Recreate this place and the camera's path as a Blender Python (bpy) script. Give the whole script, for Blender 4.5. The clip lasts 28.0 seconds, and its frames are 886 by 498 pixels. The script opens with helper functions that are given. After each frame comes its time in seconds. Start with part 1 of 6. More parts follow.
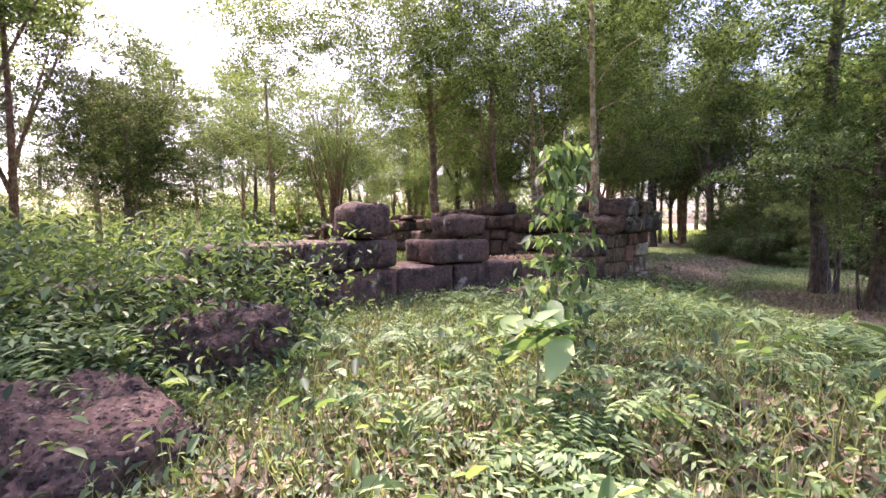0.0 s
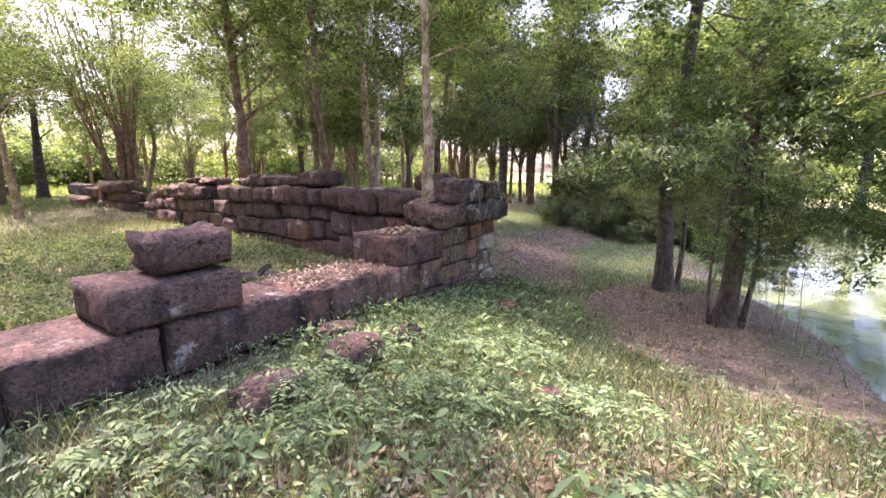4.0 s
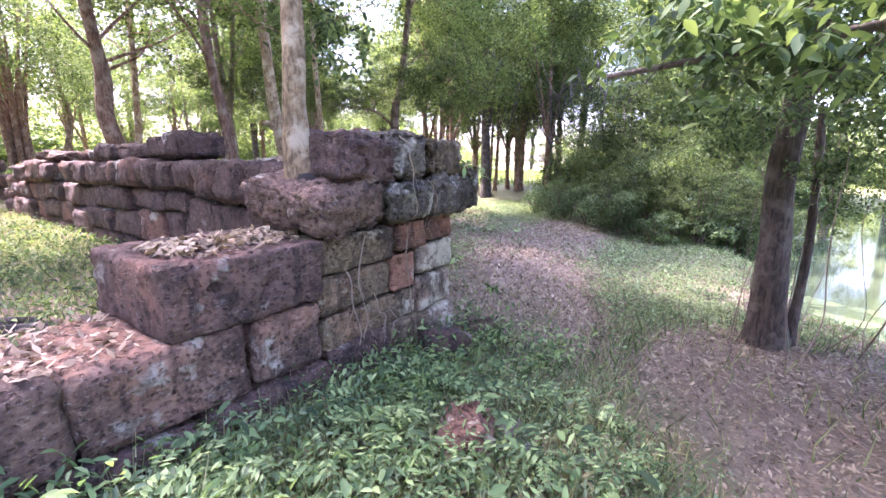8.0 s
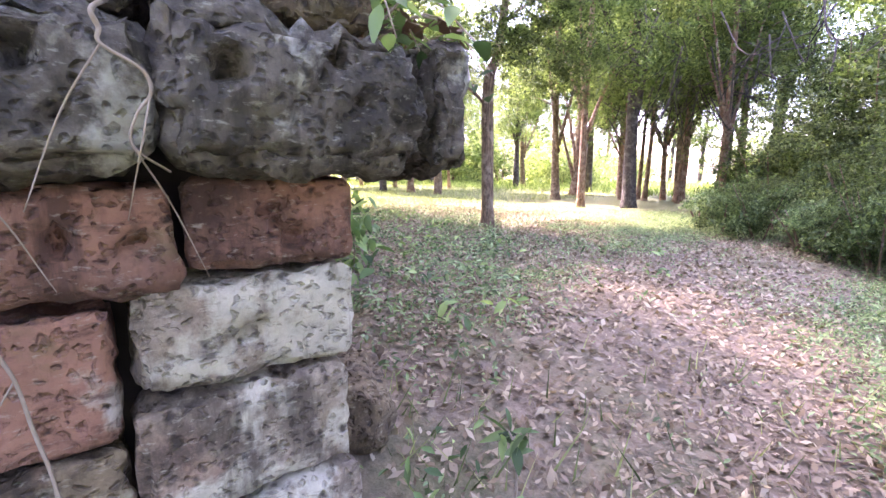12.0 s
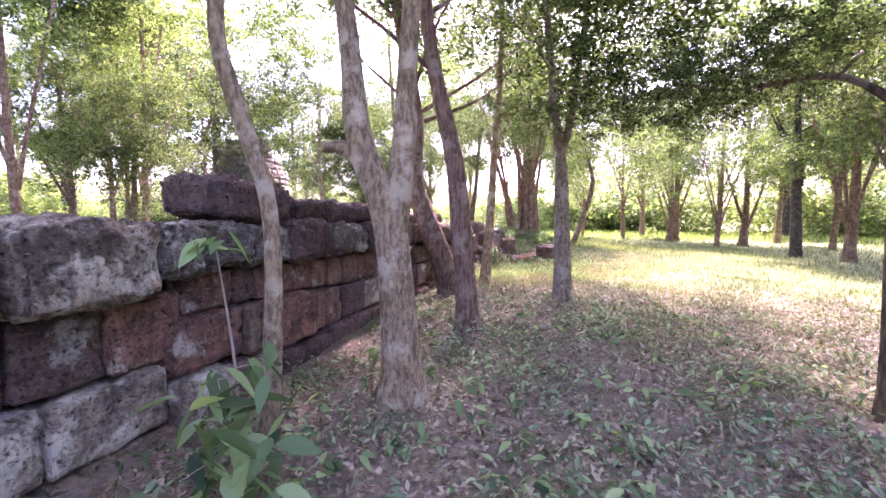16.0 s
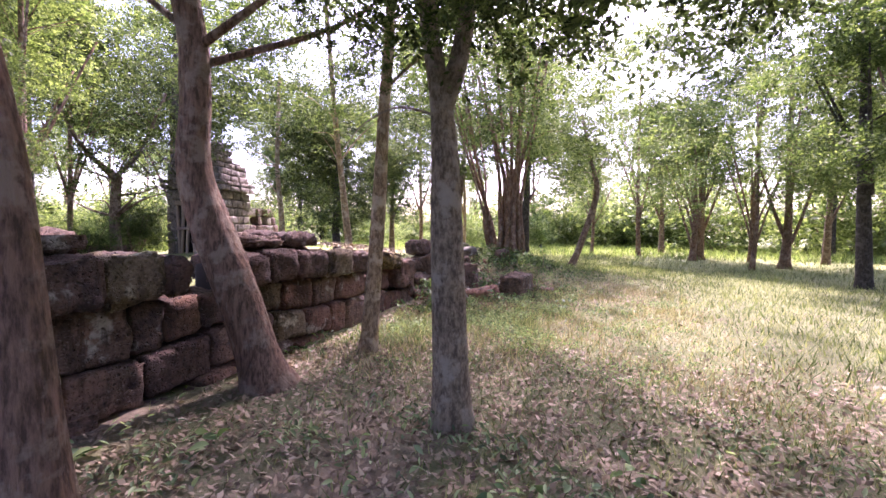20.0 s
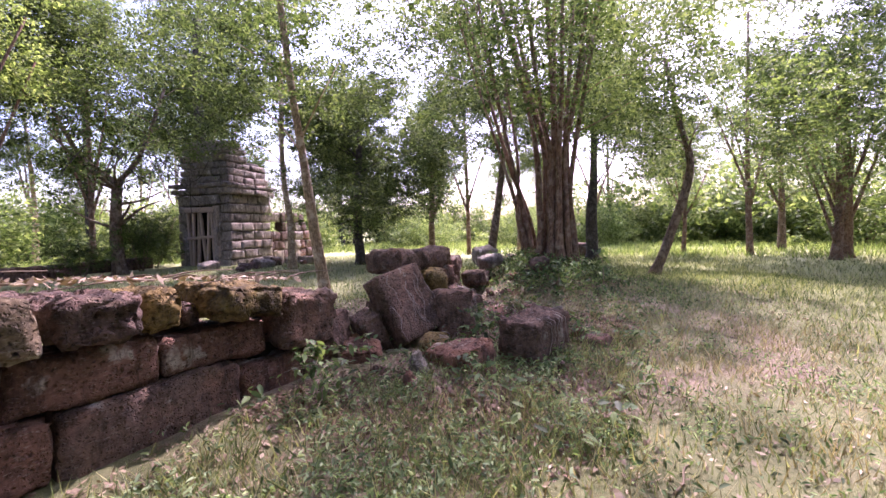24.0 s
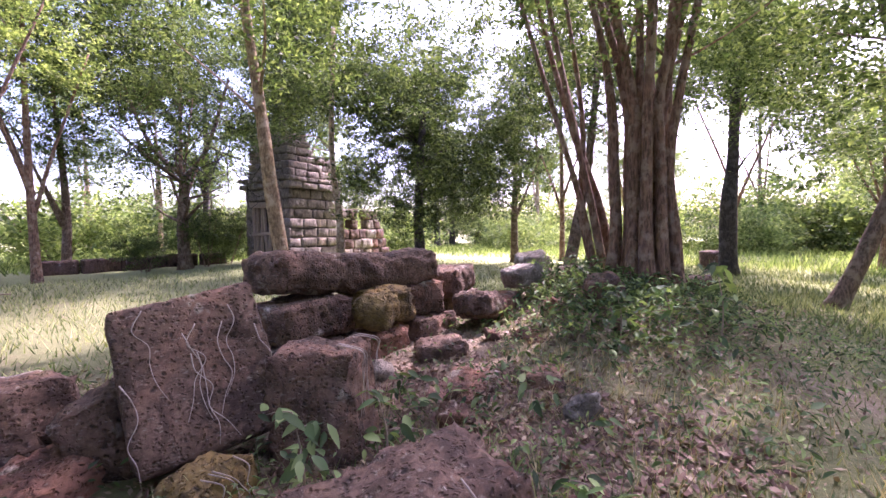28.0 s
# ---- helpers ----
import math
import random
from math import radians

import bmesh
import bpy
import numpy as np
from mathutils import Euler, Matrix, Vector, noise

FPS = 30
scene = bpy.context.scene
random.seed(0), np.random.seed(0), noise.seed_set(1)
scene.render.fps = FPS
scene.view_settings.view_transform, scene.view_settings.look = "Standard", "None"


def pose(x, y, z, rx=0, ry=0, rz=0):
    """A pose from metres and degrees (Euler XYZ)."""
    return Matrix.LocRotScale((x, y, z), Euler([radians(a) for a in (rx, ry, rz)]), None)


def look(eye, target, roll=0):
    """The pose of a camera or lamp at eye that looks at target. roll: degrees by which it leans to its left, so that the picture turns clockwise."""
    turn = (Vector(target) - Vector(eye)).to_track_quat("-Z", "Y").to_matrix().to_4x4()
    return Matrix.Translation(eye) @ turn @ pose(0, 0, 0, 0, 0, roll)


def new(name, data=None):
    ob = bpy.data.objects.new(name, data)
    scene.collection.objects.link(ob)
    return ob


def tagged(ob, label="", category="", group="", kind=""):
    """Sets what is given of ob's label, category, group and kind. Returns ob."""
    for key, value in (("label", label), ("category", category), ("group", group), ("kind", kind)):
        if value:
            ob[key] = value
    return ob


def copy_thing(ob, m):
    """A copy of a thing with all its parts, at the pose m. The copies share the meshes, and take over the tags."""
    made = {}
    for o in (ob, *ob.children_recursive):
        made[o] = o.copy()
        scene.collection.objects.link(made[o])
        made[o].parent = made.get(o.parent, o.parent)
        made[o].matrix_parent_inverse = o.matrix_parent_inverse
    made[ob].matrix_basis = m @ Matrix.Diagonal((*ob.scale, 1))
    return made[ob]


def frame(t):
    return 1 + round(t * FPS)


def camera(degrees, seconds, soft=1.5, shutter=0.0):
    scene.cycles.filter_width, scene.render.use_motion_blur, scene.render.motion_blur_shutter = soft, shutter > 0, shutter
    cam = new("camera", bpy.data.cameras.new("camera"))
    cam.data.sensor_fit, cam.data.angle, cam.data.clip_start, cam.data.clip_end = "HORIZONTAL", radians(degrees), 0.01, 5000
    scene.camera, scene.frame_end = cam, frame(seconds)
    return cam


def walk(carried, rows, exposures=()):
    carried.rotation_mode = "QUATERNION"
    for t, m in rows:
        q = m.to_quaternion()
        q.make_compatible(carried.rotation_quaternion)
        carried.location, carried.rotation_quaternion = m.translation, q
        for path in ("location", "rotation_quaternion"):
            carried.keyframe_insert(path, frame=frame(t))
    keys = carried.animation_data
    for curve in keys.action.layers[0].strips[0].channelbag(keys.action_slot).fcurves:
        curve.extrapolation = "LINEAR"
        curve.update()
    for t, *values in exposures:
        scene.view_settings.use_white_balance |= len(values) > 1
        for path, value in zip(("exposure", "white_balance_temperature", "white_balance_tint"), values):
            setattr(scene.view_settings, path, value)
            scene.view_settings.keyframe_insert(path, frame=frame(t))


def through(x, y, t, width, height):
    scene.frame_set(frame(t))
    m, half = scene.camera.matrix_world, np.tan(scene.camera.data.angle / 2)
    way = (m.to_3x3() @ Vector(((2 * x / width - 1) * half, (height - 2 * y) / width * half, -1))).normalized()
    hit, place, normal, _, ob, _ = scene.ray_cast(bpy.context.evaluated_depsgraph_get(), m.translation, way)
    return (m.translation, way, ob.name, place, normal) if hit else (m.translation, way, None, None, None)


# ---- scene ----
cam = camera(92.0, 28.0)
PATH = [
    (0, (3.133, -9.489, 1.267), (1.516, -8.318, 1.156), -0.5),
    (0.5, (3.007, -9.189, 1.338), (1.450, -7.938, 1.217), -0.8),
    (1, (2.845, -8.962, 1.414), (1.371, -7.618, 1.269), -0.9),
    (1.5, (2.571, -8.579, 1.575), (1.193, -7.140, 1.403), -0.5),
    (2, (2.460, -8.253, 1.643), (1.210, -6.711, 1.393), -0.2),
    (2.5, (2.386, -7.981, 1.778), (1.183, -6.412, 1.479), 0.3),
    (3, (2.186, -7.604, 1.846), (0.999, -6.031, 1.507), 0.9),
    (3.5, (2.044, -7.320, 1.964), (0.881, -5.735, 1.599), 0.7),
    (5.5, (1.275, -5.661, 1.809), (0.115, -4.065, 1.486), 0.3),
    (6, (0.948, -5.229, 1.740), (-0.103, -3.557, 1.428), -1.1),
    (6.5, (0.761, -4.839, 1.675), (-0.258, -3.145, 1.365), -1.3),
    (7, (0.631, -4.411, 1.635), (-0.390, -2.723, 1.302), -0.5),
    (7.5, (0.477, -3.938, 1.620), (-0.571, -2.274, 1.254), 0.8),
    (8, (0.377, -3.606, 1.587), (-0.736, -1.995, 1.179), 0.6),
    (8.5, (0.245, -3.309, 1.496), (-0.953, -1.760, 1.091), 0.3),
    (9, (0.038, -2.985, 1.400), (-1.141, -1.409, 1.045), 1.0),
    (9.5, (-0.087, -2.703, 1.383), (-1.299, -1.159, 1.003), -0.0),
    (10, (-0.202, -2.336, 1.322), (-1.466, -0.839, 0.924), 0.2),
    (10.5, (-0.349, -1.918, 1.204), (-1.627, -0.428, 0.820), 0.6),
    (11, (-0.481, -1.524, 1.180), (-1.816, -0.081, 0.812), -0.3),
    (11.5, (-0.640, -1.098, 1.092), (-2.058, 0.267, 0.735), 0.3),
    (12, (-0.790, -0.600, 1.092), (-2.384, 0.558, 0.747), 0.3),
    (12.5, (-0.930, -0.080, 1.096), (-2.685, 0.814, 0.776), 0.3),
    (13, (-1.090, 0.460, 1.105), (-2.964, 1.069, 0.805), 0.3),
    (13.5, (-1.268, 0.975, 1.121), (-3.209, 1.364, 0.839), 0.6),
    (14, (-1.548, 1.358, 1.176), (-3.532, 1.396, 0.926), 0.1),
    (14.5, (-1.780, 1.807, 1.267), (-3.756, 1.596, 1.044), 0.1),
    (15, (-2.247, 2.117, 1.365), (-4.207, 1.772, 1.163), 0.1),
    (15.5, (-2.709, 2.394, 1.464), (-4.650, 1.946, 1.285), 0.4),
    (16, (-3.152, 2.623, 1.589), (-5.071, 2.078, 1.443), 0.3),
    (16.5, (-3.512, 2.800, 1.750), (-5.404, 2.164, 1.625), 0.4),
    (17, (-3.955, 3.017, 1.799), (-5.823, 2.312, 1.688), 0.3),
    (17.5, (-4.372, 3.208, 1.827), (-6.222, 2.456, 1.724), 0.3),
    (18, (-4.863, 3.344, 1.871), (-6.704, 2.570, 1.758), 0.7),
    (18.5, (-5.398, 3.489, 1.819), (-7.234, 2.703, 1.703), 1.1),
    (19, (-5.965, 3.575, 1.813), (-7.800, 2.792, 1.675), 1.5),
    (19.5, (-6.555, 3.595, 1.854), (-8.426, 2.900, 1.728), 0.9),
    (20, (-7.362, 3.563, 1.743), (-9.258, 2.933, 1.650), 0.6),
    (20.5, (-7.954, 3.577, 1.867), (-9.847, 2.944, 1.735), 1.0),
    (21, (-8.639, 3.520, 1.777), (-10.533, 2.892, 1.650), 0.9),
    (21.5, (-9.238, 3.586, 1.789), (-11.131, 2.954, 1.663), 1.5),
    (23.5, (-11.607, 3.535, 1.751), (-13.409, 2.675, 1.635), -1.7),
    (24, (-12.157, 3.572, 1.770), (-13.913, 2.620, 1.676), -1.5),
    (24.5, (-12.683, 3.534, 1.746), (-14.392, 2.499, 1.674), -1.4),
    (25, (-13.181, 3.515, 1.734), (-14.844, 2.406, 1.677), -1.3),
    (25.5, (-13.671, 3.506, 1.744), (-15.292, 2.336, 1.689), -1.2),
    (26, (-14.182, 3.469, 1.713), (-15.760, 2.240, 1.664), -1.2),
    (26.5, (-14.691, 3.471, 1.676), (-16.227, 2.191, 1.626), -1.4),
    (27, (-15.181, 3.435, 1.675), (-16.680, 2.112, 1.614), -1.3),
    (27.5, (-15.654, 3.343, 1.688), (-17.120, 1.985, 1.618), -1.0),
    (28, (-16.173, 3.263, 1.617), (-17.611, 1.875, 1.543), -0.5),
]
walk(cam, [(t, look(eye, target, roll)) for t, eye, target, roll in PATH],
     [(0, 2.6, 6500, 45), (3, 3.0, 6500, 47), (5.5, 3.35, 6300, 50), (7, 3.75, 5900, 52), (9, 4.2, 5950, 47), (11, 4.6, 6350, 46), (14, 4.22, 6150, 60), (16, 3.9, 6000, 60),
      (18, 3.42, 6100, 56), (20, 2.92, 5950, 54), (21.5, 2.65, 5950, 54), (25, 2.58, 5950, 54), (28, 2.95, 5950, 55)])

# ---- sky and sun ----
SUN_EL, SUN_AZ = radians(52), radians(268)   # azimuth clockwise from +y
world = bpy.data.worlds.new("sky")
world.use_nodes = True
scene.world = world
wn = world.node_tree.nodes
sky = wn.new("ShaderNodeTexSky")
sky.sky_type = "NISHITA"
sky.sun_disc = False
sky.sun_elevation, sky.sun_rotation = SUN_EL, SUN_AZ
sky.dust_density = 3.0
wn["Background"].inputs[1].default_value = 0.125
world.node_tree.links.new(sky.outputs[0], wn["Background"].inputs[0])
sun = new("sun", bpy.data.lights.new("sun", "SUN"))
sun.data.energy, sun.data.angle, sun.data.color = 2.6, radians(2.0), (1.0, 0.93, 0.82)
sun_from = Vector((math.sin(SUN_AZ) * math.cos(SUN_EL), math.cos(SUN_AZ) * math.cos(SUN_EL), math.sin(SUN_EL)))
sun.matrix_world = look(sun_from * 60, (0, 0, 0))

# ---- materials ----
def nodes_of(name):
    m = bpy.data.materials.new(name)
    m.use_nodes = True
    nt = m.node_tree
    b = nt.nodes["Principled BSDF"]
    return m, nt, b


def nd(nt, kind, **props):
    n = nt.nodes.new(kind)
    for k, v in props.items():
        if k in n.inputs:
            n.inputs[k].default_value = v
    return n


def noise_tex(nt, coord, scale, detail=6.0, rough=0.6):
    n = nd(nt, "ShaderNodeTexNoise", Scale=scale, Detail=detail, Roughness=rough)
    nt.links.new(coord, n.inputs["Vector"])
    return n.outputs["Fac"]


def ramp(nt, fac, stops):
    r = nt.nodes.new("ShaderNodeValToRGB")
    el = r.color_ramp.elements
    while len(el) < len(stops):
        el.new(0.5)
    for e, (p, c) in zip(el, stops):
        e.position = p
        e.color = (c, c, c, 1) if isinstance(c, (int, float)) else (*c, 1)
    nt.links.new(fac, r.inputs[0])
    return r.outputs[0]


def mixc(nt, fac, a, b, mode="MIX"):
    m = nt.nodes.new("ShaderNodeMix")
    m.data_type, m.blend_type = "RGBA", mode
    for sock, v in ((m.inputs[0], fac), (m.inputs[6], a), (m.inputs[7], b)):
        if isinstance(v, (int, float)):
            sock.default_value = v
        elif isinstance(v, tuple):
            sock.default_value = (*v, 1)
        else:
            nt.links.new(v, sock)
    return m.outputs[2]


def bump(nt, b, height, strength, dist):
    n = nd(nt, "ShaderNodeBump", Strength=strength, Distance=dist)
    nt.links.new(height, n.inputs["Height"])
    nt.links.new(n.outputs[0], b.inputs["Normal"])


def world_coord(nt):
    return nt.nodes.new("ShaderNodeNewGeometry").outputs["Position"]


def own_random(nt):
    return nt.nodes.new("ShaderNodeObjectInfo").outputs["Random"]


def laterite(name, dark, mid, warm, lichen, lichen_at, warm_at=0.55):
    """Pitted iron-rich stone: dark crust, warm worn patches, pale lichen, deep pores."""
    m, nt, b = nodes_of(name)
    co = world_coord(nt)
    r = own_random(nt)
    jump = nd(nt, "ShaderNodeVectorMath")
    jump.operation = "MULTIPLY_ADD"      # every stone has its own patches
    mix = nt.nodes.new("ShaderNodeCombineXYZ")
    for k in range(3):
        nt.links.new(r, mix.inputs[k])
    nt.links.new(mix.outputs[0], jump.inputs[0])
    jump.inputs[1].default_value = (37.0, 19.0, 53.0)
    nt.links.new(co, jump.inputs[2])
    own = jump.outputs[0]
    big = noise_tex(nt, own, 1.6, 5)
    fine = noise_tex(nt, own, 19, 9, 0.72)
    c = mixc(nt, ramp(nt, fine, [(0.3, 0.0), (0.66, 1.0)]), dark, mid)
    warmth = nt.nodes.new("ShaderNodeMath")
    warmth.operation = "ADD"
    nt.links.new(big, warmth.inputs[0])
    r2 = nt.nodes.new("ShaderNodeMath")
    r2.operation = "MULTIPLY_ADD"
    nt.links.new(r, r2.inputs[0])
    r2.inputs[1].default_value, r2.inputs[2].default_value = 0.4, -0.22
    nt.links.new(r2.outputs[0], warmth.inputs[1])
    c = mixc(nt, ramp(nt, warmth.outputs[0], [(warm_at, 0.0), (warm_at + 0.12, 0.85)]), c, mixc(nt, fine, tuple(v * 0.6 for v in warm), tuple(v * 1.35 for v in warm)))
    moss = noise_tex(nt, own, 2.6, 6, 0.7)
    c = mixc(nt, ramp(nt, moss, [(0.6, 0.0), (0.74, 0.6)]), c, (0.14, 0.12, 0.045))
    grime = noise_tex(nt, own, 2.3, 7, 0.75)
    c = mixc(nt, ramp(nt, grime, [(0.5, 0.0), (0.62, 0.85)]), c, tuple(v * 0.5 for v in dark))
    spots = noise_tex(nt, own, 2.7, 8, 0.62)
    c = mixc(nt, ramp(nt, spots, [(lichen_at, 0.0), (lichen_at + 0.06, 0.85)]), c, mixc(nt, fine, tuple(v * 0.55 for v in lichen), tuple(min(0.8, v * 1.4) for v in lichen)))
    run = nt.nodes.new("ShaderNodeMapping")      # dark run-off streaks
    run.inputs["Scale"].default_value = (1, 1, 0.16)
    nt.links.new(own, run.inputs[0])
    streak = noise_tex(nt, run.outputs[0], 9, 6, 0.65)
    c = mixc(nt, ramp(nt, streak, [(0.52, 0.0), (0.64, 0.75)]), c, tuple(v * 0.55 for v in dark))
    bed = nt.nodes.new("ShaderNodeMapping")      # flecks follow the bedding of the stone
    bed.inputs["Scale"].default_value = (1, 1, 2.8)
    nt.links.new(co, bed.inputs[0])
    speck = noise_tex(nt, bed.outputs[0], 26, 5, 0.65)
    c = mixc(nt, ramp(nt, speck, [(0.58, 0.0), (0.68, 0.42)]), c, lichen)
    hollow = noise_tex(nt, bed.outputs[0], 11, 7, 0.7)
    c = mixc(nt, ramp(nt, hollow, [(0.55, 0.0), (0.66, 0.6)]), c, tuple(v * 0.4 for v in dark))
    warp = nd(nt, "ShaderNodeVectorMath")
    warp.operation = "MULTIPLY_ADD"
    nt.links.new(nd(nt, "ShaderNodeTexNoise", Scale=9.0, Detail=3.0).outputs["Color"], warp.inputs[0])
    warp.inputs[1].default_value = (0.06, 0.06, 0.06)
    nt.links.new(co, warp.inputs[2])
    v = nd(nt, "ShaderNodeTexVoronoi", Scale=34.0)
    nt.links.new(warp.outputs[0], v.inputs["Vector"])
    pits = ramp(nt, v.outputs["Distance"], [(0.12, 0.0), (0.4, 1.0)])
    v2 = nd(nt, "ShaderNodeTexVoronoi", Scale=13.0)
    nt.links.new(warp.outputs[0], v2.inputs["Vector"])
    pores = ramp(nt, v2.outputs["Distance"], [(0.1, 0.0), (0.24, 1.0)])
    c = mixc(nt, ramp(nt, v.outputs["Distance"], [(0.06, 0.42), (0.2, 0.0)]), c, tuple(v_ * 0.45 for v_ in dark))
    c = mixc(nt, ramp(nt, v2.outputs["Distance"], [(0.08, 0.9), (0.2, 0.0)]), c, tuple(v_ * 0.35 for v_ in dark))
    nt.links.new(c, b.inputs["Base Color"])
    b.inputs["Roughness"].default_value = 0.93
    crag = noise_tex(nt, own, 8, 8, 0.7)
    h = mixc(nt, 0.45, mixc(nt, 0.4, pits, fine), mixc(nt, 0.5, crag, pores))
    bump(nt, b, h, 1.0, 0.055)
    return m


LATERITE = laterite("laterite", (0.05, 0.029, 0.022), (0.165, 0.1, 0.076), (0.215, 0.112, 0.075), (0.34, 0.315, 0.26), 0.61, 0.6)
LATERITE_BROWN = laterite("laterite_brown", (0.075, 0.044, 0.032), (0.23, 0.145, 0.1), (0.28, 0.152, 0.098), (0.42, 0.385, 0.31), 0.6, 0.55)
LATERITE_CRUST = laterite("laterite_crust", (0.06, 0.05, 0.038), (0.2, 0.172, 0.13), (0.22, 0.14, 0.09), (0.46, 0.445, 0.36), 0.545, 0.7)
LATERITE_RED = laterite("laterite_red", (0.1, 0.048, 0.033), (0.25, 0.128, 0.082), (0.33, 0.16, 0.1), (0.48, 0.42, 0.33), 0.58, 0.54)
LATERITE_MOSSY = laterite("laterite_mossy", (0.075, 0.052, 0.03), (0.25, 0.185, 0.108), (0.29, 0.175, 0.1), (0.5, 0.46, 0.33), 0.57, 0.62)
LATERITE_PALE = laterite("laterite_lichened", (0.11, 0.082, 0.056), (0.37, 0.295, 0.21), (0.36, 0.205, 0.13), (0.53, 0.485, 0.365), 0.48, 0.6)
SANDSTONE = laterite("weathered_sandstone", (0.14, 0.118, 0.095), (0.34, 0.295, 0.245), (0.35, 0.275, 0.205), (0.5, 0.465, 0.4), 0.6, 0.6)


def bark(name, dark, light, patch, furrow=0.2):
    m, nt, b = nodes_of(name)
    tc = nt.nodes.new("ShaderNodeTexCoord")
    mp = nt.nodes.new("ShaderNodeMapping")
    mp.inputs["Scale"].default_value = (1, 1, furrow)
    nt.links.new(tc.outputs["Object"], mp.inputs[0])
    ridges = noise_tex(nt, mp.outputs[0], 30, 6, 0.7)
    c = mixc(nt, ramp(nt, ridges, [(0.4, 0.0), (0.6, 1.0)]), tuple(0.75 * v for v in dark), light)
    blot = noise_tex(nt, tc.outputs["Object"], 5, 5, 0.65)
    c = mixc(nt, ramp(nt, blot, [(0.5, 0.0), (0.6, 0.85)]), c, patch)
    moss = noise_tex(nt, tc.outputs["Object"], 3.3, 6, 0.7)
    c = mixc(nt, ramp(nt, moss, [(0.55, 0.0), (0.7, 0.6)]), c, tuple(0.75 * v for v in (dark[0], dark[1] * 1.15, dark[2] * 0.8)))
    fleck = noise_tex(nt, mp.outputs[0], 34, 5, 0.7)
    c = mixc(nt, ramp(nt, fleck, [(0.56, 0.0), (0.66, 0.32)]), c, tuple(0.6 * v for v in dark))
    nt.links.new(c, b.inputs["Base Color"])
    b.inputs["Roughness"].default_value = 0.9
    bump(nt, b, ridges, 1.0, 0.035)
    return m


BARK_PALE = bark("pale_bark", (0.2, 0.135, 0.07), (0.42, 0.3, 0.175), (0.54, 0.445, 0.3), 0.4)
BARK_BROWN = bark("brown_bark", (0.08, 0.05, 0.032), (0.21, 0.142, 0.092), (0.26, 0.205, 0.145))
BARK_RED = bark("reddish_bark", (0.11, 0.062, 0.04), (0.27, 0.16, 0.102), (0.31, 0.235, 0.17))
BARK_DAMP = bark("damp_bark", (0.045, 0.032, 0.024), (0.12, 0.088, 0.064), (0.16, 0.135, 0.1))
BARK_GREY = bark("grey_tan_bark", (0.15, 0.11, 0.07), (0.34, 0.265, 0.18), (0.4, 0.345, 0.26), 0.5)
BARK_DARK = bark("dark_bark", (0.025, 0.02, 0.018), (0.075, 0.06, 0.05), (0.11, 0.1, 0.085))


def foliage(name, a, b_, c_, through=0.45):
    """Leaves: colour varies from leaf to leaf; light passes through them."""
    m, nt, b = nodes_of(name)
    isl = nt.nodes.new("ShaderNodeNewGeometry").outputs["Random Per Island"]
    col = ramp(nt, isl, [(0.0, a), (0.55, b_), (1.0, c_)])
    nt.links.new(col, b.inputs["Base Color"])
    b.inputs["Roughness"].default_value = 0.6
    b.inputs["Specular IOR Level"].default_value = 0.3
    tr = nt.nodes.new("ShaderNodeBsdfTranslucent")
    tint = mixc(nt, 1.0, col, (1.5, 1.55, 0.75), "MULTIPLY")
    nt.links.new(tint, tr.inputs["Color"])
    mx = nt.nodes.new("ShaderNodeMixShader")
    mx.inputs[0].default_value = through
    nt.links.new(b.outputs[0], mx.inputs[1])
    nt.links.new(tr.outputs[0], mx.inputs[2])
    nt.links.new(mx.outputs[0], nt.nodes["Material Output"].inputs["Surface"])
    return m


# darkest leaf tones are lowered further to stand in for shaded gaps
LEAF = foliage("leaf_mid", (0.026, 0.042, 0.016), (0.092, 0.142, 0.052), (0.205, 0.262, 0.105), 0.52)
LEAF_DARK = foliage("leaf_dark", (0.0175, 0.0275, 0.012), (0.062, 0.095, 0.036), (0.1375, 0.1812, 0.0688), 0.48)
LEAF_BRIGHT = foliage("leaf_bright", (0.052, 0.082, 0.028), (0.16, 0.225, 0.082), (0.32, 0.385, 0.17), 0.5)
LEAF_PLANT = foliage("leaf_plant", (0.03, 0.05, 0.0225), (0.1, 0.165, 0.07), (0.25, 0.3375, 0.1375), 0.3)
GRASS = foliage("grass_blade", (0.045, 0.065, 0.027), (0.15, 0.2, 0.088), (0.39, 0.4, 0.215), 0.35)
LEAF_FRESH = foliage("leaf_fresh", (0.035, 0.07, 0.032), (0.15, 0.25, 0.105), (0.36, 0.47, 0.21), 0.36)
LEAF_GREY = foliage("leaf_grey_green", (0.06, 0.09, 0.05), (0.19, 0.27, 0.15), (0.36, 0.46, 0.27), 0.35)
STRAW = foliage("straw_blade", (0.11, 0.09, 0.045), (0.32, 0.27, 0.15), (0.52, 0.44, 0.28), 0.25)
DRY_RED = foliage("dry_leaf_rust", (0.05, 0.026, 0.018), (0.14, 0.078, 0.055), (0.3, 0.2, 0.15), 0.1)
DRY = foliage("dry_leaf", (0.1, 0.071, 0.046), (0.265, 0.198, 0.13), (0.44, 0.36, 0.255), 0.1)


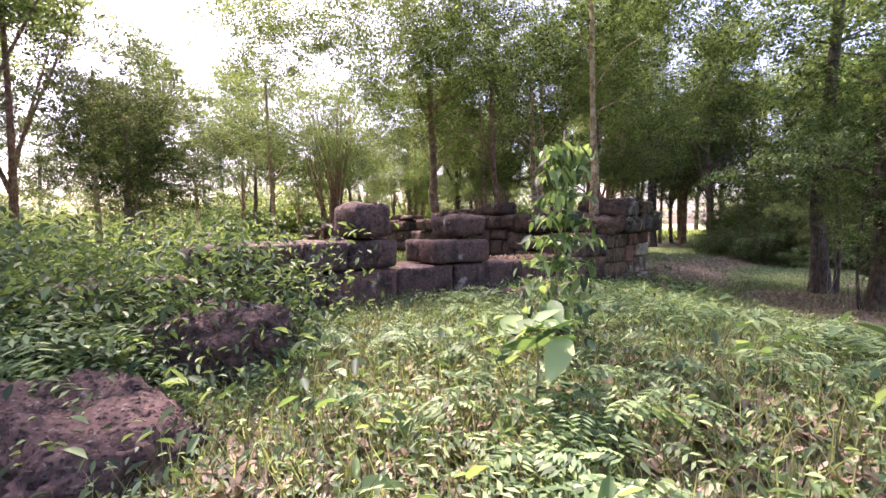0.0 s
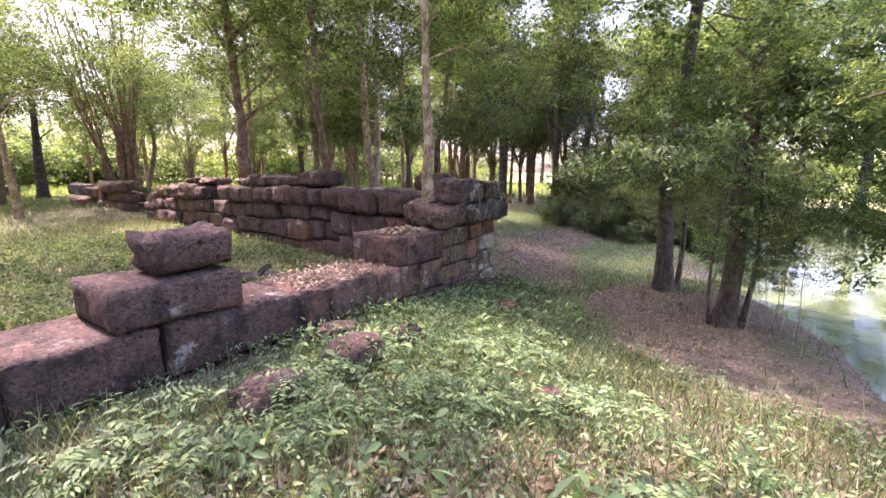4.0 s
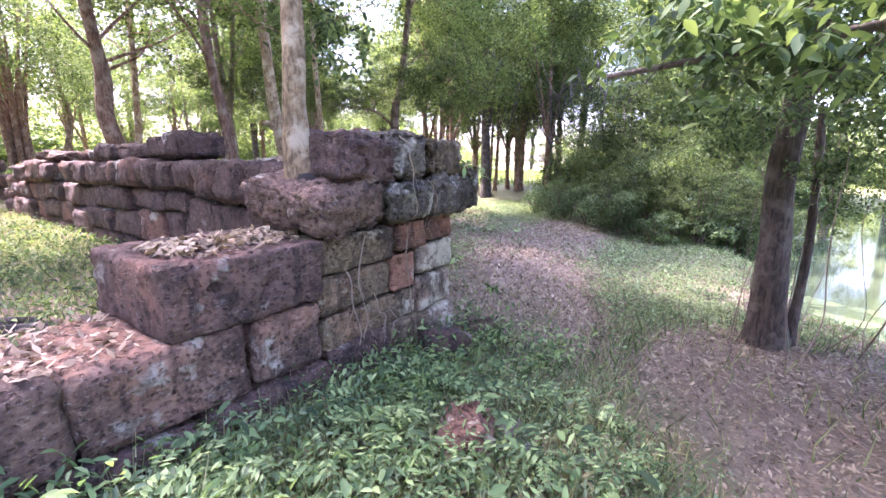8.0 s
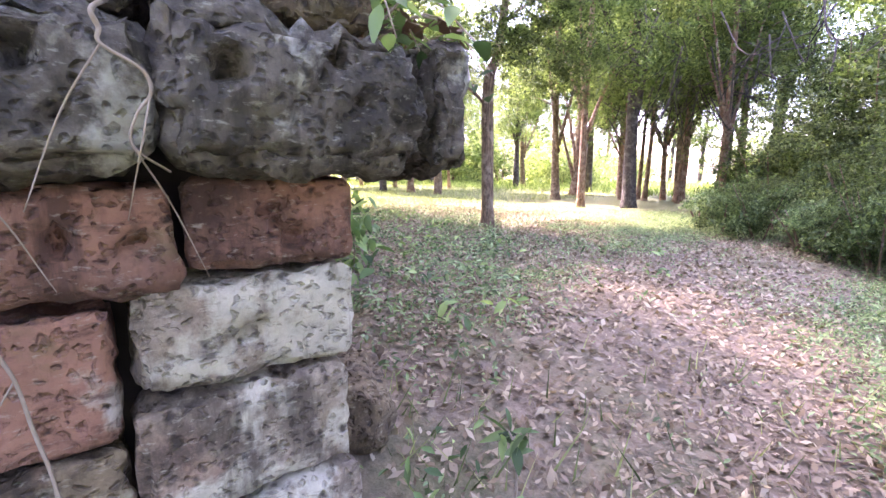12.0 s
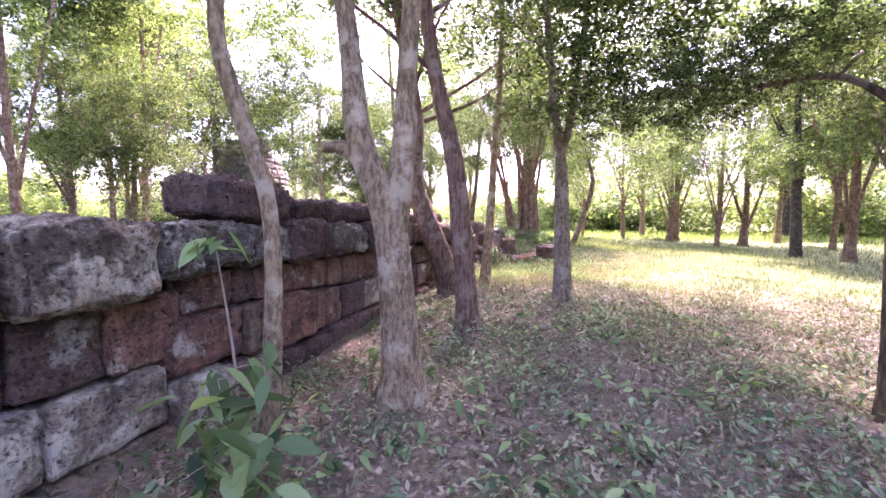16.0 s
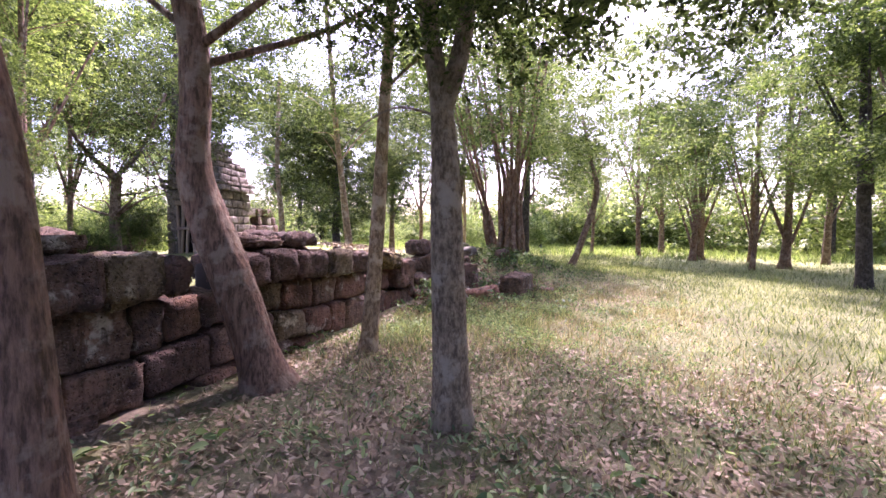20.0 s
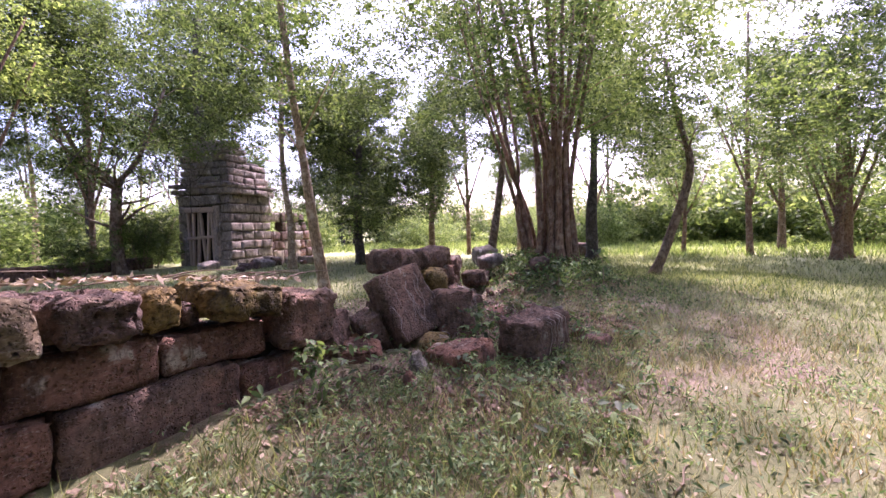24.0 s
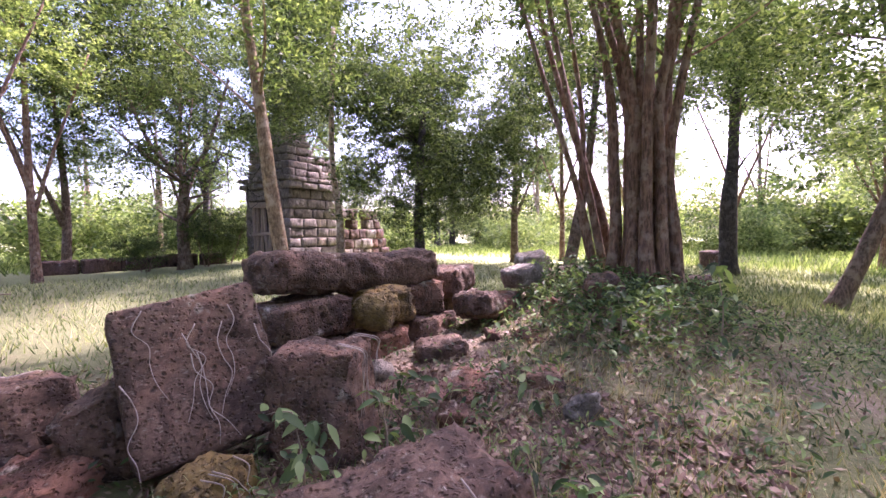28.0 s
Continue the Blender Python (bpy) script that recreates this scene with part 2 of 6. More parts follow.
def ground_mat():
    m, nt, b = nodes_of("ground_soil")
    co = world_coord(nt)
    patch = noise_tex(nt, co, 0.55, 4, 0.6)
    fine = noise_tex(nt, co, 18, 8, 0.75)
    tiny = noise_tex(nt, co, 70, 4, 0.7)
    soil = mixc(nt, ramp(nt, fine, [(0.35, 0.0), (0.65, 1.0)]), (0.15, 0.111, 0.078), (0.34, 0.262, 0.19))
    green = mixc(nt, ramp(nt, fine, [(0.35, 0.0), (0.65, 1.0)]), (0.1, 0.12, 0.045), (0.2, 0.2, 0.09))
    # worn earth near the enclosure, meadow further out
    sep = nt.nodes.new("ShaderNodeVectorMath")
    sep.operation = "DISTANCE"
    nt.links.new(co, sep.inputs[0])
    sep.inputs[1].default_value = (-1.5, 1.2, 0)
    gate = nt.nodes.new("ShaderNodeVectorMath")
    gate.operation = "DISTANCE"
    nt.links.new(co, gate.inputs[0])
    gate.inputs[1].default_value = (-18.2, 0.6, 0)
    off = nt.nodes.new("ShaderNodeMath")
    off.operation = "ADD"
    nt.links.new(gate.outputs["Value"], off.inputs[0])
    off.inputs[1].default_value = 4.3
    worn = nt.nodes.new("ShaderNodeMath")
    worn.operation = "MINIMUM"
    nt.links.new(sep.outputs["Value"], worn.inputs[0])
    nt.links.new(off.outputs[0], worn.inputs[1])
    near = nd(nt, "ShaderNodeMapRange")
    nt.links.new(worn.outputs[0], near.inputs[0])
    near.inputs[1].default_value, near.inputs[2].default_value = 4.5, 11.0
    add = nt.nodes.new("ShaderNodeMath")
    add.operation = "MULTIPLY_ADD"
    nt.links.new(near.outputs[0], add.inputs[0])
    add.inputs[1].default_value = 0.3
    nt.links.new(patch, add.inputs[2])
    g = mixc(nt, ramp(nt, add.outputs[0], [(0.52, 0.0), (0.7, 1.0)]), soil, green)
    far = nd(nt, "ShaderNodeMapRange")
    nt.links.new(sep.outputs["Value"], far.inputs[0])
    far.inputs[1].default_value, far.inputs[2].default_value = 18.0, 34.0
    g = mixc(nt, far.outputs[0], g, mixc(nt, patch, (0.2, 0.25, 0.08), (0.33, 0.335, 0.15)))
    nt.links.new(g, b.inputs["Base Color"])
    b.inputs["Roughness"].default_value = 0.95
    bump(nt, b, mixc(nt, 0.5, fine, tiny), 0.9, 0.04)
    return m


GROUND = ground_mat()


def plain(name, col, rough=0.8, vary=0.25, scale=14.0, metal=0.0):
    m, nt, b = nodes_of(name)
    n = noise_tex(nt, world_coord(nt), scale, 6, 0.65)
    lo = tuple(v * (1 - vary) for v in col)
    hi = tuple(min(1.0, v * (1 + vary)) for v in col)
    nt.links.new(mixc(nt, n, lo, hi), b.inputs["Base Color"])
    b.inputs["Roughness"].default_value, b.inputs["Metallic"].default_value = rough, metal
    bump(nt, b, n, 0.4, 0.01)
    return m


PROP_WOOD = plain("weathered_timber", (0.33, 0.25, 0.19), 0.85, 0.4, 9)
# near-black colour stands in for deep shade in joints and doorway
SHADE_STONE = plain("shade_black_stone", (0.035, 0.028, 0.024), 0.95)
VINE = plain("pale_vine", (0.3, 0.235, 0.17), 0.85, 0.35, 30)
ROOT = plain("pale_root", (0.4, 0.34, 0.29), 0.85, 0.3, 30)
STICK = plain("dead_twig", (0.19, 0.14, 0.1), 0.9, 0.35, 30)
OCHRE = laterite("ochre_stone", (0.07, 0.046, 0.02), (0.26, 0.18, 0.055), (0.31, 0.205, 0.065), (0.42, 0.37, 0.22), 0.66, 0.5)


def water_mat():
    m, nt, b = nodes_of("pond_water")
    n = noise_tex(nt, world_coord(nt), 1.3, 3)
    c = mixc(nt, ramp(nt, n, [(0.4, 0.0), (0.62, 1.0)]), (0.07, 0.1, 0.045), (0.17, 0.22, 0.1))
    nt.links.new(c, b.inputs["Base Color"])
    b.inputs["Roughness"].default_value, b.inputs["IOR"].default_value = 0.04, 1.33
    b.inputs["Specular IOR Level"].default_value = 0.9
    bump(nt, b, noise_tex(nt, world_coord(nt), 7, 3), 0.08, 0.02)
    return m


WATER = water_mat()

# ---- building helpers ----
def empty(name, m, label="", category="", group="", kind=""):
    ob = new(name)
    ob.empty_display_size = 0.1
    ob.matrix_world = m
    return tagged(ob, label, category, group, kind)


def mesh_of(name, verts, faces, mat, smooth=True):
    me = bpy.data.meshes.new(name)
    me.from_pydata([tuple(v) for v in verts], [], faces)
    me.materials.append(mat)
    if smooth:
        me.polygons.foreach_set("use_smooth", [True] * len(me.polygons))
    me.update()
    return me


def quads_mesh(name, pts, mat, per=4, smooth=False):
    """A mesh of loose faces with per corners each, from an array (faces, per, 3)."""
    n = len(pts)
    me = bpy.data.meshes.new(name)
    me.vertices.add(n * per)
    me.vertices.foreach_set("co", np.ascontiguousarray(pts, dtype=np.float32).ravel())
    me.loops.add(n * per)
    me.loops.foreach_set("vertex_index", np.arange(n * per, dtype=np.int32))
    me.polygons.add(n)
    me.polygons.foreach_set("loop_start", np.arange(0, n * per, per, dtype=np.int32))
    me.polygons.foreach_set("loop_total", np.full(n, per, dtype=np.int32))
    me.materials.append(mat)
    me.update(calc_edges=True)
    return me


def put(name, me, parent=None, m=None, label="", category="", group="", kind=""):
    ob = new(name, me)
    if parent is not None:
        ob.parent = parent
        if m is not None:
            ob.matrix_basis = m
    elif m is not None:
        ob.matrix_world = m
    return tagged(ob, label, category, group, kind)


def smooth(v, a, b):
    u = np.clip((np.asarray(v, float) - a) / (b - a), 0, 1)
    return u * u * (3 - 2 * u)


def bell(x, y, cx, cy, sx, sy):
    return np.exp(-((x - cx) / sx) ** 2 - ((y - cy) / sy) ** 2)


def wobble(x, y, s, k):
    """Cheap smooth unevenness."""
    return (np.sin(x * s + k) * np.cos(y * s * 1.13 - k * 2) + 0.5 * np.sin(x * s * 2.3 - y * s * 1.7 + k * 3)) / 1.5


def pond_edge(y):
    y = np.asarray(y, float)
    return np.where(y < 8, 3.2 - 0.42 * y, -0.15 + 0.02 * (y - 8) ** 2) + 0.25 * np.sin(y * 1.3)


def gz(x, y):
    """Height of the ground."""
    x, y = np.asarray(x, float), np.asarray(y, float)
    h = 0.03 + 0.5 * bell(x, y, 1.95, -6.5, 2.5, 2.4) - 0.17 * smooth(x, -3.0, -1.5)
    h = h + 0.24 * np.exp(-((x + 1.75) / 2.0) ** 2) * smooth(-y, 1.0, 4.0) * smooth(-y, 16, 11)
    h = h + 0.2 * smooth(-x, 5.5, 10) * bell(0 * x, y, 0, 2.4, 1, 3.5) * smooth(-x, 32, 24)
    h = h + 0.04 * smooth(-x, 2.65, 3.55) * smooth(-y, 0.5, 1.5) * smooth(-y, 30, 22)
    h = h + 0.6 * bell(x, y, -22.4, 0.8, 2.6, 1.7) + 0.5 * bell(x, y, -22.6, -0.35, 0.9, 0.75) + 0.25 * bell(x, y, -18.8, -1.6, 2.2, 1.6)
    h = h + 0.28 * bell(x, y, -27.5, -15.2, 7.0, 6.0)
    h = h + 0.03 * wobble(x, y, 1.1, 0.4) + 0.012 * wobble(x, y, 3.7, 1.9)
    h = h - 1.1 * smooth(x - pond_edge(y), -0.9, 1.5) * smooth(y, -6, -2)
    return h


def ground_z(x, y):
    return float(gz(x, y))


# ---- ground ----
def spread(lo, hi, step, far):
    core = np.arange(lo, hi + 1e-6, step)
    out = np.geomspace(1, far, 22)
    return np.concatenate([lo - out[::-1], core, hi + out])


def make_ground():
    xs, ys = spread(-34, 12, 0.2, 600), spread(-20, 16, 0.2, 600)
    gx, gy = np.meshgrid(xs, ys)
    z = gz(gx, gy)
    v = np.stack([gx, gy, z], -1).reshape(-1, 3)
    w, n = len(xs), len(ys)
    i = (np.arange(n - 1)[:, None] * w + np.arange(w - 1)).ravel()
    f = np.stack([i, i + 1, i + w + 1, i + w], 1)
    me = bpy.data.meshes.new("ground")
    me.from_pydata(v.tolist(), [], f.tolist())
    me.materials.append(GROUND)
    me.polygons.foreach_set("use_smooth", [True] * len(me.polygons))
    put("ground", me, label="brown leaf-strewn earth with patches of short grass", category="ground", kind="structure")
    water = mesh_of("water", [(-1.6, -5, -0.49), (70, -5, -0.49), (70, 60, -0.49), (-1.6, 60, -0.49)], [(0, 1, 2, 3)], WATER)
    put("water", water, label="still greenish pond water beside the bank", category="water", kind="structure")


make_ground()


# ---- stones ----
def stone_mesh(name, lx, ly, lz, mat, seed=0, rough=0.018, rounding=0.03, step=0.07, taper=0.0, holes=()):
    """A hewn, worn block: chipped rounded edges, uneven faces, and round sockets in the faces named by holes (axis, count)."""
    h = np.array([lx, ly, lz]) / 2
    r = min(rounding, 0.9 * h.min())
    n = [max(4, min(18 if step > 0.05 else 34, int(round(2 * v / step)))) for v in h]
    rnd = random.Random(seed)
    index, verts, faces, front = {}, [], [], []

    def vid(p):
        k = tuple(p)
        if k not in index:
            index[k] = len(verts)
            verts.append([2 * p[a] / n[a] - 1 for a in range(3)])
        return index[k]

    for axis in range(3):
        u, w = (axis + 1) % 3, (axis + 2) % 3
        for side in (0, n[axis]):
            for i in range(n[u]):
                for j in range(n[w]):
                    q = []
                    for di, dj in ((0, 0), (1, 0), (1, 1), (0, 1)):
                        p = [0, 0, 0]
                        p[axis], p[u], p[w] = side, i + di, j + dj
                        q.append(vid(p))
                    if side and 0 < i < n[u] - 1 and 0 < j < n[w] - 1:
                        front.append((axis, len(faces)))
                    faces.append(q if side else q[::-1])
    v = np.array(verts) * h
    inner = np.clip(v, -(h - r), h - r)
    d = v - inner
    ln = np.linalg.norm(d, axis=1, keepdims=True)
    nrm = d / np.maximum(ln, 1e-9)
    edge = (np.abs(d) > 1e-6).sum(1) > 1
    v = inner + r * nrm
    off = Vector((seed * 3.71, seed * 1.93, seed * 7.17))
    disp = np.empty(len(v))
    for i, p in enumerate(v):
        q = Vector(p)
        f = noise.fractal(q * 3.0 + off, 0.7, 2.2, 4)
        disp[i] = 1.5 * f - 1.3 * abs(noise.noise(q * 11 + off))
        if step < 0.05:
            disp[i] -= 3.0 * max(0.0, noise.noise(q * 23 - off) - 0.18)
        if edge[i]:
            disp[i] -= 0.3 + 3.0 * abs(noise.noise(q * 7 - off))
    v = v + nrm * (disp * rough)[:, None]
    if taper:
        v[:, :2] *= (1 - taper * (v[:, 2:] / lz + 0.5))
    v = v.tolist()
    for axis, count in holes if step < 0.05 else ():
        a, c = [k for k in range(3) if k != axis]
        arr = np.array(v)
        for _ in range(count):
            pa, pc = rnd.uniform(-0.7, 0.7) * h[a], rnd.uniform(-0.5, 0.6) * h[c]
            hit = (arr[:, axis] > h[axis] - 0.08) & (np.hypot(arr[:, a] - pa, arr[:, c] - pc) < 0.03)
            arr[hit, axis] -= 0.07
        v = arr.tolist()
    for axis, count in holes if step >= 0.05 else ():
        mine = [k for a, k in front if a == axis]
        for k in rnd.sample(mine, min(count, len(mine))):
            q = faces[k]
            c = np.mean([v[i] for i in q], 0)
            ring, deep = [], []
            for i in q:
                p = c + (np.array(v[i]) - c) * 0.62
                ring.append(len(v))
                v.append(p.tolist())
            for i in ring[-4:]:
                p = c + (np.array(v[i]) - c) * 0.8
                p[axis] -= 0.05
                deep.append(len(v))
                v.append(p.tolist())
            faces[k] = deep
            for e in range(4):
                f = (e + 1) % 4
                faces.append([q[e], q[f], ring[f], ring[e]])
                faces.append([ring[e], ring[f], deep[f], deep[e]])
    return mesh_of(name, v, faces, mat)


SEED = [1]


def seed():
    SEED[0] += 1
    return SEED[0]


def block(parent, x0, x1, y0, y1, z0, z1, mat=None, name="stone_block", turn=(0, 0, 0), rough=0.012, gap=0.008, rounding=0.028, step=0.07, holes=True):
    """One block of a wall between the given limits."""
    k = seed()
    rnd = random.Random(k)
    cut = ()
    if holes and rnd.random() < 0.5 and name == "stone_block":
        cut = ((0 if parent is wall_e else 1, rnd.choice((1, 1, 2))),)
    me = stone_mesh(name, x1 - x0 - gap, y1 - y0 - gap, z1 - z0 - gap, mat or LATERITE, k, rough, rounding, step, 0.0, cut)
    t = [a + rnd.uniform(-0.9, 0.9) for a in turn]
    return put(name, me, parent, pose((x0 + x1) / 2, (y0 + y1) / 2, (z0 + z1) / 2, *t))


def rock(x, y, z, lx, ly, lz, turn=(0, 0, 0), mat=None, label="dark pitted laterite block lying on the ground", name="fallen_stone", rounding=0.05, rough=0.02, group="fallen laterite stones", taper=0.0):
    """A loose stone; z is its middle."""
    me = stone_mesh(name, lx, ly, lz, mat or LATERITE, seed(), rough * 1.15, rounding, 0.045, taper, ((1, 1), (0, 1)) if max(lx, ly) > 0.6 else ())
    return put(name, me, None, pose(x, y, z, *turn), label, "stone", group)


CORNER = (-1.95, -0.1, -0.17)   # foot of the outer corner of the two walls
wall_e = empty("wall_east", pose(*CORNER), "ruined laterite block wall, partly collapsed, with leaf litter on top", "wall", "", "structure")
wall_n = empty("wall_north", pose(0, 0, 0), "weathered laterite block wall with a projecting cornice course", "wall", "", "structure")
T = 0.85   # wall thickness


def build_wall_east():
    w = wall_e
    R, C, K, M, P = LATERITE_RED, LATERITE_CRUST, LATERITE, LATERITE_MOSSY, LATERITE_PALE
    near = dict(step=0.03, rounding=0.014, rough=0.014)
    crag = dict(step=0.03, rounding=0.035, rough=0.032)
    # corner pier
    for y0, y1, m in ((-1.62, -0.95, K), (-0.95, -0.4, M), (-0.4, 0.02, P)):
        block(w, -T, 0.05, y0, y1, -0.12, 0.38, m, **near)
    block(w, -T, 0.0, -1.63, -0.56, 0.36, 0.63, M, **near)
    block(w, -T, 0.01, -0.55, 0.0, 0.37, 0.7, P, **near)
    block(w, -T, -0.01, -1.63, -0.87, 0.63, 0.93, M, **near)
    block(w, -T, 0.0, -0.86, -0.55, 0.63, 0.97, R, **near)
    block(w, -T, 0.01, -0.54, 0.02, 0.71, 1.0, P, **near)
    block(w, -T, 0.0, -1.63, -0.83, 0.935, 1.215, M, **near)
    block(w, -T, 0.015, -0.81, -0.42, 0.985, 1.24, R, **near)
    block(w, -T, 0.0, -0.41, 0.03, 1.01, 1.26, R, **near)
    block(w, -T - 0.1, 0.13, -0.97, -0.45, 1.245, 1.58, C, **crag)
    block(w, -T + 0.3, 0.16, -0.44, 0.2, 1.265, 1.62, C, **crag)
    block(w, -T - 0.2, 0.12, 0.215, 0.42, 1.25, 1.66, C, **crag)
    block(w, -T - 0.2, -T + 0.28, -0.44, 0.2, 1.26, 1.64, P, **crag)
    block(w, -0.72, 0.13, -1.74, -1.08, 1.27, 1.62, LATERITE_BROWN, turn=(9, 8, 6), **crag)
    block(w, -0.5, 0.1, -1.46, -0.87, 1.575, 1.95, K, turn=(-4, 3, -4), **crag)
    block(w, -0.7, 0.07, -0.86, -0.42, 1.585, 1.98, C, **crag)
    block(w, -0.7, 0.1, -0.41, 0.12, 1.61, 1.96, M, **crag)
    # collapsed stretch
    block(w, -0.9, 0.05, -2.64, -1.63, 0.79, 1.22, K, **near)
    for y0, y1 in ((-2.2, -1.66), (-3.05, -2.2), (-3.8, -3.05), (-4.25, -3.8), (-5.55, -4.25), (-6.5, -5.55), (-7.5, -6.5), (-8.9, -7.5), (-10.2, -8.9)):
        block(w, -T, 0.05 if y0 > -4.3 else 0.08, y0, y1, 0.36, 0.785 + 0.012 * (-y0) * (y0 < -3), LATERITE_BROWN if y0 > -3.9 else K, rounding=0.03, rough=0.016, step=0.035 if y0 > -5 else 0.06)
    for y0, y1 in ((-2.5, -1.64), (-3.4, -2.5), (-4.4, -3.4), (-5.3, -4.4), (-6.3, -5.3), (-7.4, -6.3), (-8.4, -7.4), (-9.6, -8.4)):
        block(w, -T, 0.12, y0, y1, -0.2, 0.36, K)
    block(w, -0.75, 0.1, -5.92, -4.85, 0.86, 1.22, K, turn=(0, 0, 2), rounding=0.03)
    block(w, -0.6, 0.02, -5.55, -4.83, 1.225, 1.6, K, turn=(2, 0, -5), rounding=0.07, rough=0.03)
    block(w, -0.8, 0.1, -7.22, -6.5, 0.88, 1.27, K, rounding=0.05, rough=0.024)
    block(w, -0.8, 0.12, -7.8, -7.22, 0.88, 1.25, K)
    block(w, -0.8, 0.12, -8.95, -7.8, 0.9, 1.24, K)
    block(w, -0.62, 0.08, -7.15, -6.56, 1.275, 1.74, K, turn=(1, 0, 4), rounding=0.055, rough=0.028)
    # filler inside, near black to stand in for shade, seen only through the open joints
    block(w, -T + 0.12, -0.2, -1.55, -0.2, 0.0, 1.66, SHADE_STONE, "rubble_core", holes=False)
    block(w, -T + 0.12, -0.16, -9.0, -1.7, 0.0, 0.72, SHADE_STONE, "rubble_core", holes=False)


def drop_b(x):
    return 0.15 * math.exp(x / 2.5)


def build_wall_north():
    w = wall_n
    rnd = random.Random(5)

    def bed(k, x):
        """Height of the bed joint k along the wall: the courses sag and step."""
        if x > -5.4:
            return (-0.15, 0.1, 0.54, 1.03)[k] + drop_b(x) * (k > 0) + 0.02 * math.sin(0.9 * x + 2.1 * k) * (0 < k < 3)
        at = -x
        if k == 0:
            return -0.15
        if k == 1:
            return float(np.interp(at, (5.4, 5.9, 7.1, 8.4, 9.2, 9.9, 10.6, 11.5, 12.1, 12.8, 13.7, 15.4), (0.36, 0.41, 0.25, 0.31, 0.29, 0.14, 0.22, 0.3, 0.27, 0.18, 0.04, 0.02)))
        if k == 2:
            return float(np.interp(at, (5.4, 6.1, 7.2, 8.2, 8.95, 9.3, 10.3, 10.6, 11.5, 12.4, 13.5, 14.3, 15.4), (0.86, 0.82, 0.79, 0.71, 0.7, 0.59, 0.59, 0.68, 0.7, 0.61, 0.58, 0.6, 0.46)))
        return float(np.interp(at, (5.4, 6.7, 8.4, 10.2, 11.6, 13.4, 14.3, 15.2, 16.0), (1.16, 1.14, 1.11, 1.07, 1.07, 1.0, 0.96, 0.85, 0.58)))

    def crest(x):
        """Top of the cornice course."""
        return 1.52 + 1.5 * drop_b(x) if x > -5.4 else float(np.interp(-x, (5.4, 6.2, 8.4, 12.0, 13.3), (1.56, 1.55, 1.5, 1.47, 1.43)))

    P, R, K, M, C, B = LATERITE_PALE, LATERITE_RED, LATERITE, LATERITE_MOSSY, LATERITE_CRUST, LATERITE_BROWN
    # the outer face, stone by stone: length and kind of stone, from the corner on
    outer = (((1.19, M), (0.7, P), (0.8, M), (0.55, P), (0.6, B), (0.95, K), (1.1, K), (0.95, B), (0.9, K), (0.75, B), (0.7, K), (0.65, R), (0.75, B), (1.45, K), (1.3, B)),
             ((1.24, R), (0.68, P), (0.75, P), (0.6, R), (0.17, K), (0.22, M), (0.88, R), (0.6, B), (0.55, K), (0.9, P), (0.66, B), (0.72, K), (0.5, B), (0.42, K), (0.62, M), (0.62, R), (0.44, R), (1.38, B), (0.8, R), (0.45, B)),
             ((1.38, P), (0.42, R), (0.5, K), (0.55, R), (0.5, R), (0.32, K), (0.9, R), (0.62, B), (0.44, B), (0.56, R), (0.4, R), (0.58, B), (0.33, K), (0.38, B), (0.72, K), (0.52, M), (0.66, R), (0.55, B), (0.95, R), (1.05, R)))
    for k, row in enumerate(outer):
        x = -2.81
        for ln, mat in row:
            c = x - ln / 2
            out = (0.03, -0.03, -0.1)[k] + rnd.uniform(-0.02, 0.02)
            fine = dict(step=0.045, rounding=0.018, rough=0.018) if x > -9.5 else dict(step=0.055, rounding=0.02, rough=0.024, gap=0.012)
            slope = math.degrees(math.atan2(bed(k, x - 0.1) - bed(k, x - ln + 0.1), ln)) if x - ln < -5.5 and x < -5.4 and k else 0.0
            z0, z1 = bed(k, c), bed(k + 1, c)
            block(w, x - ln, x, -0.42, out, z0, z1, mat, turn=(0, -0.5 * slope + rnd.uniform(-0.6, 0.6), rnd.uniform(-0.8, 0.8)), **fine)
            x -= ln
    # the inner face, towards the courtyard
    for k in range(3):
        x = -2.82
        while x > -15.6:
            ln = rnd.choice((0.55, 0.7, 0.85, 1.05)) * rnd.uniform(0.9, 1.1)
            c = x - ln / 2
            block(w, x - ln, x, -T - rnd.uniform(-0.06, 0.06), -0.44, bed(k, c), bed(k + 1, c), R if rnd.random() < 0.2 else K, turn=(0, rnd.uniform(-1.2, 1.2), rnd.uniform(-0.8, 0.8)), rounding=0.022, rough=0.026, gap=0.014)
            x -= ln
    # cornice course, outer and inner stones; a length of it is missing
    for ln, mat, x in ((1.49, P, -3.02), (0.8, P, -4.51), (0.9, C, -5.31), (0.5, C, -6.22), (0.72, K, -6.74), (0.9, C, -7.47), (0.55, K, -8.39), (0.18, K, -8.95), (0.5, K, -9.14), (0.5, M, -9.66), (0.26, K, -10.18), (0.5, K, -10.96), (0.5, K, -11.47), (0.65, K, -12.0), (0.62, M, -12.66)):
        block(w, x - ln, x, -0.38, 0.13 + rnd.uniform(-0.04, 0.04), bed(3, x - ln / 2) + 0.008, crest(x - ln / 2) + rnd.uniform(-0.03, 0.03), mat,
              turn=(rnd.uniform(-2.5, 2.5), rnd.uniform(-2, 2), rnd.uniform(-3, 3)), rounding=0.04, rough=0.036, step=0.04 if x > -9 else 0.05)
    x = -3.02
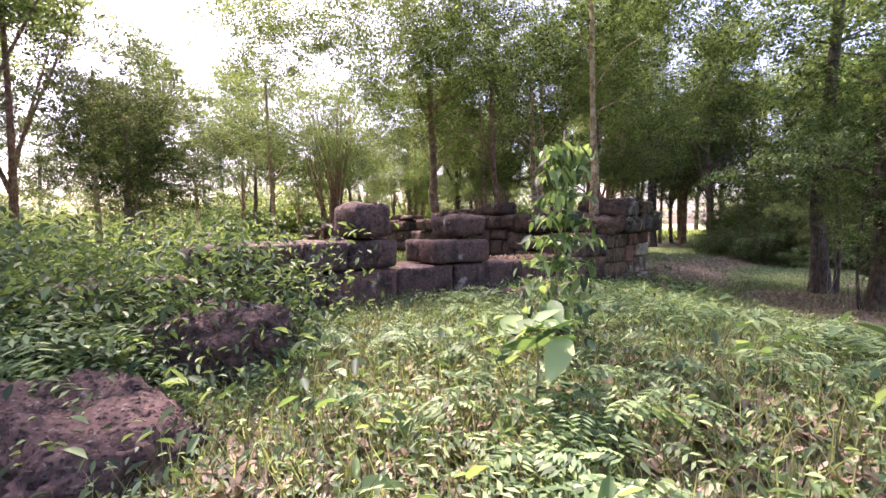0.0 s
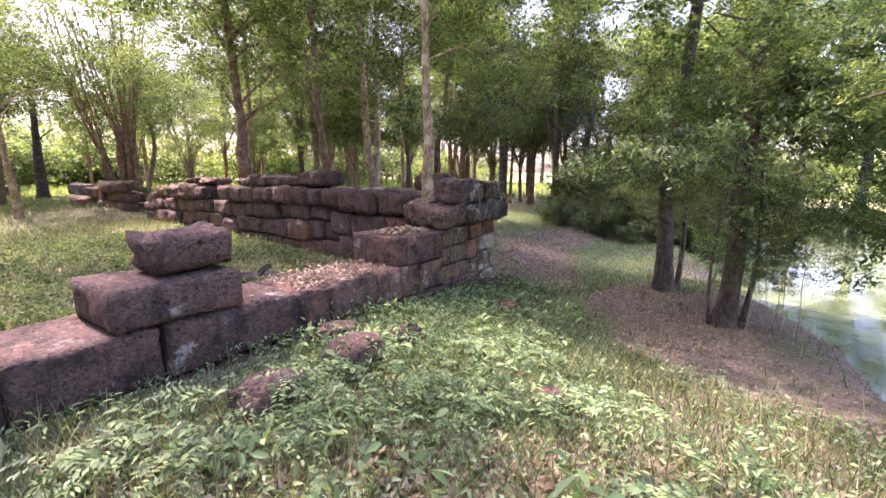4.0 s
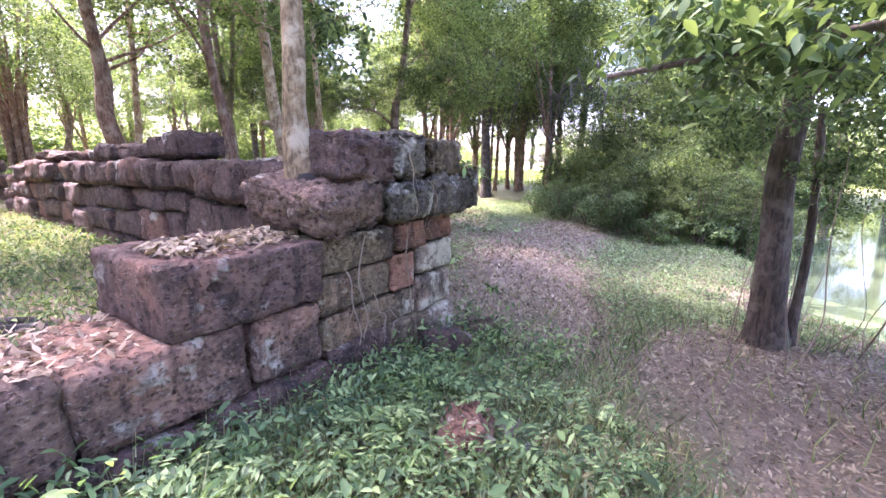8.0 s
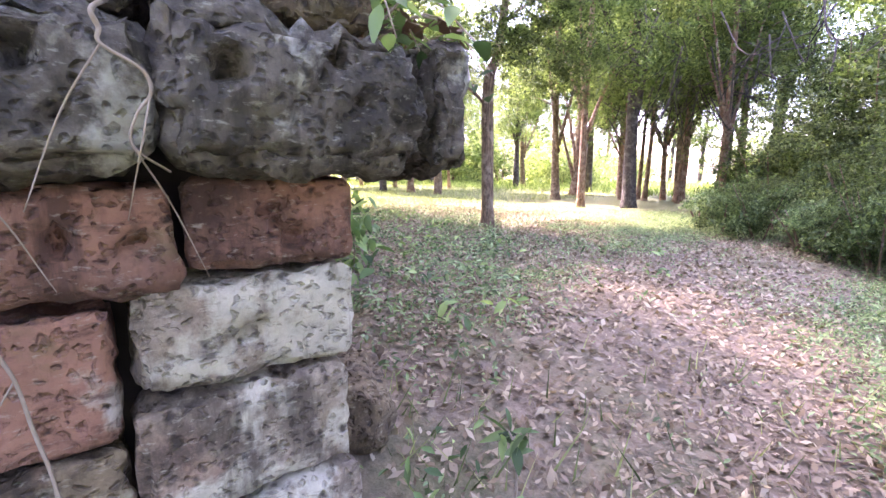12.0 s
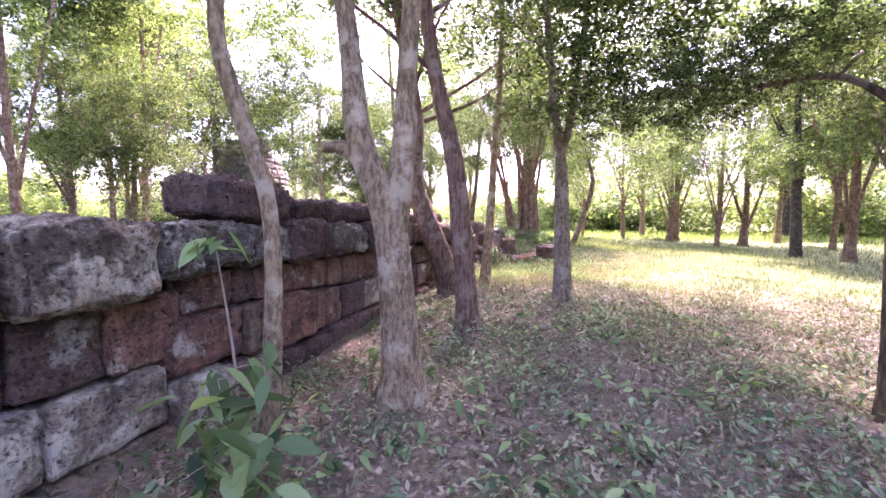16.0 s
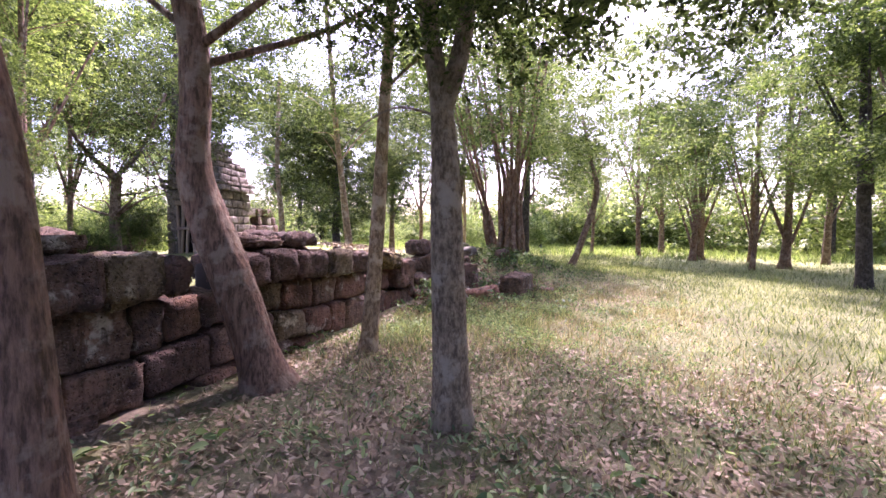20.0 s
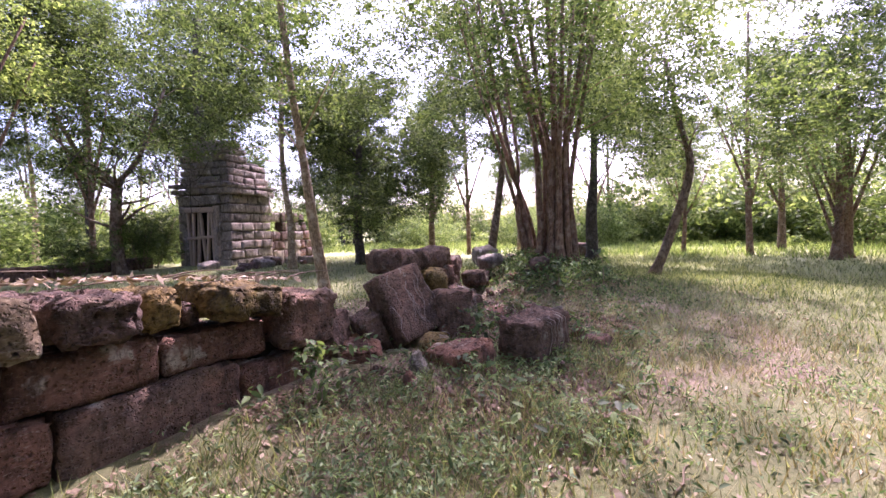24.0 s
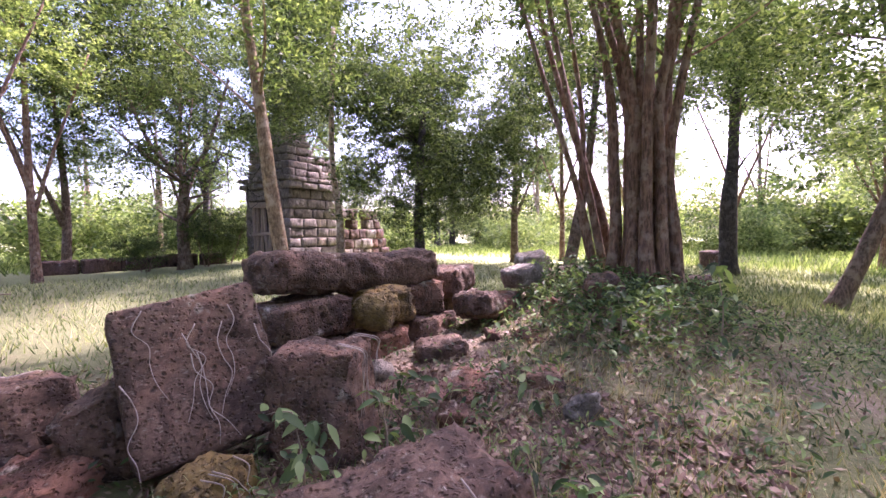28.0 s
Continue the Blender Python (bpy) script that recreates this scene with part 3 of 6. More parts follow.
    while x > -13.0:
        ln = rnd.choice((0.6, 0.8, 1.05)) * rnd.uniform(0.9, 1.1)
        if not -11.1 < x - ln / 2 < -10.3:
            block(w, x - ln, x, -T - 0.12 + rnd.uniform(-0.03, 0.03), -0.4, bed(3, x - ln / 2) + 0.008, crest(x - ln / 2) + rnd.uniform(-0.05, 0.04), K,
                  turn=(rnd.uniform(-2.5, 2.5), rnd.uniform(-2.5, 2.5), rnd.uniform(-3, 3)), rounding=0.04, rough=0.038, step=0.06)
        x -= ln
    block(w, -3.78, -3.0, -0.35, 0.12, 1.5, 1.9, K, rounding=0.12, rough=0.03, step=0.04)
    # remains of the coping
    for x0, x1, z1, mat in ((-6.92, -6.04, 1.93, K), (-7.62, -6.95, 1.79, K), (-8.12, -7.64, 1.8, K), (-8.75, -8.15, 1.77, K), (-9.22, -8.78, 1.78, K), (-9.62, -9.25, 1.72, B), (-11.88, -11.12, 1.65, B), (-12.66, -11.86, 1.68, K)):
        block(w, x0, x1, -0.75 - rnd.uniform(0, 0.1), -0.04, crest((x0 + x1) / 2) + 0.005, z1, mat, turn=(rnd.uniform(-2, 2), rnd.uniform(-2, 2), rnd.uniform(-4, 4)), rounding=0.05, rough=0.042, step=0.05)
    # ragged end beside the gate
    for x0, x1, z0, z1, out, mat, tip in ((-13.9, -13.34, 1.01, 1.37, 0.12, K, 0), (-14.24, -13.92, 0.98, 1.35, 0.02, OCHRE, 0), (-14.5, -14.26, 0.93, 1.22, -0.16, K, 0), (-15.18, -14.46, 0.97, 1.31, 0.17, OCHRE, -8), (-15.96, -15.2, 0.52, 1.12, 0.11, B, -7)):
        block(w, x0, x1, -0.75, out, z0, z1, mat, turn=(0, tip, rnd.uniform(-3, 3)), rounding=0.05, rough=0.036, step=0.04)
    # filler blocks, coloured near black as the shade behind the joints
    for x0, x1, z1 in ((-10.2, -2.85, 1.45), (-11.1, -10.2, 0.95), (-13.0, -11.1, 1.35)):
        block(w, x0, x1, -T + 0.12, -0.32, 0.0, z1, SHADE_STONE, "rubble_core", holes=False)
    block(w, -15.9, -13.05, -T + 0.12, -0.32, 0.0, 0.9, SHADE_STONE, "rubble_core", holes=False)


build_wall_east()
build_wall_north()

# ---- trees ----
def tube(path, radii, sides=9, seed_=0, lump=0.06):
    """Vertices and faces of a tapered, slightly uneven tube along a path."""
    p = np.array(path, float)
    n = len(p)
    tan = np.gradient(p, axis=0)
    tan /= np.linalg.norm(tan, axis=1)[:, None] + 1e-9
    ref = np.array([0.31, 0.95, 0.05])
    v = []
    a = np.arange(sides) * 2 * np.pi / sides
    for i in range(n):
        s = np.cross(tan[i], ref)
        s /= np.linalg.norm(s) + 1e-9
        u = np.cross(s, tan[i])
        rr = radii[i] * (1 + lump * np.sin(a * 2 + seed_ + i * 0.35) + lump * 0.7 * np.sin(a * 3 - seed_ * 2 + i * 0.6))
        v.append(p[i] + rr[:, None] * (np.cos(a)[:, None] * s + np.sin(a)[:, None] * u))
    v = np.concatenate(v)
    f = []
    for i in range(n - 1):
        for j in range(sides):
            k = (j + 1) % sides
            f.append((i * sides + j, i * sides + k, (i + 1) * sides + k, (i + 1) * sides + j))
    f.append(tuple(range((n - 1) * sides, n * sides)))
    f.append(tuple(range(sides))[::-1])
    return v, f


def curve_through(ctrl, n):
    """Points along a smooth curve through the control points."""
    c = np.array(ctrl, float)
    t = np.linspace(0, len(c) - 1, n)
    ext = np.vstack([2 * c[0] - c[1], c, 2 * c[-1] - c[-2]])
    out = []
    for u in t:
        i = min(int(u), len(c) - 2)
        f = u - i
        p0, p1, p2, p3 = ext[i:i + 4]
        out.append(0.5 * (2 * p1 + (p2 - p0) * f + (2 * p0 - 5 * p1 + 4 * p2 - p3) * f * f + (3 * p1 - p0 - 3 * p2 + p3) * f ** 3))
    return np.array(out)


def leaf_cloud(name, mat, count, radius, flat, leaf, seed_, clumps=26, hollow=0.25):
    """A crown piece: leaves gathered in uneven clumps, with gaps between them."""
    g = np.random.default_rng(seed_)
    d = g.normal(size=(clumps, 3))
    d /= np.linalg.norm(d, axis=1)[:, None]
    c = d * radius * (hollow + (1 - hollow) * g.random((clumps, 1)) ** 0.6) * np.array([1, 1, flat])
    size = radius * g.uniform(0.07, 0.2, clumps)
    pick = g.integers(0, clumps, count)
    p = c[pick] + g.normal(size=(count, 3)) * size[pick][:, None] * np.array([0.75, 0.75, 0.5])
    return quads_mesh(name, leaves_at(p, leaf, g), mat)


def leaves_at(p, leaf, g, droop=0.35, slim=0.42):
    """Pointed four-cornered leaves at points p."""
    n = len(p)
    yaw = g.uniform(0, 2 * np.pi, n)
    pitch = g.normal(-droop, 0.45, n)
    roll = g.normal(0, 0.6, n)
    ln = leaf * g.uniform(0.6, 1.35, n)
    ax = np.stack([np.cos(yaw) * np.cos(pitch), np.sin(yaw) * np.cos(pitch), np.sin(pitch)], 1)
    sd = np.stack([-np.sin(yaw), np.cos(yaw), 0 * yaw], 1)
    up = np.cross(ax, sd)
    sd = sd * np.cos(roll)[:, None] + up * np.sin(roll)[:, None]
    w = (ln * slim)[:, None] * sd
    a = ln[:, None] * ax
    return np.stack([p - 0.5 * a, p - 0.05 * a + 0.5 * w, p + 0.5 * a, p - 0.05 * a - 0.5 * w], 1)


def leaf_mesh(name, mat, p, leaf, g, droop=0.3, slim=0.45):
    """Near leaves: rounded halves folded along the midrib."""
    n = len(p)
    yaw, pitch = g.uniform(0, 2 * np.pi, n), g.normal(-droop, 0.4, n)
    roll, ln = g.normal(0, 0.5, n), leaf * g.uniform(0.6, 1.3, n)
    ax = np.stack([np.cos(yaw) * np.cos(pitch), np.sin(yaw) * np.cos(pitch), np.sin(pitch)], 1)
    sd = np.stack([-np.sin(yaw), np.cos(yaw), 0 * yaw], 1)
    up = np.cross(ax, sd)
    s1 = sd * np.cos(roll)[:, None] + up * np.sin(roll)[:, None]
    u1 = np.cross(ax, s1)
    a, w, u = ln[:, None] * ax, (ln * slim * 0.5)[:, None] * s1, (ln * 0.09)[:, None] * u1
    bend = -np.array([0, 0, 1.0]) * (0.12 * ln)[:, None]
    v = np.stack([p - 0.5 * a, p - 0.22 * a + 0.85 * w + u, p + 0.15 * a + w + u, p + 0.5 * a + bend, p + 0.15 * a - w + u, p - 0.22 * a - 0.85 * w + u], 1).reshape(-1, 3)
    i = np.arange(n)[:, None] * 6
    f = np.concatenate([i + np.array([0, 1, 2, 3]), i + np.array([0, 3, 4, 5])], 1).reshape(-1, 4)
    me = bpy.data.meshes.new(name)
    me.vertices.add(len(v))
    me.vertices.foreach_set("co", v.astype(np.float32).ravel())
    me.loops.add(f.size)
    me.loops.foreach_set("vertex_index", f.astype(np.int32).ravel())
    me.polygons.add(len(f))
    me.polygons.foreach_set("loop_start", np.arange(0, f.size, 4, dtype=np.int32))
    me.polygons.foreach_set("loop_total", np.full(len(f), 4, dtype=np.int32))
    me.materials.append(mat)
    me.update(calc_edges=True)
    return me


def fine_leaves(name, mat, p, leaf, g, droop=0.35, slim=0.42):
    """Leaves seen close by: curved blades with a midrib, eight faces each."""
    n = len(p)
    yaw, pitch = g.uniform(0, 2 * np.pi, n), g.normal(-droop, 0.35, n)
    roll, ln = g.normal(0, 0.45, n), leaf * g.uniform(0.55, 1.25, n)
    ax = np.stack([np.cos(yaw) * np.cos(pitch), np.sin(yaw) * np.cos(pitch), np.sin(pitch)], 1)
    sd = np.stack([-np.sin(yaw), np.cos(yaw), 0 * yaw], 1)
    up = np.cross(ax, sd)
    s1 = sd * np.cos(roll)[:, None] + up * np.sin(roll)[:, None]
    u1 = np.cross(ax, s1)
    curl = g.uniform(0.05, 0.28, n)
    rows = []
    for s_, w_ in ((0.0, 0.0), (0.16, 0.62), (0.38, 1.0), (0.62, 0.86), (0.84, 0.42), (1.0, 0.0)):
        mid = p + (ln * (s_ - 0.3))[:, None] * ax - np.array([0, 0, 1.0]) * (curl * ln * s_ * s_)[:, None]
        if w_ == 0:
            rows.append(mid)
        else:
            side, lift = (0.5 * slim * w_ * ln)[:, None] * s1, (0.07 * w_ * ln)[:, None] * u1
            rows += [mid + side + lift, mid, mid - side + lift]
    v = np.stack(rows, 1).reshape(-1, 3)
    f = [(0, 2, 1), (0, 3, 2)]
    for r in range(3):
        a, b = 1 + 3 * r, 4 + 3 * r
        f += [(a, a + 1, b + 1, b), (a + 1, a + 2, b + 2, b + 1)]
    f += [(10, 11, 13), (11, 12, 13)]
    faces = [tuple(q + 14 * i for q in t) for i in range(n) for t in f]
    return mesh_of(name, v, faces, mat)


def broad_cloud(seed_):
    """A loose bough of broad leaves, for crowns close overhead."""
    g = np.random.default_rng(seed_)
    d = g.normal(size=(22, 3))
    c = d / np.linalg.norm(d, axis=1)[:, None] * 1.1 * g.random((22, 1)) ** 0.5 * np.array([1, 1, 0.6])
    p = c[g.integers(0, 22, 700)] + g.normal(size=(700, 3)) * 0.14
    return fine_leaves("crown_broad_leaved", LEAF_PLANT, p, 0.17, g, 0.5, 0.45)


CROWN = {
    "fine": [leaf_cloud("crown_fine", LEAF, 3200, 1.8, 0.8, 0.095, 10 + i, 44, 0.2) for i in range(3)],
    "dark": [leaf_cloud("crown_dark", LEAF_DARK, 3200, 1.5, 0.75, 0.10, 20 + i, 40, 0.2) for i in range(3)],
    "bright": [leaf_cloud("crown_bright", LEAF_BRIGHT, 2200, 1.4, 0.7, 0.11, 30 + i, 34, 0.2) for i in range(2)],
    "far": [leaf_cloud("crown_far", LEAF, 2600, 2.7, 0.8, 0.19, 40 + i, 46, 0.15) for i in range(4)],
    "farb": [leaf_cloud("crown_far_bright", LEAF_BRIGHT, 2100, 2.7, 0.8, 0.19, 50 + i, 46, 0.15) for i in range(3)],
    "fard": [leaf_cloud("crown_far_dark", LEAF_DARK, 2600, 2.7, 0.8, 0.18, 90 + i, 44, 0.15) for i in range(3)],
    "airy": [leaf_cloud("crown_airy", LEAF, 2000, 2.0, 0.8, 0.1, 60 + i, 30, 0.2) for i in range(3)],
    "fresh": [leaf_cloud("crown_fresh", LEAF_FRESH, 1500, 1.3, 0.7, 0.12, 80 + i, 26, 0.2) for i in range(2)],
    "big": [broad_cloud(70 + i) for i in range(2)],
}


def tree(x, y, stems, crowns, mat=None, label="", name="tree", limbs=0, reach=1.6, seed_=0, group="", sink=0.12):
    """stems: lists of (dx, dy, z) control points with start and end radius; crowns: (kind, dx, dy, z, scale)."""
    base = ground_z(x, y)
    root = empty(name, pose(x, y, base), label or "slender tree with a leafy crown on the ground", "tree", group)
    mat = mat or BARK_BROWN
    rnd = random.Random(seed_ * 7 + 3)
    for k, (ctrl, r0, r1) in enumerate(stems):
        pts = [(ctrl[0][0], ctrl[0][1], ctrl[0][2] - sink if ctrl[0][2] < 0.2 else ctrl[0][2])] + list(ctrl[1:])
        path = curve_through(pts, 6 * (len(pts) - 1) + 1)
        s = np.linspace(0, 1, len(path))
        flare = 1 + 0.45 * np.exp(-np.maximum(path[:, 2], 0) / 0.16) * (ctrl[0][2] < 0.2)
        rad = (r0 + (r1 - r0) * s) * flare
        v, f = tube(path, rad, 12 if r0 > 0.07 else 7, k + seed_)
        limb = put("trunk" if k == 0 else "limb", mesh_of("trunk", v, f, mat), root)
        for j in range(limbs if path[-1][2] > 3.5 or path[-1][2] < 0.2 else 0):
            u = rnd.uniform(0.45, 0.97)
            at_ = path[int(u * (len(path) - 1))]
            if at_[2] < 2.9 and path[-1][2] > 4:
                u = rnd.uniform(0.8, 0.98)
                at_ = path[int(u * (len(path) - 1))]
            a = rnd.uniform(0, 2 * math.pi)
            ln = reach * rnd.uniform(0.5, 1.1)
            end = at_ + np.array([math.cos(a) * ln, math.sin(a) * ln, ln * rnd.uniform(0.25, 0.8)])
            mid = (at_ + end) / 2 + np.array([rnd.uniform(-0.15, 0.15), rnd.uniform(-0.15, 0.15), rnd.uniform(-0.1, 0.2)]) * ln
            rr = max(0.01, (r0 + (r1 - r0) * u) * 0.33)
            lp = curve_through([at_, mid, end], 8)
            v, f = tube(lp, np.linspace(rr, 0.006, 8), 6, j)
            put("branch", mesh_of("branch", v, f, mat), limb)
    for kind, dx, dy, z, sc in crowns:
        me = CROWN[kind][rnd.randrange(len(CROWN[kind]))]
        put("crown", me, root, Matrix.Translation((dx, dy, z)) @ Matrix.Rotation(rnd.uniform(0, 6.28), 4, "Z") @ Matrix.Diagonal((sc, sc, sc * 0.9, 1)))
    return root


def canopy(kind, cx, cy, z0, z1, spread_, n, sc, seed_):
    """Crown pieces spread between two heights."""
    rnd = random.Random(seed_)
    out = []
    for _ in range(n):
        u = rnd.random()
        a, q = rnd.uniform(0, 6.28), spread_ * math.sqrt(rnd.random()) * (1.1 - 0.5 * u)
        out.append((kind, cx + q * math.cos(a), cy + q * math.sin(a), z0 + (z1 - z0) * u, sc * rnd.uniform(0.75, 1.2)))
    return out


# trees along the north wall
tree(-6.4, 1.36, [([(0, 0, 0), (0.01, -0.05, 1.0), (0.03, -0.14, 1.6), (0.08, -0.34, 2.2), (0.1, -0.45, 3.2), (0.3, -0.8, 6.0)], 0.175, 0.06), ([(0.02, -0.1, 1.25), (0.015, -0.03, 1.7), (0.0, 0.02, 2.2), (-0.02, 0.07, 3.2), (-0.2, 0.3, 6.2)], 0.12, 0.06), ([(0.05, -0.2, 1.85), (0.12, -0.45, 2.08), (0.14, -0.62, 2.1)], 0.07, 0.045)],
     canopy("airy", 0, -0.2, 4.9, 11.0, 3.2, 16, 1.0, 1), BARK_PALE, "pale-barked forked tree beside the laterite wall", limbs=6, reach=2.2, seed_=1)
tree(-8.48, 1.46, [([(0, 0, 0), (0.04, -0.09, 1.15), (0.08, -0.18, 2.1), (0.2, -0.46, 3.5), (0.4, -0.7, 6.0)], 0.15, 0.07)], canopy("airy", 0.3, -0.5, 5.0, 11.0, 3.0, 13, 1.0, 2), BARK_RED, "reddish-brown leaning tree beside the wall", limbs=9, reach=2.3, seed_=2)
# second and third crown groups are added overhead to shade courtyard and east wall
tree(-10.76, 0.67, [([(0, 0, 0), (0.07, -0.2, 0.6), (0.18, -0.56, 1.6), (0.22, -0.7, 2.2), (0.22, -0.66, 2.9), (0.25, -0.72, 3.6), (0.6, -1.1, 6.2)], 0.215, 0.1)], canopy("airy", 0.5, -1.1, 5.0, 11.0, 3.0, 12, 1.0, 3) + canopy("airy", 1.8, -4.4, 6.3, 10.0, 3.0, 8, 1.05, 103) + canopy("airy", -2.6, -5.2, 7.2, 10.5, 3.6, 15, 1.05, 203), BARK_RED, "reddish-brown curved tree against the wall", limbs=9, reach=2.3, seed_=3)
# airy crown group west of the trunk is added to shade the meadow
tree(-10.46, 2.62, [([(0, 0, 0), (0.02, -0.05, 1.55), (0.03, -0.1, 2.4), (0.08, -0.22, 3.3), (0.2, -0.5, 6.0)], 0.14, 0.04), ([(0.03, -0.1, 2.4), (-0.03, 0.08, 3.15), (-0.1, 0.4, 6.0)], 0.085, 0.04), ([(0.03, -0.1, 2.35), (0.12, -0.4, 2.42), (0.2, -0.65, 2.3), (0.26, -0.8, 2.1)], 0.011, 0.003)],
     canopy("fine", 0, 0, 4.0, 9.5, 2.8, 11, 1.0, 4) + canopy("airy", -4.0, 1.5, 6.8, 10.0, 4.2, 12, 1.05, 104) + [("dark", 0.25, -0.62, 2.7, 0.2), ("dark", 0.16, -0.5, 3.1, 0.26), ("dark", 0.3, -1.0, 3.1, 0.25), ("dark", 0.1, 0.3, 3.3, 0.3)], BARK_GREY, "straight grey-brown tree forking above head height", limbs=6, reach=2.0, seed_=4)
# second crown group, well west of the trunk, is added to shade the ground
tree(-12.11, 1.0, [([(0, 0, 0), (-0.04, 0.11, 1.55), (-0.07, 0.2, 3.25), (-0.1, 0.26, 4.3), (-0.2, 0.3, 6.8)], 0.1, 0.045)], canopy("airy", -0.1, 0.2, 4.8, 10, 2.8, 10, 1.05, 5) + canopy("fine", -3.0, 1.2, 5.0, 8.5, 2.2, 7, 1.0, 25), BARK_PALE, "slim pale tree close to the wall", limbs=4, seed_=5)
tree(-5.15, 1.0, [([(0, 0, 0), (-0.03, 0.05, 0.85), (-0.02, 0.05, 1.6), (0.06, -0.06, 2.1), (0.12, -0.13, 2.5), (0.1, -0.15, 3.2), (0.3, -0.3, 5.0)], 0.056, 0.035)], canopy("fine", 0.7, -0.9, 4.0, 6.0, 1.0, 3, 0.8, 6) + [("big", 0.75, -0.7, 3.0, 0.7)], BARK_PALE, "thin leaning lichened tree trunk beside the wall", limbs=3, seed_=6)
# both airy crown groups are added high up to shade meadow and thicket
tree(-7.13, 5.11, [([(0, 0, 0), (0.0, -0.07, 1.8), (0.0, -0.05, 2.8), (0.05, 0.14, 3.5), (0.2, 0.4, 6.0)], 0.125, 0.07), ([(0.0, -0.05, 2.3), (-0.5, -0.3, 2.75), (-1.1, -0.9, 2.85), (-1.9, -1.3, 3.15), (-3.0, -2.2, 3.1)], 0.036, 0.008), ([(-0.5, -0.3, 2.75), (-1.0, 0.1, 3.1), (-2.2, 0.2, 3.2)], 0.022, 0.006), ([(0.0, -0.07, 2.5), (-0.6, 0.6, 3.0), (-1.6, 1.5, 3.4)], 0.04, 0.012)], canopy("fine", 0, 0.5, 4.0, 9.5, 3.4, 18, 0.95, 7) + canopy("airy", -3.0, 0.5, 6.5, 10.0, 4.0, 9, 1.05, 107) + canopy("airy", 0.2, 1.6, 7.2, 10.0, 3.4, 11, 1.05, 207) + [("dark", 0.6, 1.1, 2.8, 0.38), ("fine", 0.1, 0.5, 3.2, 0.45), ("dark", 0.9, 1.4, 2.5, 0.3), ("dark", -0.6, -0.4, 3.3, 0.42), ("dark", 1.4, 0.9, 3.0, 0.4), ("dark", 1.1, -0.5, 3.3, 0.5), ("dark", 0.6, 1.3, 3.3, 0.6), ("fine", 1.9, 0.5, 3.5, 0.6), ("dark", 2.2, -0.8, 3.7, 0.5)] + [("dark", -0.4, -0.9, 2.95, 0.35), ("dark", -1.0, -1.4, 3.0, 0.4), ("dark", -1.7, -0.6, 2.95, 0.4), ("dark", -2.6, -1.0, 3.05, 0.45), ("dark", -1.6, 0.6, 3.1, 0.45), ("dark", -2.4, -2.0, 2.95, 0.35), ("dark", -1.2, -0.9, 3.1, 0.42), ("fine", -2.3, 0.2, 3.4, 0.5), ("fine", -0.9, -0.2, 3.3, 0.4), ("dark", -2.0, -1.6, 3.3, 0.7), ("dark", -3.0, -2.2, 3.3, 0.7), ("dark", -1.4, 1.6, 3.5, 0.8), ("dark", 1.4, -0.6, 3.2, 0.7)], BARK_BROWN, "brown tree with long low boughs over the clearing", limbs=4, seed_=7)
tree(-26.77, 2.96, [([(0, 0, 0), (-0.34, 0.51, 1.29), (-0.68, 1.03, 3.27), (-0.48, 0.71, 4.8), (-0.23, 0.34, 6.6)], 0.16, 0.06)], canopy("airy", -0.5, 0.6, 4.2, 9.0, 3.0, 14, 1.1, 8), BARK_BROWN, "slanting thin tree with a kinked trunk", limbs=6, seed_=8)
# multi-stemmed tree on the rubble mound
stems = []
rs = random.Random(9)
for k in range(11):
    # the main bundle stands close and opens only above head height
    a = k * 2.4 + rs.uniform(-0.3, 0.3)
    q = 0.06 + 0.36 * math.sqrt((k + 0.3) / 11)
    o = rs.uniform(0.5, 1.5)
    c_, s_ = math.cos(a), math.sin(a)
    w_ = [rs.uniform(-0.05, 0.05) for _ in range(8)]
    stems.append(([(q * c_ * 1.25, q * s_ * 1.25, 0), (q * c_ * 0.95 + w_[0], q * s_ * 0.95 + w_[1], 0.7), (q * c_ + w_[2], q * s_ + w_[3], 1.7), (q * c_ * 1.1 + w_[4], q * s_ * 1.1 + w_[5], 2.7), (q * c_ * 1.45 + 0.22 * o * c_ + w_[6], q * s_ * 1.45 + 0.22 * o * s_ + w_[7], 4.1), (q * c_ * 2 + o * c_, q * s_ * 2 + o * s_, 7.8)], rs.uniform(0.1, 0.16), 0.035))
for k in range(5):
    # thinner stems beside it lean away
    o = rs.uniform(0.0, 0.35)
    stems.append(([(-0.25 + 0.1 * k, -0.55 - 0.1 * (k % 3), 0), (-0.25 + 0.1 * k, -0.8 - 0.12 * (k % 3), 1.2), (-0.2 + 0.12 * k, -0.95 - o, 2.6), (-0.2 + 0.15 * k, -1.2 - 2 * o, 4.6), (0.2 * k, -1.5 - 3 * o, 7.4)], rs.uniform(0.05, 0.085), 0.025))
# last crown group, set off to the north-east, is added to shade the meadow
tree(-22.75, 1.05, stems, canopy("airy", -0.3, -0.4, 4.2, 11.5, 3.3, 15, 1.05, 9) + canopy("airy", 0.2, -0.6, 3.8, 6.5, 4.2, 9, 0.9, 19) + canopy("airy", 3.2, 4.6, 7.4, 10.4, 3.4, 6, 1.05, 119), BARK_RED, "large many-stemmed tree rooted on the rubble mound", limbs=2, reach=2.0, seed_=9)
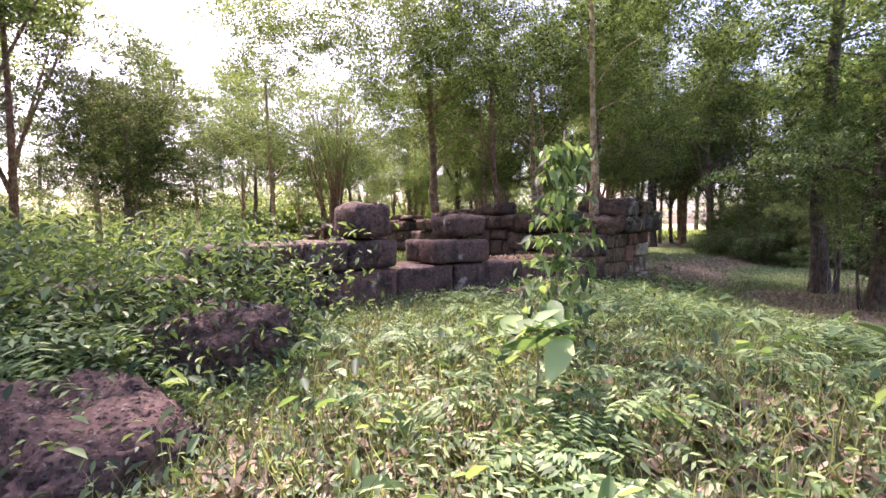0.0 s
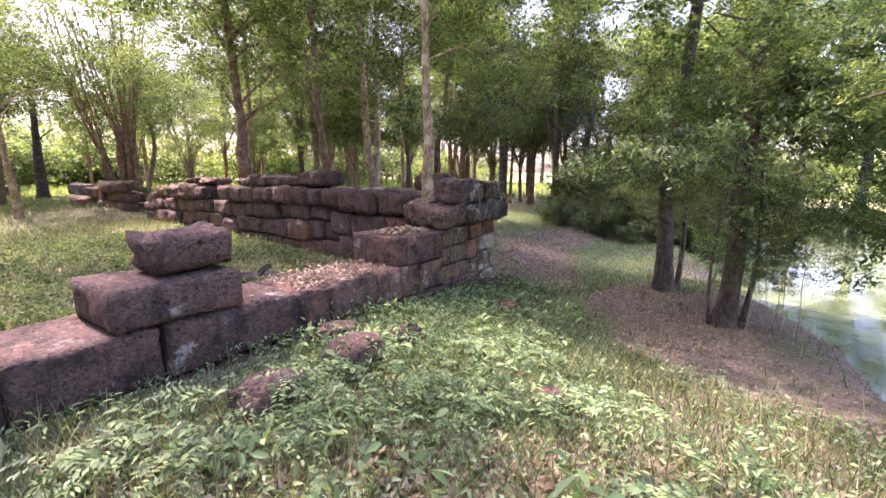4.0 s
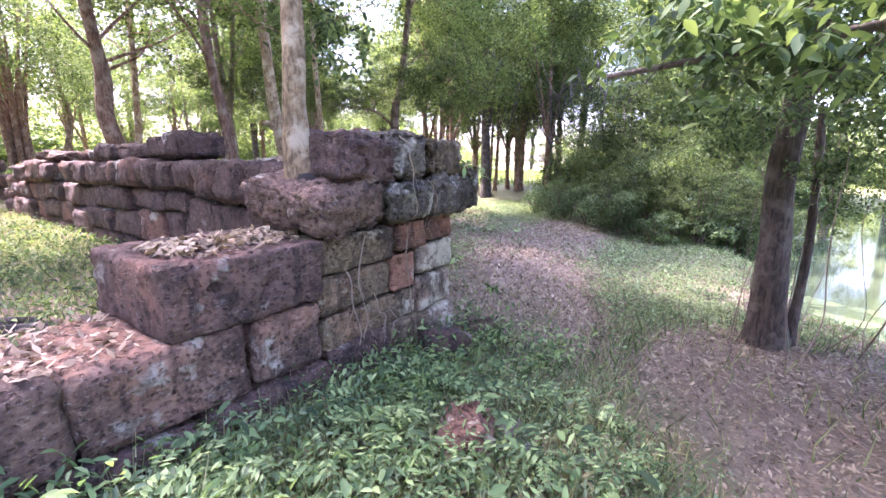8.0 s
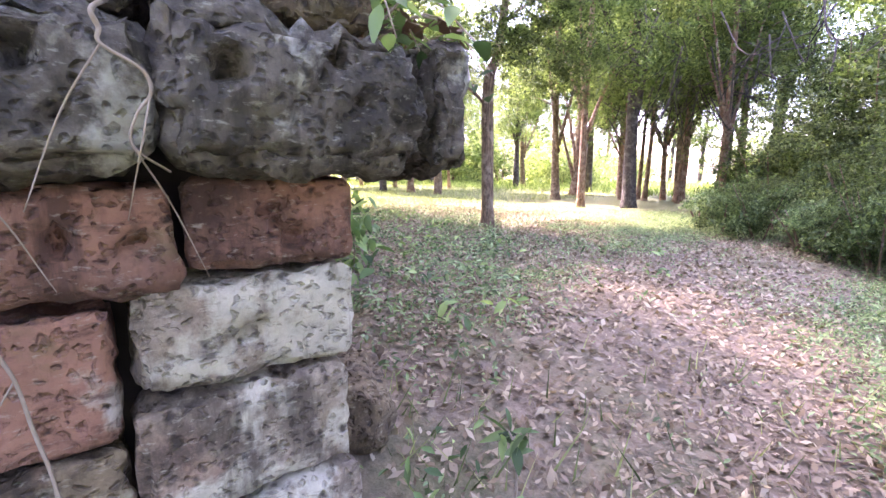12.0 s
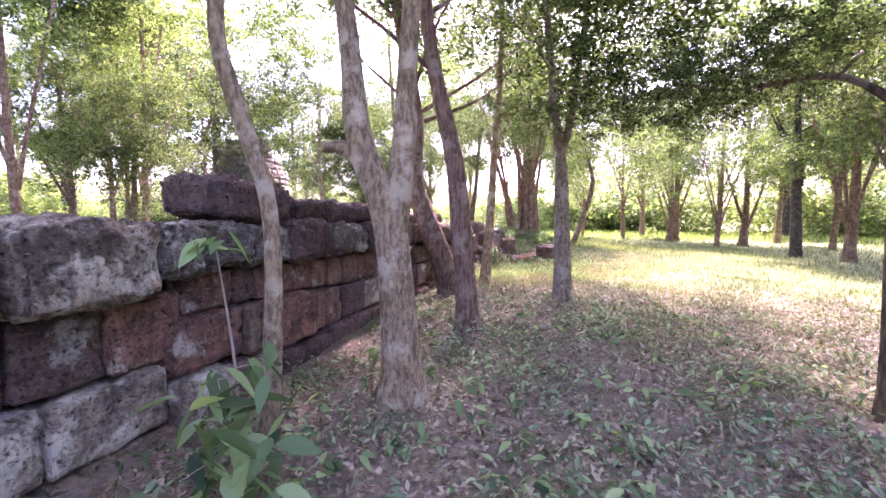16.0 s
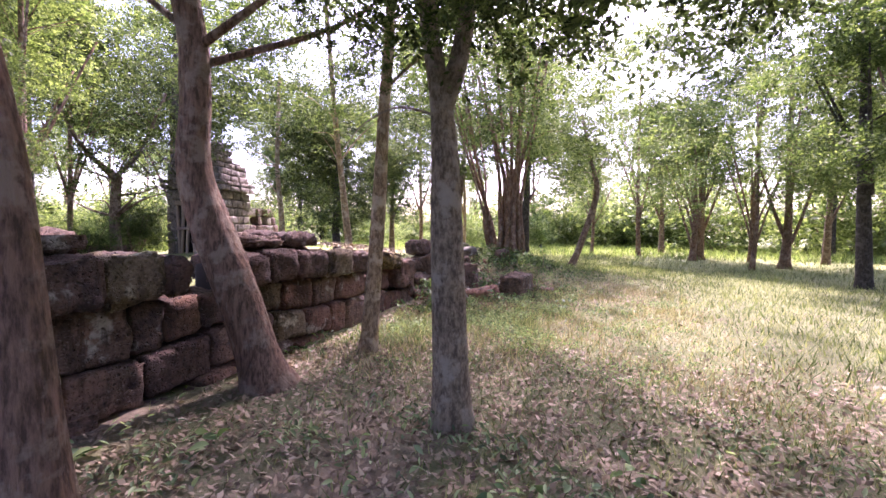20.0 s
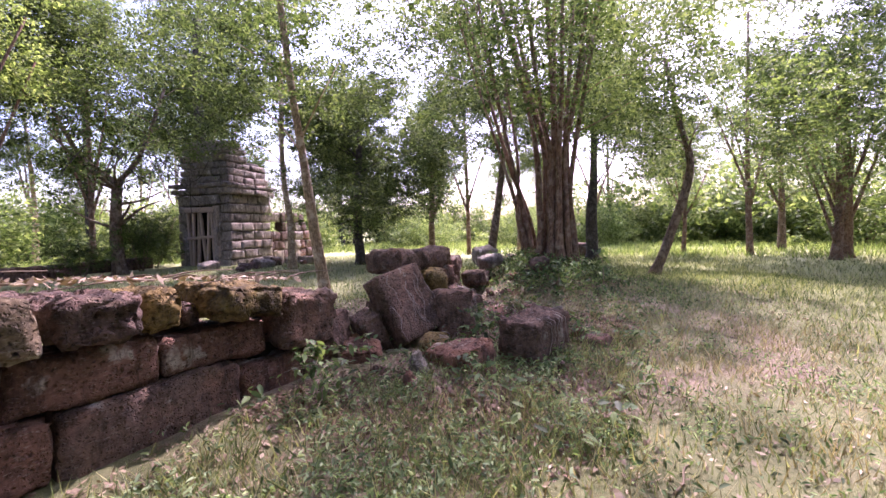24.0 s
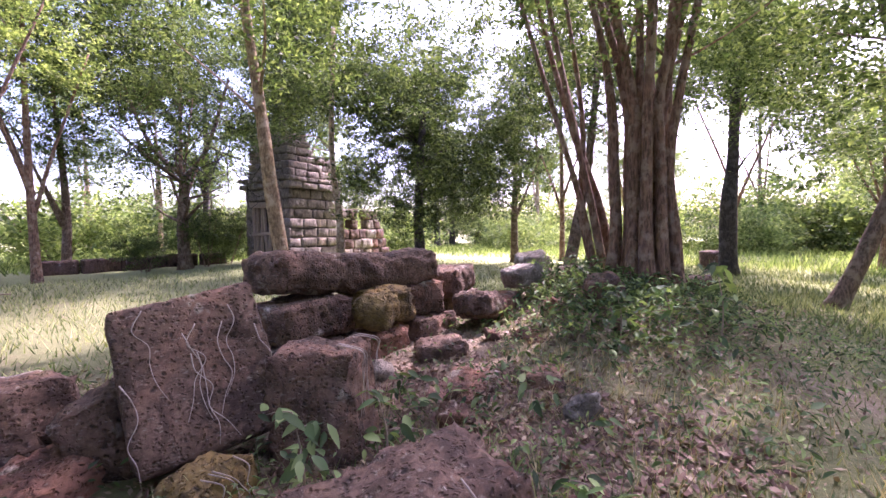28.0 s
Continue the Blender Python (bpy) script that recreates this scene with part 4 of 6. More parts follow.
tree(-34.2, 0.0, [([(0, 0, 0), (0.05, 0, 2.5), (0, 0.1, 4.5), (0.2, 0.2, 9)], 0.3, 0.12)], canopy("far", 0, 0, 4.0, 12, 3.6, 13, 0.85, 10), BARK_DARK, "dark straight tree behind the rubble mound", limbs=6, reach=2.5, seed_=10)
tree(-27.7, -2.9, [([(0, 0, 0), (-0.3, 0.2, 1.5), (-0.8, 0.4, 4.0), (-1.1, 0.6, 8)], 0.2, 0.08)], canopy("fard", -0.9, 0.4, 4.2, 11, 3.2, 12, 0.8, 11), BARK_BROWN, "leaning tree behind the rubble mound", limbs=5, reach=2.2, seed_=11)
tree(-19.6, -3.55, [([(0, 0, 0), (0.25, -0.15, 2.0), (0.4, -0.27, 3.7), (0.57, -0.37, 5.4), (0.8, -0.5, 8.5)], 0.13, 0.055)], canopy("airy", 0.6, -0.4, 5.0, 11.0, 2.6, 12, 1.0, 12), BARK_PALE, "pale leaning tree in front of the shrine", limbs=4, reach=2.0, seed_=12)
tree(-25.2, -10.9, [([(0, 0, 0), (0, 0, 2.0), (0.3, 0, 4.5), (0.2, 0.1, 9.0)], 0.17, 0.08)], canopy("fard", 0, 0, 5.5, 12, 3.0, 11, 0.85, 13), BARK_PALE, "pale straight tree beside the shrine wall", limbs=4, reach=2, seed_=13)
tree(-27.6, -20.5, [([(0, 0, 0), (0, 0, 4.5), (0.1, 0, 9.5), (0.1, 0.2, 14)], 0.42, 0.16)], canopy("fard", 0, 0, 6.4, 16, 5.2, 22, 1.0, 14), BARK_DARK, "tall dark tree behind the shrine", limbs=5, reach=3, seed_=14)
tree(-21.7, -17.5, [([(0, 0, 0), (0.05, 0, 2.0), (-0.1, 0, 4.0)], 0.26, 0.2), ([(-0.1, 0, 3.9), (0.9, -0.8, 5.2), (1.8, -1.5, 8)], 0.13, 0.05), ([(-0.1, 0, 3.9), (-0.8, 0.6, 5.2), (-1.4, 1.6, 8)], 0.13, 0.05), ([(-0.1, 0, 3.6), (1.4, 0.6, 4.6), (2.6, 1.4, 5.4)], 0.09, 0.03)], canopy("fard", 0, 0, 4.4, 10.5, 4.2, 15, 0.8, 15), BARK_BROWN, "spreading tree with a broad open crown", limbs=7, reach=2.4, seed_=15)
for i, (x, y, h, r, k) in enumerate(((-37.5, 10.2, 9, 0.3, "far"), (-31.8, 12.6, 10, 0.24, "far"), (-30.6, 10.9, 8, 0.12, "farb"), (-22.5, 12.8, 9, 0.22, "far"), (-15.3, 18.6, 9, 0.28, "far"), (-36.0, 9.6, 8, 0.2, "farb"))):
    st = [([(0, 0, 0), (0.1 * (-1) ** i, 0.1, h * 0.3), (0.15, -0.1, h)], r, r * 0.3)]
    for j in range(4):
        a = j * 1.7 + i
        st.append(([(0, 0, 0.7 + 0.35 * j), (0.5 * math.cos(a), 0.5 * math.sin(a), 2.2 + 0.3 * j), (1.7 * math.cos(a), 1.7 * math.sin(a), h * 0.7)], r * 0.45, 0.03))
    tree(x, y, st, canopy(k, 0, 0, h * 0.42, h * 1.1, 3.2, 12, 0.6, 30 + i), BARK_RED, "meadow tree with an open crown", limbs=2, reach=2.2, seed_=30 + i)
# trees of the bank
tree(0.75, 1.36, [([(0, 0, 0), (-0.06, -0.04, 0.9), (-0.1, -0.08, 1.7), (-0.05, -0.05, 2.6), (0.1, 0.1, 6.0)], 0.15, 0.08), ([(0.16, 0.1, 0), (0.2, 0.14, 0.9), (0.12, 0.1, 2.2)], 0.05, 0.03), ([(-0.1, 0.15, 0), (-0.14, 0.12, 0.8), (-0.1, 0, 1.8)], 0.04, 0.03), ([(0, 0.05, 2.3), (0.7, 0.5, 3.0), (1.6, 0.9, 3.6)], 0.045, 0.015)],
     [("big", -0.5, -0.55, 2.0, 0.36), ("big", 0.05, -0.7, 2.15, 0.36), ("big", 0.55, -0.5, 1.95, 0.34), ("big", -0.85, -0.25, 2.2, 0.34), ("big", 0.25, -0.35, 1.7, 0.3), ("big", -0.8, 0.5, 2.7, 0.55), ("big", 0.3, 0.6, 2.4, 0.6), ("big", -0.3, 1.2, 2.0, 0.55), ("big", 0.6, 0.9, 3.2, 0.7), ("big", -0.8, 1.0, 3.3, 0.7), ("fresh", -0.5, 1.0, 2.2, 0.4), ("fine", -0.9, 1.3, 1.9, 0.38), ("fine", 0.3, 0.9, 2.7, 0.5), ("dark", 0.5, 1.2, 1.9, 0.4), ("fresh", 0.8, 0.3, 3.0, 0.6), ("fine", -0.7, 0.6, 3.5, 0.6), ("fine", 0.5, -0.6, 3.5, 0.55), ("fresh", 1.6, 1.0, 3.5, 0.8)] + canopy("airy", 0.3, 0.4, 4.0, 7.5, 2.4, 7, 0.95, 41) + canopy("fresh", 0.3, 0.6, 2.3, 5.0, 1.6, 8, 0.55, 141), BARK_DAMP, "brown tree with leafy boughs on the pond bank", limbs=4, reach=1.2, seed_=40)
tree(1.71, -0.05, [([(0, 0, 0), (0.06, 0.0, 0.9), (0.02, -0.05, 1.9), (0.05, -0.1, 3.0), (0.1, 0.1, 6.2)], 0.135, 0.08), ([(0.2, 0, 0), (0.3, 0.2, 1.0), (0.2, 0.2, 2.4)], 0.04, 0.02), ([(-0.15, -0.1, 0), (-0.2, -0.15, 0.8), (-0.12, -0.1, 2.0)], 0.025, 0.015),
     ([(0.02, -0.06, 1.95), (-0.2, -0.7, 2.2), (-0.7, -1.3, 2.22), (-1.2, -1.75, 2.1), (-1.75, -2.0, 2.0)], 0.035, 0.008), ([(-0.3, -0.9, 2.22), (0.0, -1.4, 2.3), (-0.5, -1.9, 2.12)], 0.018, 0.006), ([(0.0, -0.3, 2.4), (0.6, -1.0, 2.7), (1.1, -1.7, 2.8)], 0.03, 0.01)],
     [("big", 0.1, -0.55, 1.6, 0.34), ("big", 0.5, -0.5, 1.25, 0.34), ("fresh", -0.25, -0.4, 1.2, 0.3), ("fresh", 0.35, -0.6, 2.0, 0.36), ("fine", 0.7, -0.7, 1.5, 0.34), ("fresh", 0.9, -0.8, 2.3, 0.4), ("fine", -0.3, -0.45, 1.9, 0.3), ("fine", 0.2, -0.3, 0.9, 0.26), ("big", -1.5, -1.85, 2.12, 0.32), ("big", -1.0, -1.75, 2.2, 0.38), ("big", -0.55, -1.85, 2.25, 0.38), ("big", -0.6, -1.2, 2.4, 0.36), ("big", -0.1, -1.5, 2.4, 0.38), ("big", 0.6, -1.1, 2.7, 0.4), ("bright", 1.0, -1.6, 2.9, 0.42), ("bright", 0.3, -0.9, 3.3, 0.42), ("fresh", 0.5, 0.3, 1.9, 0.45), ("fresh", -0.3, 0.5, 2.3, 0.42), ("fine", 0.7, -0.1, 1.4, 0.36), ("fine", 0.3, 0.5, 1.0, 0.35), ("fine", -0.4, 0.3, 1.5, 0.3), ("fresh", 1.1, 0.2, 2.5, 0.5), ("fine", 1.2, -0.4, 1.9, 0.4), ("fresh", 0.8, -0.5, 1.7, 0.34), ("big", 0.6, 0.2, 2.6, 0.6), ("big", 1.4, 0.3, 1.5, 0.6), ("big", 1.5, -0.6, 2.3, 0.65), ("big", 0.2, 0.5, 1.7, 0.5), ("big", 1.0, -0.3, 3.2, 0.7), ("big", 0.3, -0.4, 3.0, 0.6), ("big", 1.8, 0.2, 0.9, 0.5), ("dark", 0.5, 0.6, 0.7, 0.3), ("fine", 1.0, 0.7, 0.9, 0.36), ("fine", -0.1, 0.4, 3.1, 0.5), ("bright", 1.3, -1.0, 2.9, 0.4), ("fine", 2.0, -0.2, 1.9, 0.5), ("fresh", 1.9, 0.4, 2.9, 0.5)] + canopy("airy", 0, 0.6, 3.8, 7.5, 2.4, 7, 0.95, 44) + canopy("fresh", 0.5, 0.2, 1.6, 4.8, 1.5, 9, 0.5, 144), BARK_DAMP, "reddish tree hung with creepers and leafy boughs on the pond bank", limbs=4, reach=1.2, seed_=41)
for k, (x, y, h, r) in enumerate(((4.3, -2.1, 5.5, 0.06),)):
    tree(x, y, [([(0, 0, 0), (0.2, -0.1, 1.6), (0.1, 0.1, h)], r, 0.02)], canopy("fresh", 0, 0, 1.4, h, 1.2, 9, 0.8, 91 + k) + canopy("bright", 0, 0, 2.2, h, 1.2, 4, 0.6, 95 + k), BARK_BROWN, "young leafy tree on the pond edge", limbs=3, reach=0.9, seed_=90 + k, sink=0.5)
for x, y, h, r in ((-9.4, 17.6, 8, 0.2), (-8.95, 16.5, 7, 0.08), (-10.15, 16.3, 8, 0.1), (-8.15, 17.9, 8, 0.12), (-7.35, 16.1, 7, 0.1), (-11.25, 17.7, 8, 0.1)):
    tree(x, y, [([(0, 0, 0), (0.08, 0.0, 2.0), (0.1, 0.1, h)], r, r * 0.5)], canopy("dark", 0, 0, 3.4, h, 2.3, 4, 0.9, int(h * 10 + x)) + canopy("airy", 0, 0, 4.6, h + 2.5, 2.5, 4, 1.0, int(h * 9 + x)), BARK_RED, "red-brown tree beyond the thicket, hung with creepers", limbs=5, reach=1.6, seed_=int(-x * 7))
# pale tree rooted in the broken corner of the wall
# second crown group, off the trunk, is added overhead for shade on the east side
tree(-2.36, -1.56, [([(0, 0, 0.3), (0.02, 0.0, 1.5), (-0.025, 0.02, 1.85), (0.02, 0.0, 2.2), (-0.02, 0.04, 2.7), (-0.06, 0.02, 3.6), (-0.2, 0.1, 7.5)], 0.115, 0.05), ([(0.0, 0.02, 2.0), (-0.12, 0.1, 2.15), (-0.2, 0.12, 2.2)], 0.05, 0.03)], canopy("airy", -0.2, 0.1, 5.4, 10.0, 2.6, 12, 1.0, 71) + canopy("airy", -2.4, -3.4, 6.8, 9.6, 2.6, 10, 1.0, 171), BARK_PALE, "pale straight tree rooted in the broken wall corner", limbs=4, seed_=71)


# ---- ground cover ----
def zone(n, x0, x1, y0, y1, g, keep=None):
    x, y = g.uniform(x0, x1, n), g.uniform(y0, y1, n)
    # thin out towards an uneven border
    edge = np.minimum(np.minimum(x - x0, x1 - x), np.minimum(y - y0, y1 - y)) + 0.5 * wobble(x, y, 0.9, 0.5)
    ok = g.random(n) < smooth(edge, -0.1, 0.18 * min(x1 - x0, y1 - y0, 9.0))
    ok &= ~((x > -2.9) & (x < -1.83) & (y < 0.1) & (y > -10.4))          # under the east wall
    ok &= ~((y > -0.95) & (y < 0.1) & (x < -1.9) & (x > -16.4))            # under the north wall
    ok &= x < pond_edge(y) + 0.1
    if keep is not None:
        ok &= keep(x, y, g.random(n))
    return x[ok], y[ok]


def blades(name, label, mat, x, y, lo, hi, width, g, lean=0.45):
    n = len(x)
    z = gz(x, y) - 0.01
    a, h = g.uniform(0, 2 * np.pi, n), g.uniform(lo, hi, n)
    d = g.uniform(0, 2 * np.pi, n)
    ln = h * g.uniform(0.1, lean * 2, n)
    base = np.stack([x, y, z], 1)
    side = np.stack([np.cos(a), np.sin(a), 0 * a], 1) * (width * g.uniform(0.6, 1.3, n))[:, None]
    tip = base + np.stack([np.cos(d) * ln, np.sin(d) * ln, h], 1)
    put(name, quads_mesh(name, np.stack([base - side, base + side, tip], 1), mat, 3), None, None, label, "grass", "", "stuff")


def litter(name, label, mat, x, y, size, g, lift=0.012, z=None):
    n = len(x)
    zz = gz(x, y) if z is None else z
    p = np.stack([x, y, zz + g.uniform(0.2, 1.6, n) * lift], 1)
    a, ln = g.uniform(0, 2 * np.pi, n), size * g.uniform(0.5, 1.4, n)
    t1, t2 = g.normal(0, 0.42, n), g.normal(0, 0.45, n)
    ax = np.stack([np.cos(a), np.sin(a), t1], 1) * ln[:, None]
    sd = np.stack([-np.sin(a), np.cos(a), t2], 1) * (ln * g.uniform(0.3, 0.55, n))[:, None]
    q = np.stack([p - 0.5 * ax, p + 0.5 * sd, p + 0.5 * ax, p - 0.5 * sd], 1)
    put(name, quads_mesh(name, q, mat), None, None, label, "leaf litter", "", "stuff")


def low_plants(name, label, mat, x, y, height, leaf, per, g, spread_=0.12):
    n = len(x)
    z = gz(x, y)
    k = np.repeat(np.arange(n), per)
    hh = (height * g.uniform(0.5, 1.3, n))[k] * g.uniform(0.25, 1.0, len(k))
    p = np.stack([x[k] + g.normal(0, spread_, len(k)), y[k] + g.normal(0, spread_, len(k)), z[k] + hh], 1)
    put(name, leaf_mesh(name, mat, p, leaf, g, 0.25, 0.36), None, None, label, "plants", "", "stuff")


def in_rubble(x, y):
    return bell(x, y, -16.9, 1.1, 1.7, 1.2)


def seedlings(name, label, mat, x, y, height, leaf, g):
    """Single stems with a few curved leaves on top of each other."""
    n = len(x)
    k = np.repeat(np.arange(n), 7)
    hh = (height * g.uniform(0.35, 1.3, n))[k] * g.uniform(0.35, 1.0, len(k))
    p = np.stack([x[k] + g.normal(0, leaf * 0.7, len(k)), y[k] + g.normal(0, leaf * 0.7, len(k)), gz(x, y)[k] + hh], 1)
    put(name, fine_leaves(name, mat, p, leaf, g, 0.15, 0.42), None, None, label, "plants", "", "stuff")


def feather_weeds(name, label, mat, x, y, height, g, rachis=5, pairs=8, leaflet=0.055):
    """Weeds with arching leaf stalks, each set with pairs of narrow leaflets."""
    n = len(x)
    z = gz(x, y)
    k = np.repeat(np.arange(n), rachis)
    m = len(k)
    a = g.uniform(0, 2 * np.pi, m)
    ln = height * g.uniform(0.5, 1.1, m)
    z0 = z[k] + height * g.uniform(0.1, 0.75, m)
    out = np.stack([np.cos(a), np.sin(a), 0 * a], 1)
    side = np.stack([-np.sin(a), np.cos(a), 0 * a], 1)
    up = np.array([0, 0, 1.0])
    rise = g.uniform(0.2, 0.75, m)
    base = np.stack([x[k] + g.normal(0, 0.04, m), y[k] + g.normal(0, 0.04, m), z0], 1)
    tilt = g.normal(0, 0.25, m)
    quads = []
    for i in range(pairs):
        u = (i + 1.2) / pairs
        at_ = base + out * (ln * u * 0.85)[:, None] + up * (ln * (rise * u - 0.75 * rise * u * u - 0.25 * u * u))[:, None]
        size = leaflet * (1.15 - 0.55 * abs(u - 0.45)) * g.uniform(0.8, 1.25, m)
        for sgn in (-1, 1):
            d = side * sgn * 0.9 + out * 0.42 + up * (sgn * tilt - 0.22)[:, None]
            w = out * (0.21 * size)[:, None]
            tip = at_ + d * size[:, None]
            mid = at_ + d * (0.5 * size)[:, None] + up * (0.06 * size)[:, None]
            quads.append(np.stack([at_, mid - w, tip, mid + w], 1))
    put(name, quads_mesh(name, np.concatenate(quads), mat), None, None, label, "plants", "", "stuff")


def cover():
    g = np.random.default_rng(77)
    def path_east(x, y):
        """Worn earth: the bare bank under the pond trees and the track rounding the corner."""
        ragged = 0.3 * wobble(x, y, 1.6, 0.3) + 0.1 * wobble(x, y, 4.1, 1.1)
        edge = np.interp(y, [-3.1, -2.5, -1.95, -1.2, 0.2, 0.9, 1.6], [3.25, 2.35, 0.65, 0.05, -0.55, -0.5, -0.2])
        bare = smooth(x - edge + ragged, -0.2, 0.45) * smooth(-y, -2.4, -1.2) * smooth(y, -3.7, -3.0)
        mid = np.interp(y, [0.2, 1.2, 3, 6, 8.5], [-1.15, -1.65, -2.4, -3.0, -2.9])
        track = np.clip(1.5 * np.exp(-((x - mid) / (1.05 + ragged)) ** 2), 0, 0.96) * smooth(y, -0.8, 0.4) * smooth(-y, -9, -7)
        return np.maximum(bare, track)
    # east side: rough grass and herbs
    x, y = zone(105000, -2.85, 5.85, -14.5, 2, g, lambda x, y, u: u > path_east(x, y) * 0.95)
    blades("grass_rough", "rough green and straw-coloured grass beside the wall", GRASS, x, y, 0.06, 0.3, 0.006, g)
    x, y = zone(8500, -2.85, 5.45, -14.5, -0.4, g, lambda x, y, u: u > path_east(x, y) + 0.25 * (x > 0.65) + 0.5 * (wobble(x, y, 1.9, 0.7) > 0.25))
    low_plants("herbs", "leafy grey-green herbs among the grass", LEAF_GREY, x, y, 0.2, 0.05, 7, g, 0.06)
    # thick weeds along the foot of the wall
    x, y = zone(1300, -2.35, -0.05, -5.2, 0.4, g, lambda x, y, u: u > ((x + 1.95) / 1.5) ** 2 + 0.5 * (wobble(x, y, 2.6, 0.2) > 0.15))
    low_plants("wall_weeds", "dense green weeds along the wall foot", LEAF_FRESH, x, y, 0.27, 0.065, 11, g, 0.09)
    x, y = zone(5200, -5.95, 0.85, -14.6, -7.4, g, lambda x, y, u: u > smooth(x + 1.95 + 1.1 * (y + 9.3), -0.6, 0.5))
    low_plants("weed_thicket", "tall tangled green weeds over the broken wall", LEAF_PLANT, x, y, 0.75, 0.085, 14, g, 0.16)
    x, y = zone(2000, -5.15, -0.45, -13.2, -7.6, g)
    low_plants("weed_thicket", "head-high tangled weeds over the broken wall end", LEAF_PLANT, x, y, 1.05, 0.085, 20, g, 0.2)
    x, y = zone(420, -0.95, 1.45, -10.6, -7.6, g, lambda x, y, u: u < smooth(-(x + 0.95) - 1.0 * (y + 8.3), -1.2, 0.6))
    low_plants("weed_thicket", "tangled leafy weeds around the boulders", LEAF_PLANT, x, y, 0.42, 0.075, 9, g, 0.14)
    x, y = zone(1700, -1.65, 4.05, -11, -1.5, g, lambda x, y, u: (u > path_east(x, y)) & (wobble(x, y, 2.7, 1.3) > -0.15))
    low_plants("herbs", "fresh green herbs in loose patches", LEAF_FRESH, x, y, 0.24, 0.048, 9, g, 0.07)
    x, y = zone(90, -0.75, 3.65, -10.0, -5.0, g)
    low_plants("herbs", "larger pale green leaves among the grass", LEAF_FRESH, x, y, 0.3, 0.13, 7, g, 0.1)
    # feathery weeds: thick over the broken wall end, loose through the grass
    x, y = zone(900, -3.6, 1.6, -12.2, -7.4, g, lambda x, y, u: u > smooth(x + 1.95 + 1.1 * (y + 9.0), -0.5, 1.2))
    feather_weeds("feather_weeds", "pale green feathery weeds tangled over the broken wall", LEAF_FRESH, x, y, 0.75, g, 7, 8, 0.075)
    x, y = zone(520, -1.7, 4.2, -9.8, -3.4, g, lambda x, y, u: wobble(x, y, 1.5, 0.4) > -0.2)
    feather_weeds("feather_weeds", "feathery pale green weeds in the rough grass", LEAF_FRESH, x, y, 0.34, g, 6, 8, 0.055)
    x, y = zone(200, -1.7, 0.6, -5.4, -0.9, g, lambda x, y, u: u > path_east(x, y))
    feather_weeds("feather_weeds", "fresh feathery weeds along the wall foot", LEAF_FRESH, x, y, 0.3, g, 6, 7, 0.05)
    # creeping cover and grass around the corner
    x, y = zone(6500, -2.6, 1.6, -4.2, 2.6, g, lambda x, y, u: u > 0.15 + path_east(x, y))
    low_plants("creeping_cover", "low fresh green creeping plants around the corner", LEAF_GREY, x, y, 0.1, 0.04, 8, g, 0.1)
    x, y = zone(20000, -2.4, 1.8, -4.6, 2.8, g, lambda x, y, u: u > path_east(x, y) * 0.95)
    blades("bank_grass", "short soft grass around the wall corner", GRASS, x, y, 0.04, 0.17, 0.005, g)
    # broad-leaved weeds in front of the corner
    x, y = zone(170, -1.75, 1.05, -6.0, -1.0, g, lambda x, y, u: u > path_east(x, y) + 0.4 * (wobble(x, y, 2.2, 0.4) > 0.1))
    seedlings("weeds", "bright green broad-leaved weeds beside the wall", LEAF_FRESH, x, y, 0.32, 0.095, g)
    # courtyard
    x, y = zone(62000, -16, -1.5, -11, 0.5, g)
    blades("courtyard_grass", "soft grey-green grass inside the enclosure", GRASS, x, y, 0.05, 0.2, 0.006, g)
    x, y = zone(5200, -13, -1.5, -11, 0.5, g)
    low_plants("courtyard_herbs", "low green herbs inside the enclosure", LEAF_PLANT, x, y, 0.14, 0.08, 6, g, 0.08)
    # corner and thicket edge: creeping cover
    x, y = zone(22000, -8, 1.65, 0.0, 12, g, lambda x, y, u: u < (0.95 * (x > -1.6) + 0.3 * (x > -4.0) + smooth(y + 0.9 * (x + 1.95), 2.2, 5.0)) * (1 - path_east(x, y)))
    low_plants("creeping_cover", "low grey-green creeping plants on the bank", LEAF_GREY, x, y, 0.08, 0.038, 9, g, 0.12)
    x, y = zone(26000, -9, 2.05, -0.5, 13, g, lambda x, y, u: u < (0.3 + 0.6 * smooth(y, 2, 6)) * (1 - path_east(x, y)))
    blades("bank_grass", "thin grass on the worn bank", GRASS, x, y, 0.04, 0.13, 0.005, g)
    # north side: dead leaves, then meadow
    x, y = zone(150000, -14, 2.2, -0.8, 9, g, lambda x, y, u: (u > smooth(-x, 8, 15) * 0.8) & (u < 1.0 - 0.7 * smooth(x, -3.2, -1.4)))
    litter("fallen_leaves", "brown dry leaves covering the earth", DRY, x, y, 0.058, g, 0.016)
    x, y = zone(44000, -2.55, 4.05, -5.4, 4.4, g, lambda x, y, u: u < path_east(x, y) + 0.1)
    litter("fallen_leaves", "brown dry leaves on the worn path", DRY, x, y, 0.036, g)
    x, y = zone(34000, -1.35, 5.25, -11, -3.2, g)
    litter("dry_straw", "pinkish dead stems and leaves in the grass", DRY, x, y, 0.09, g, 0.03)
    x, y = zone(60000, -27, -10, -3, 7, g, lambda x, y, u: u > 0.75 * smooth(y, 1.8, 4))
    litter("fallen_leaves", "brown dry leaves on the rubble and grass", DRY, x, y, 0.055, g, 0.016)
    x, y = zone(2300, -11, 1.2, -0.3, 7, g, lambda x, y, u: (wobble(x, y, 2.0, 0.9) > -0.05) & (u > path_east(x, y)))
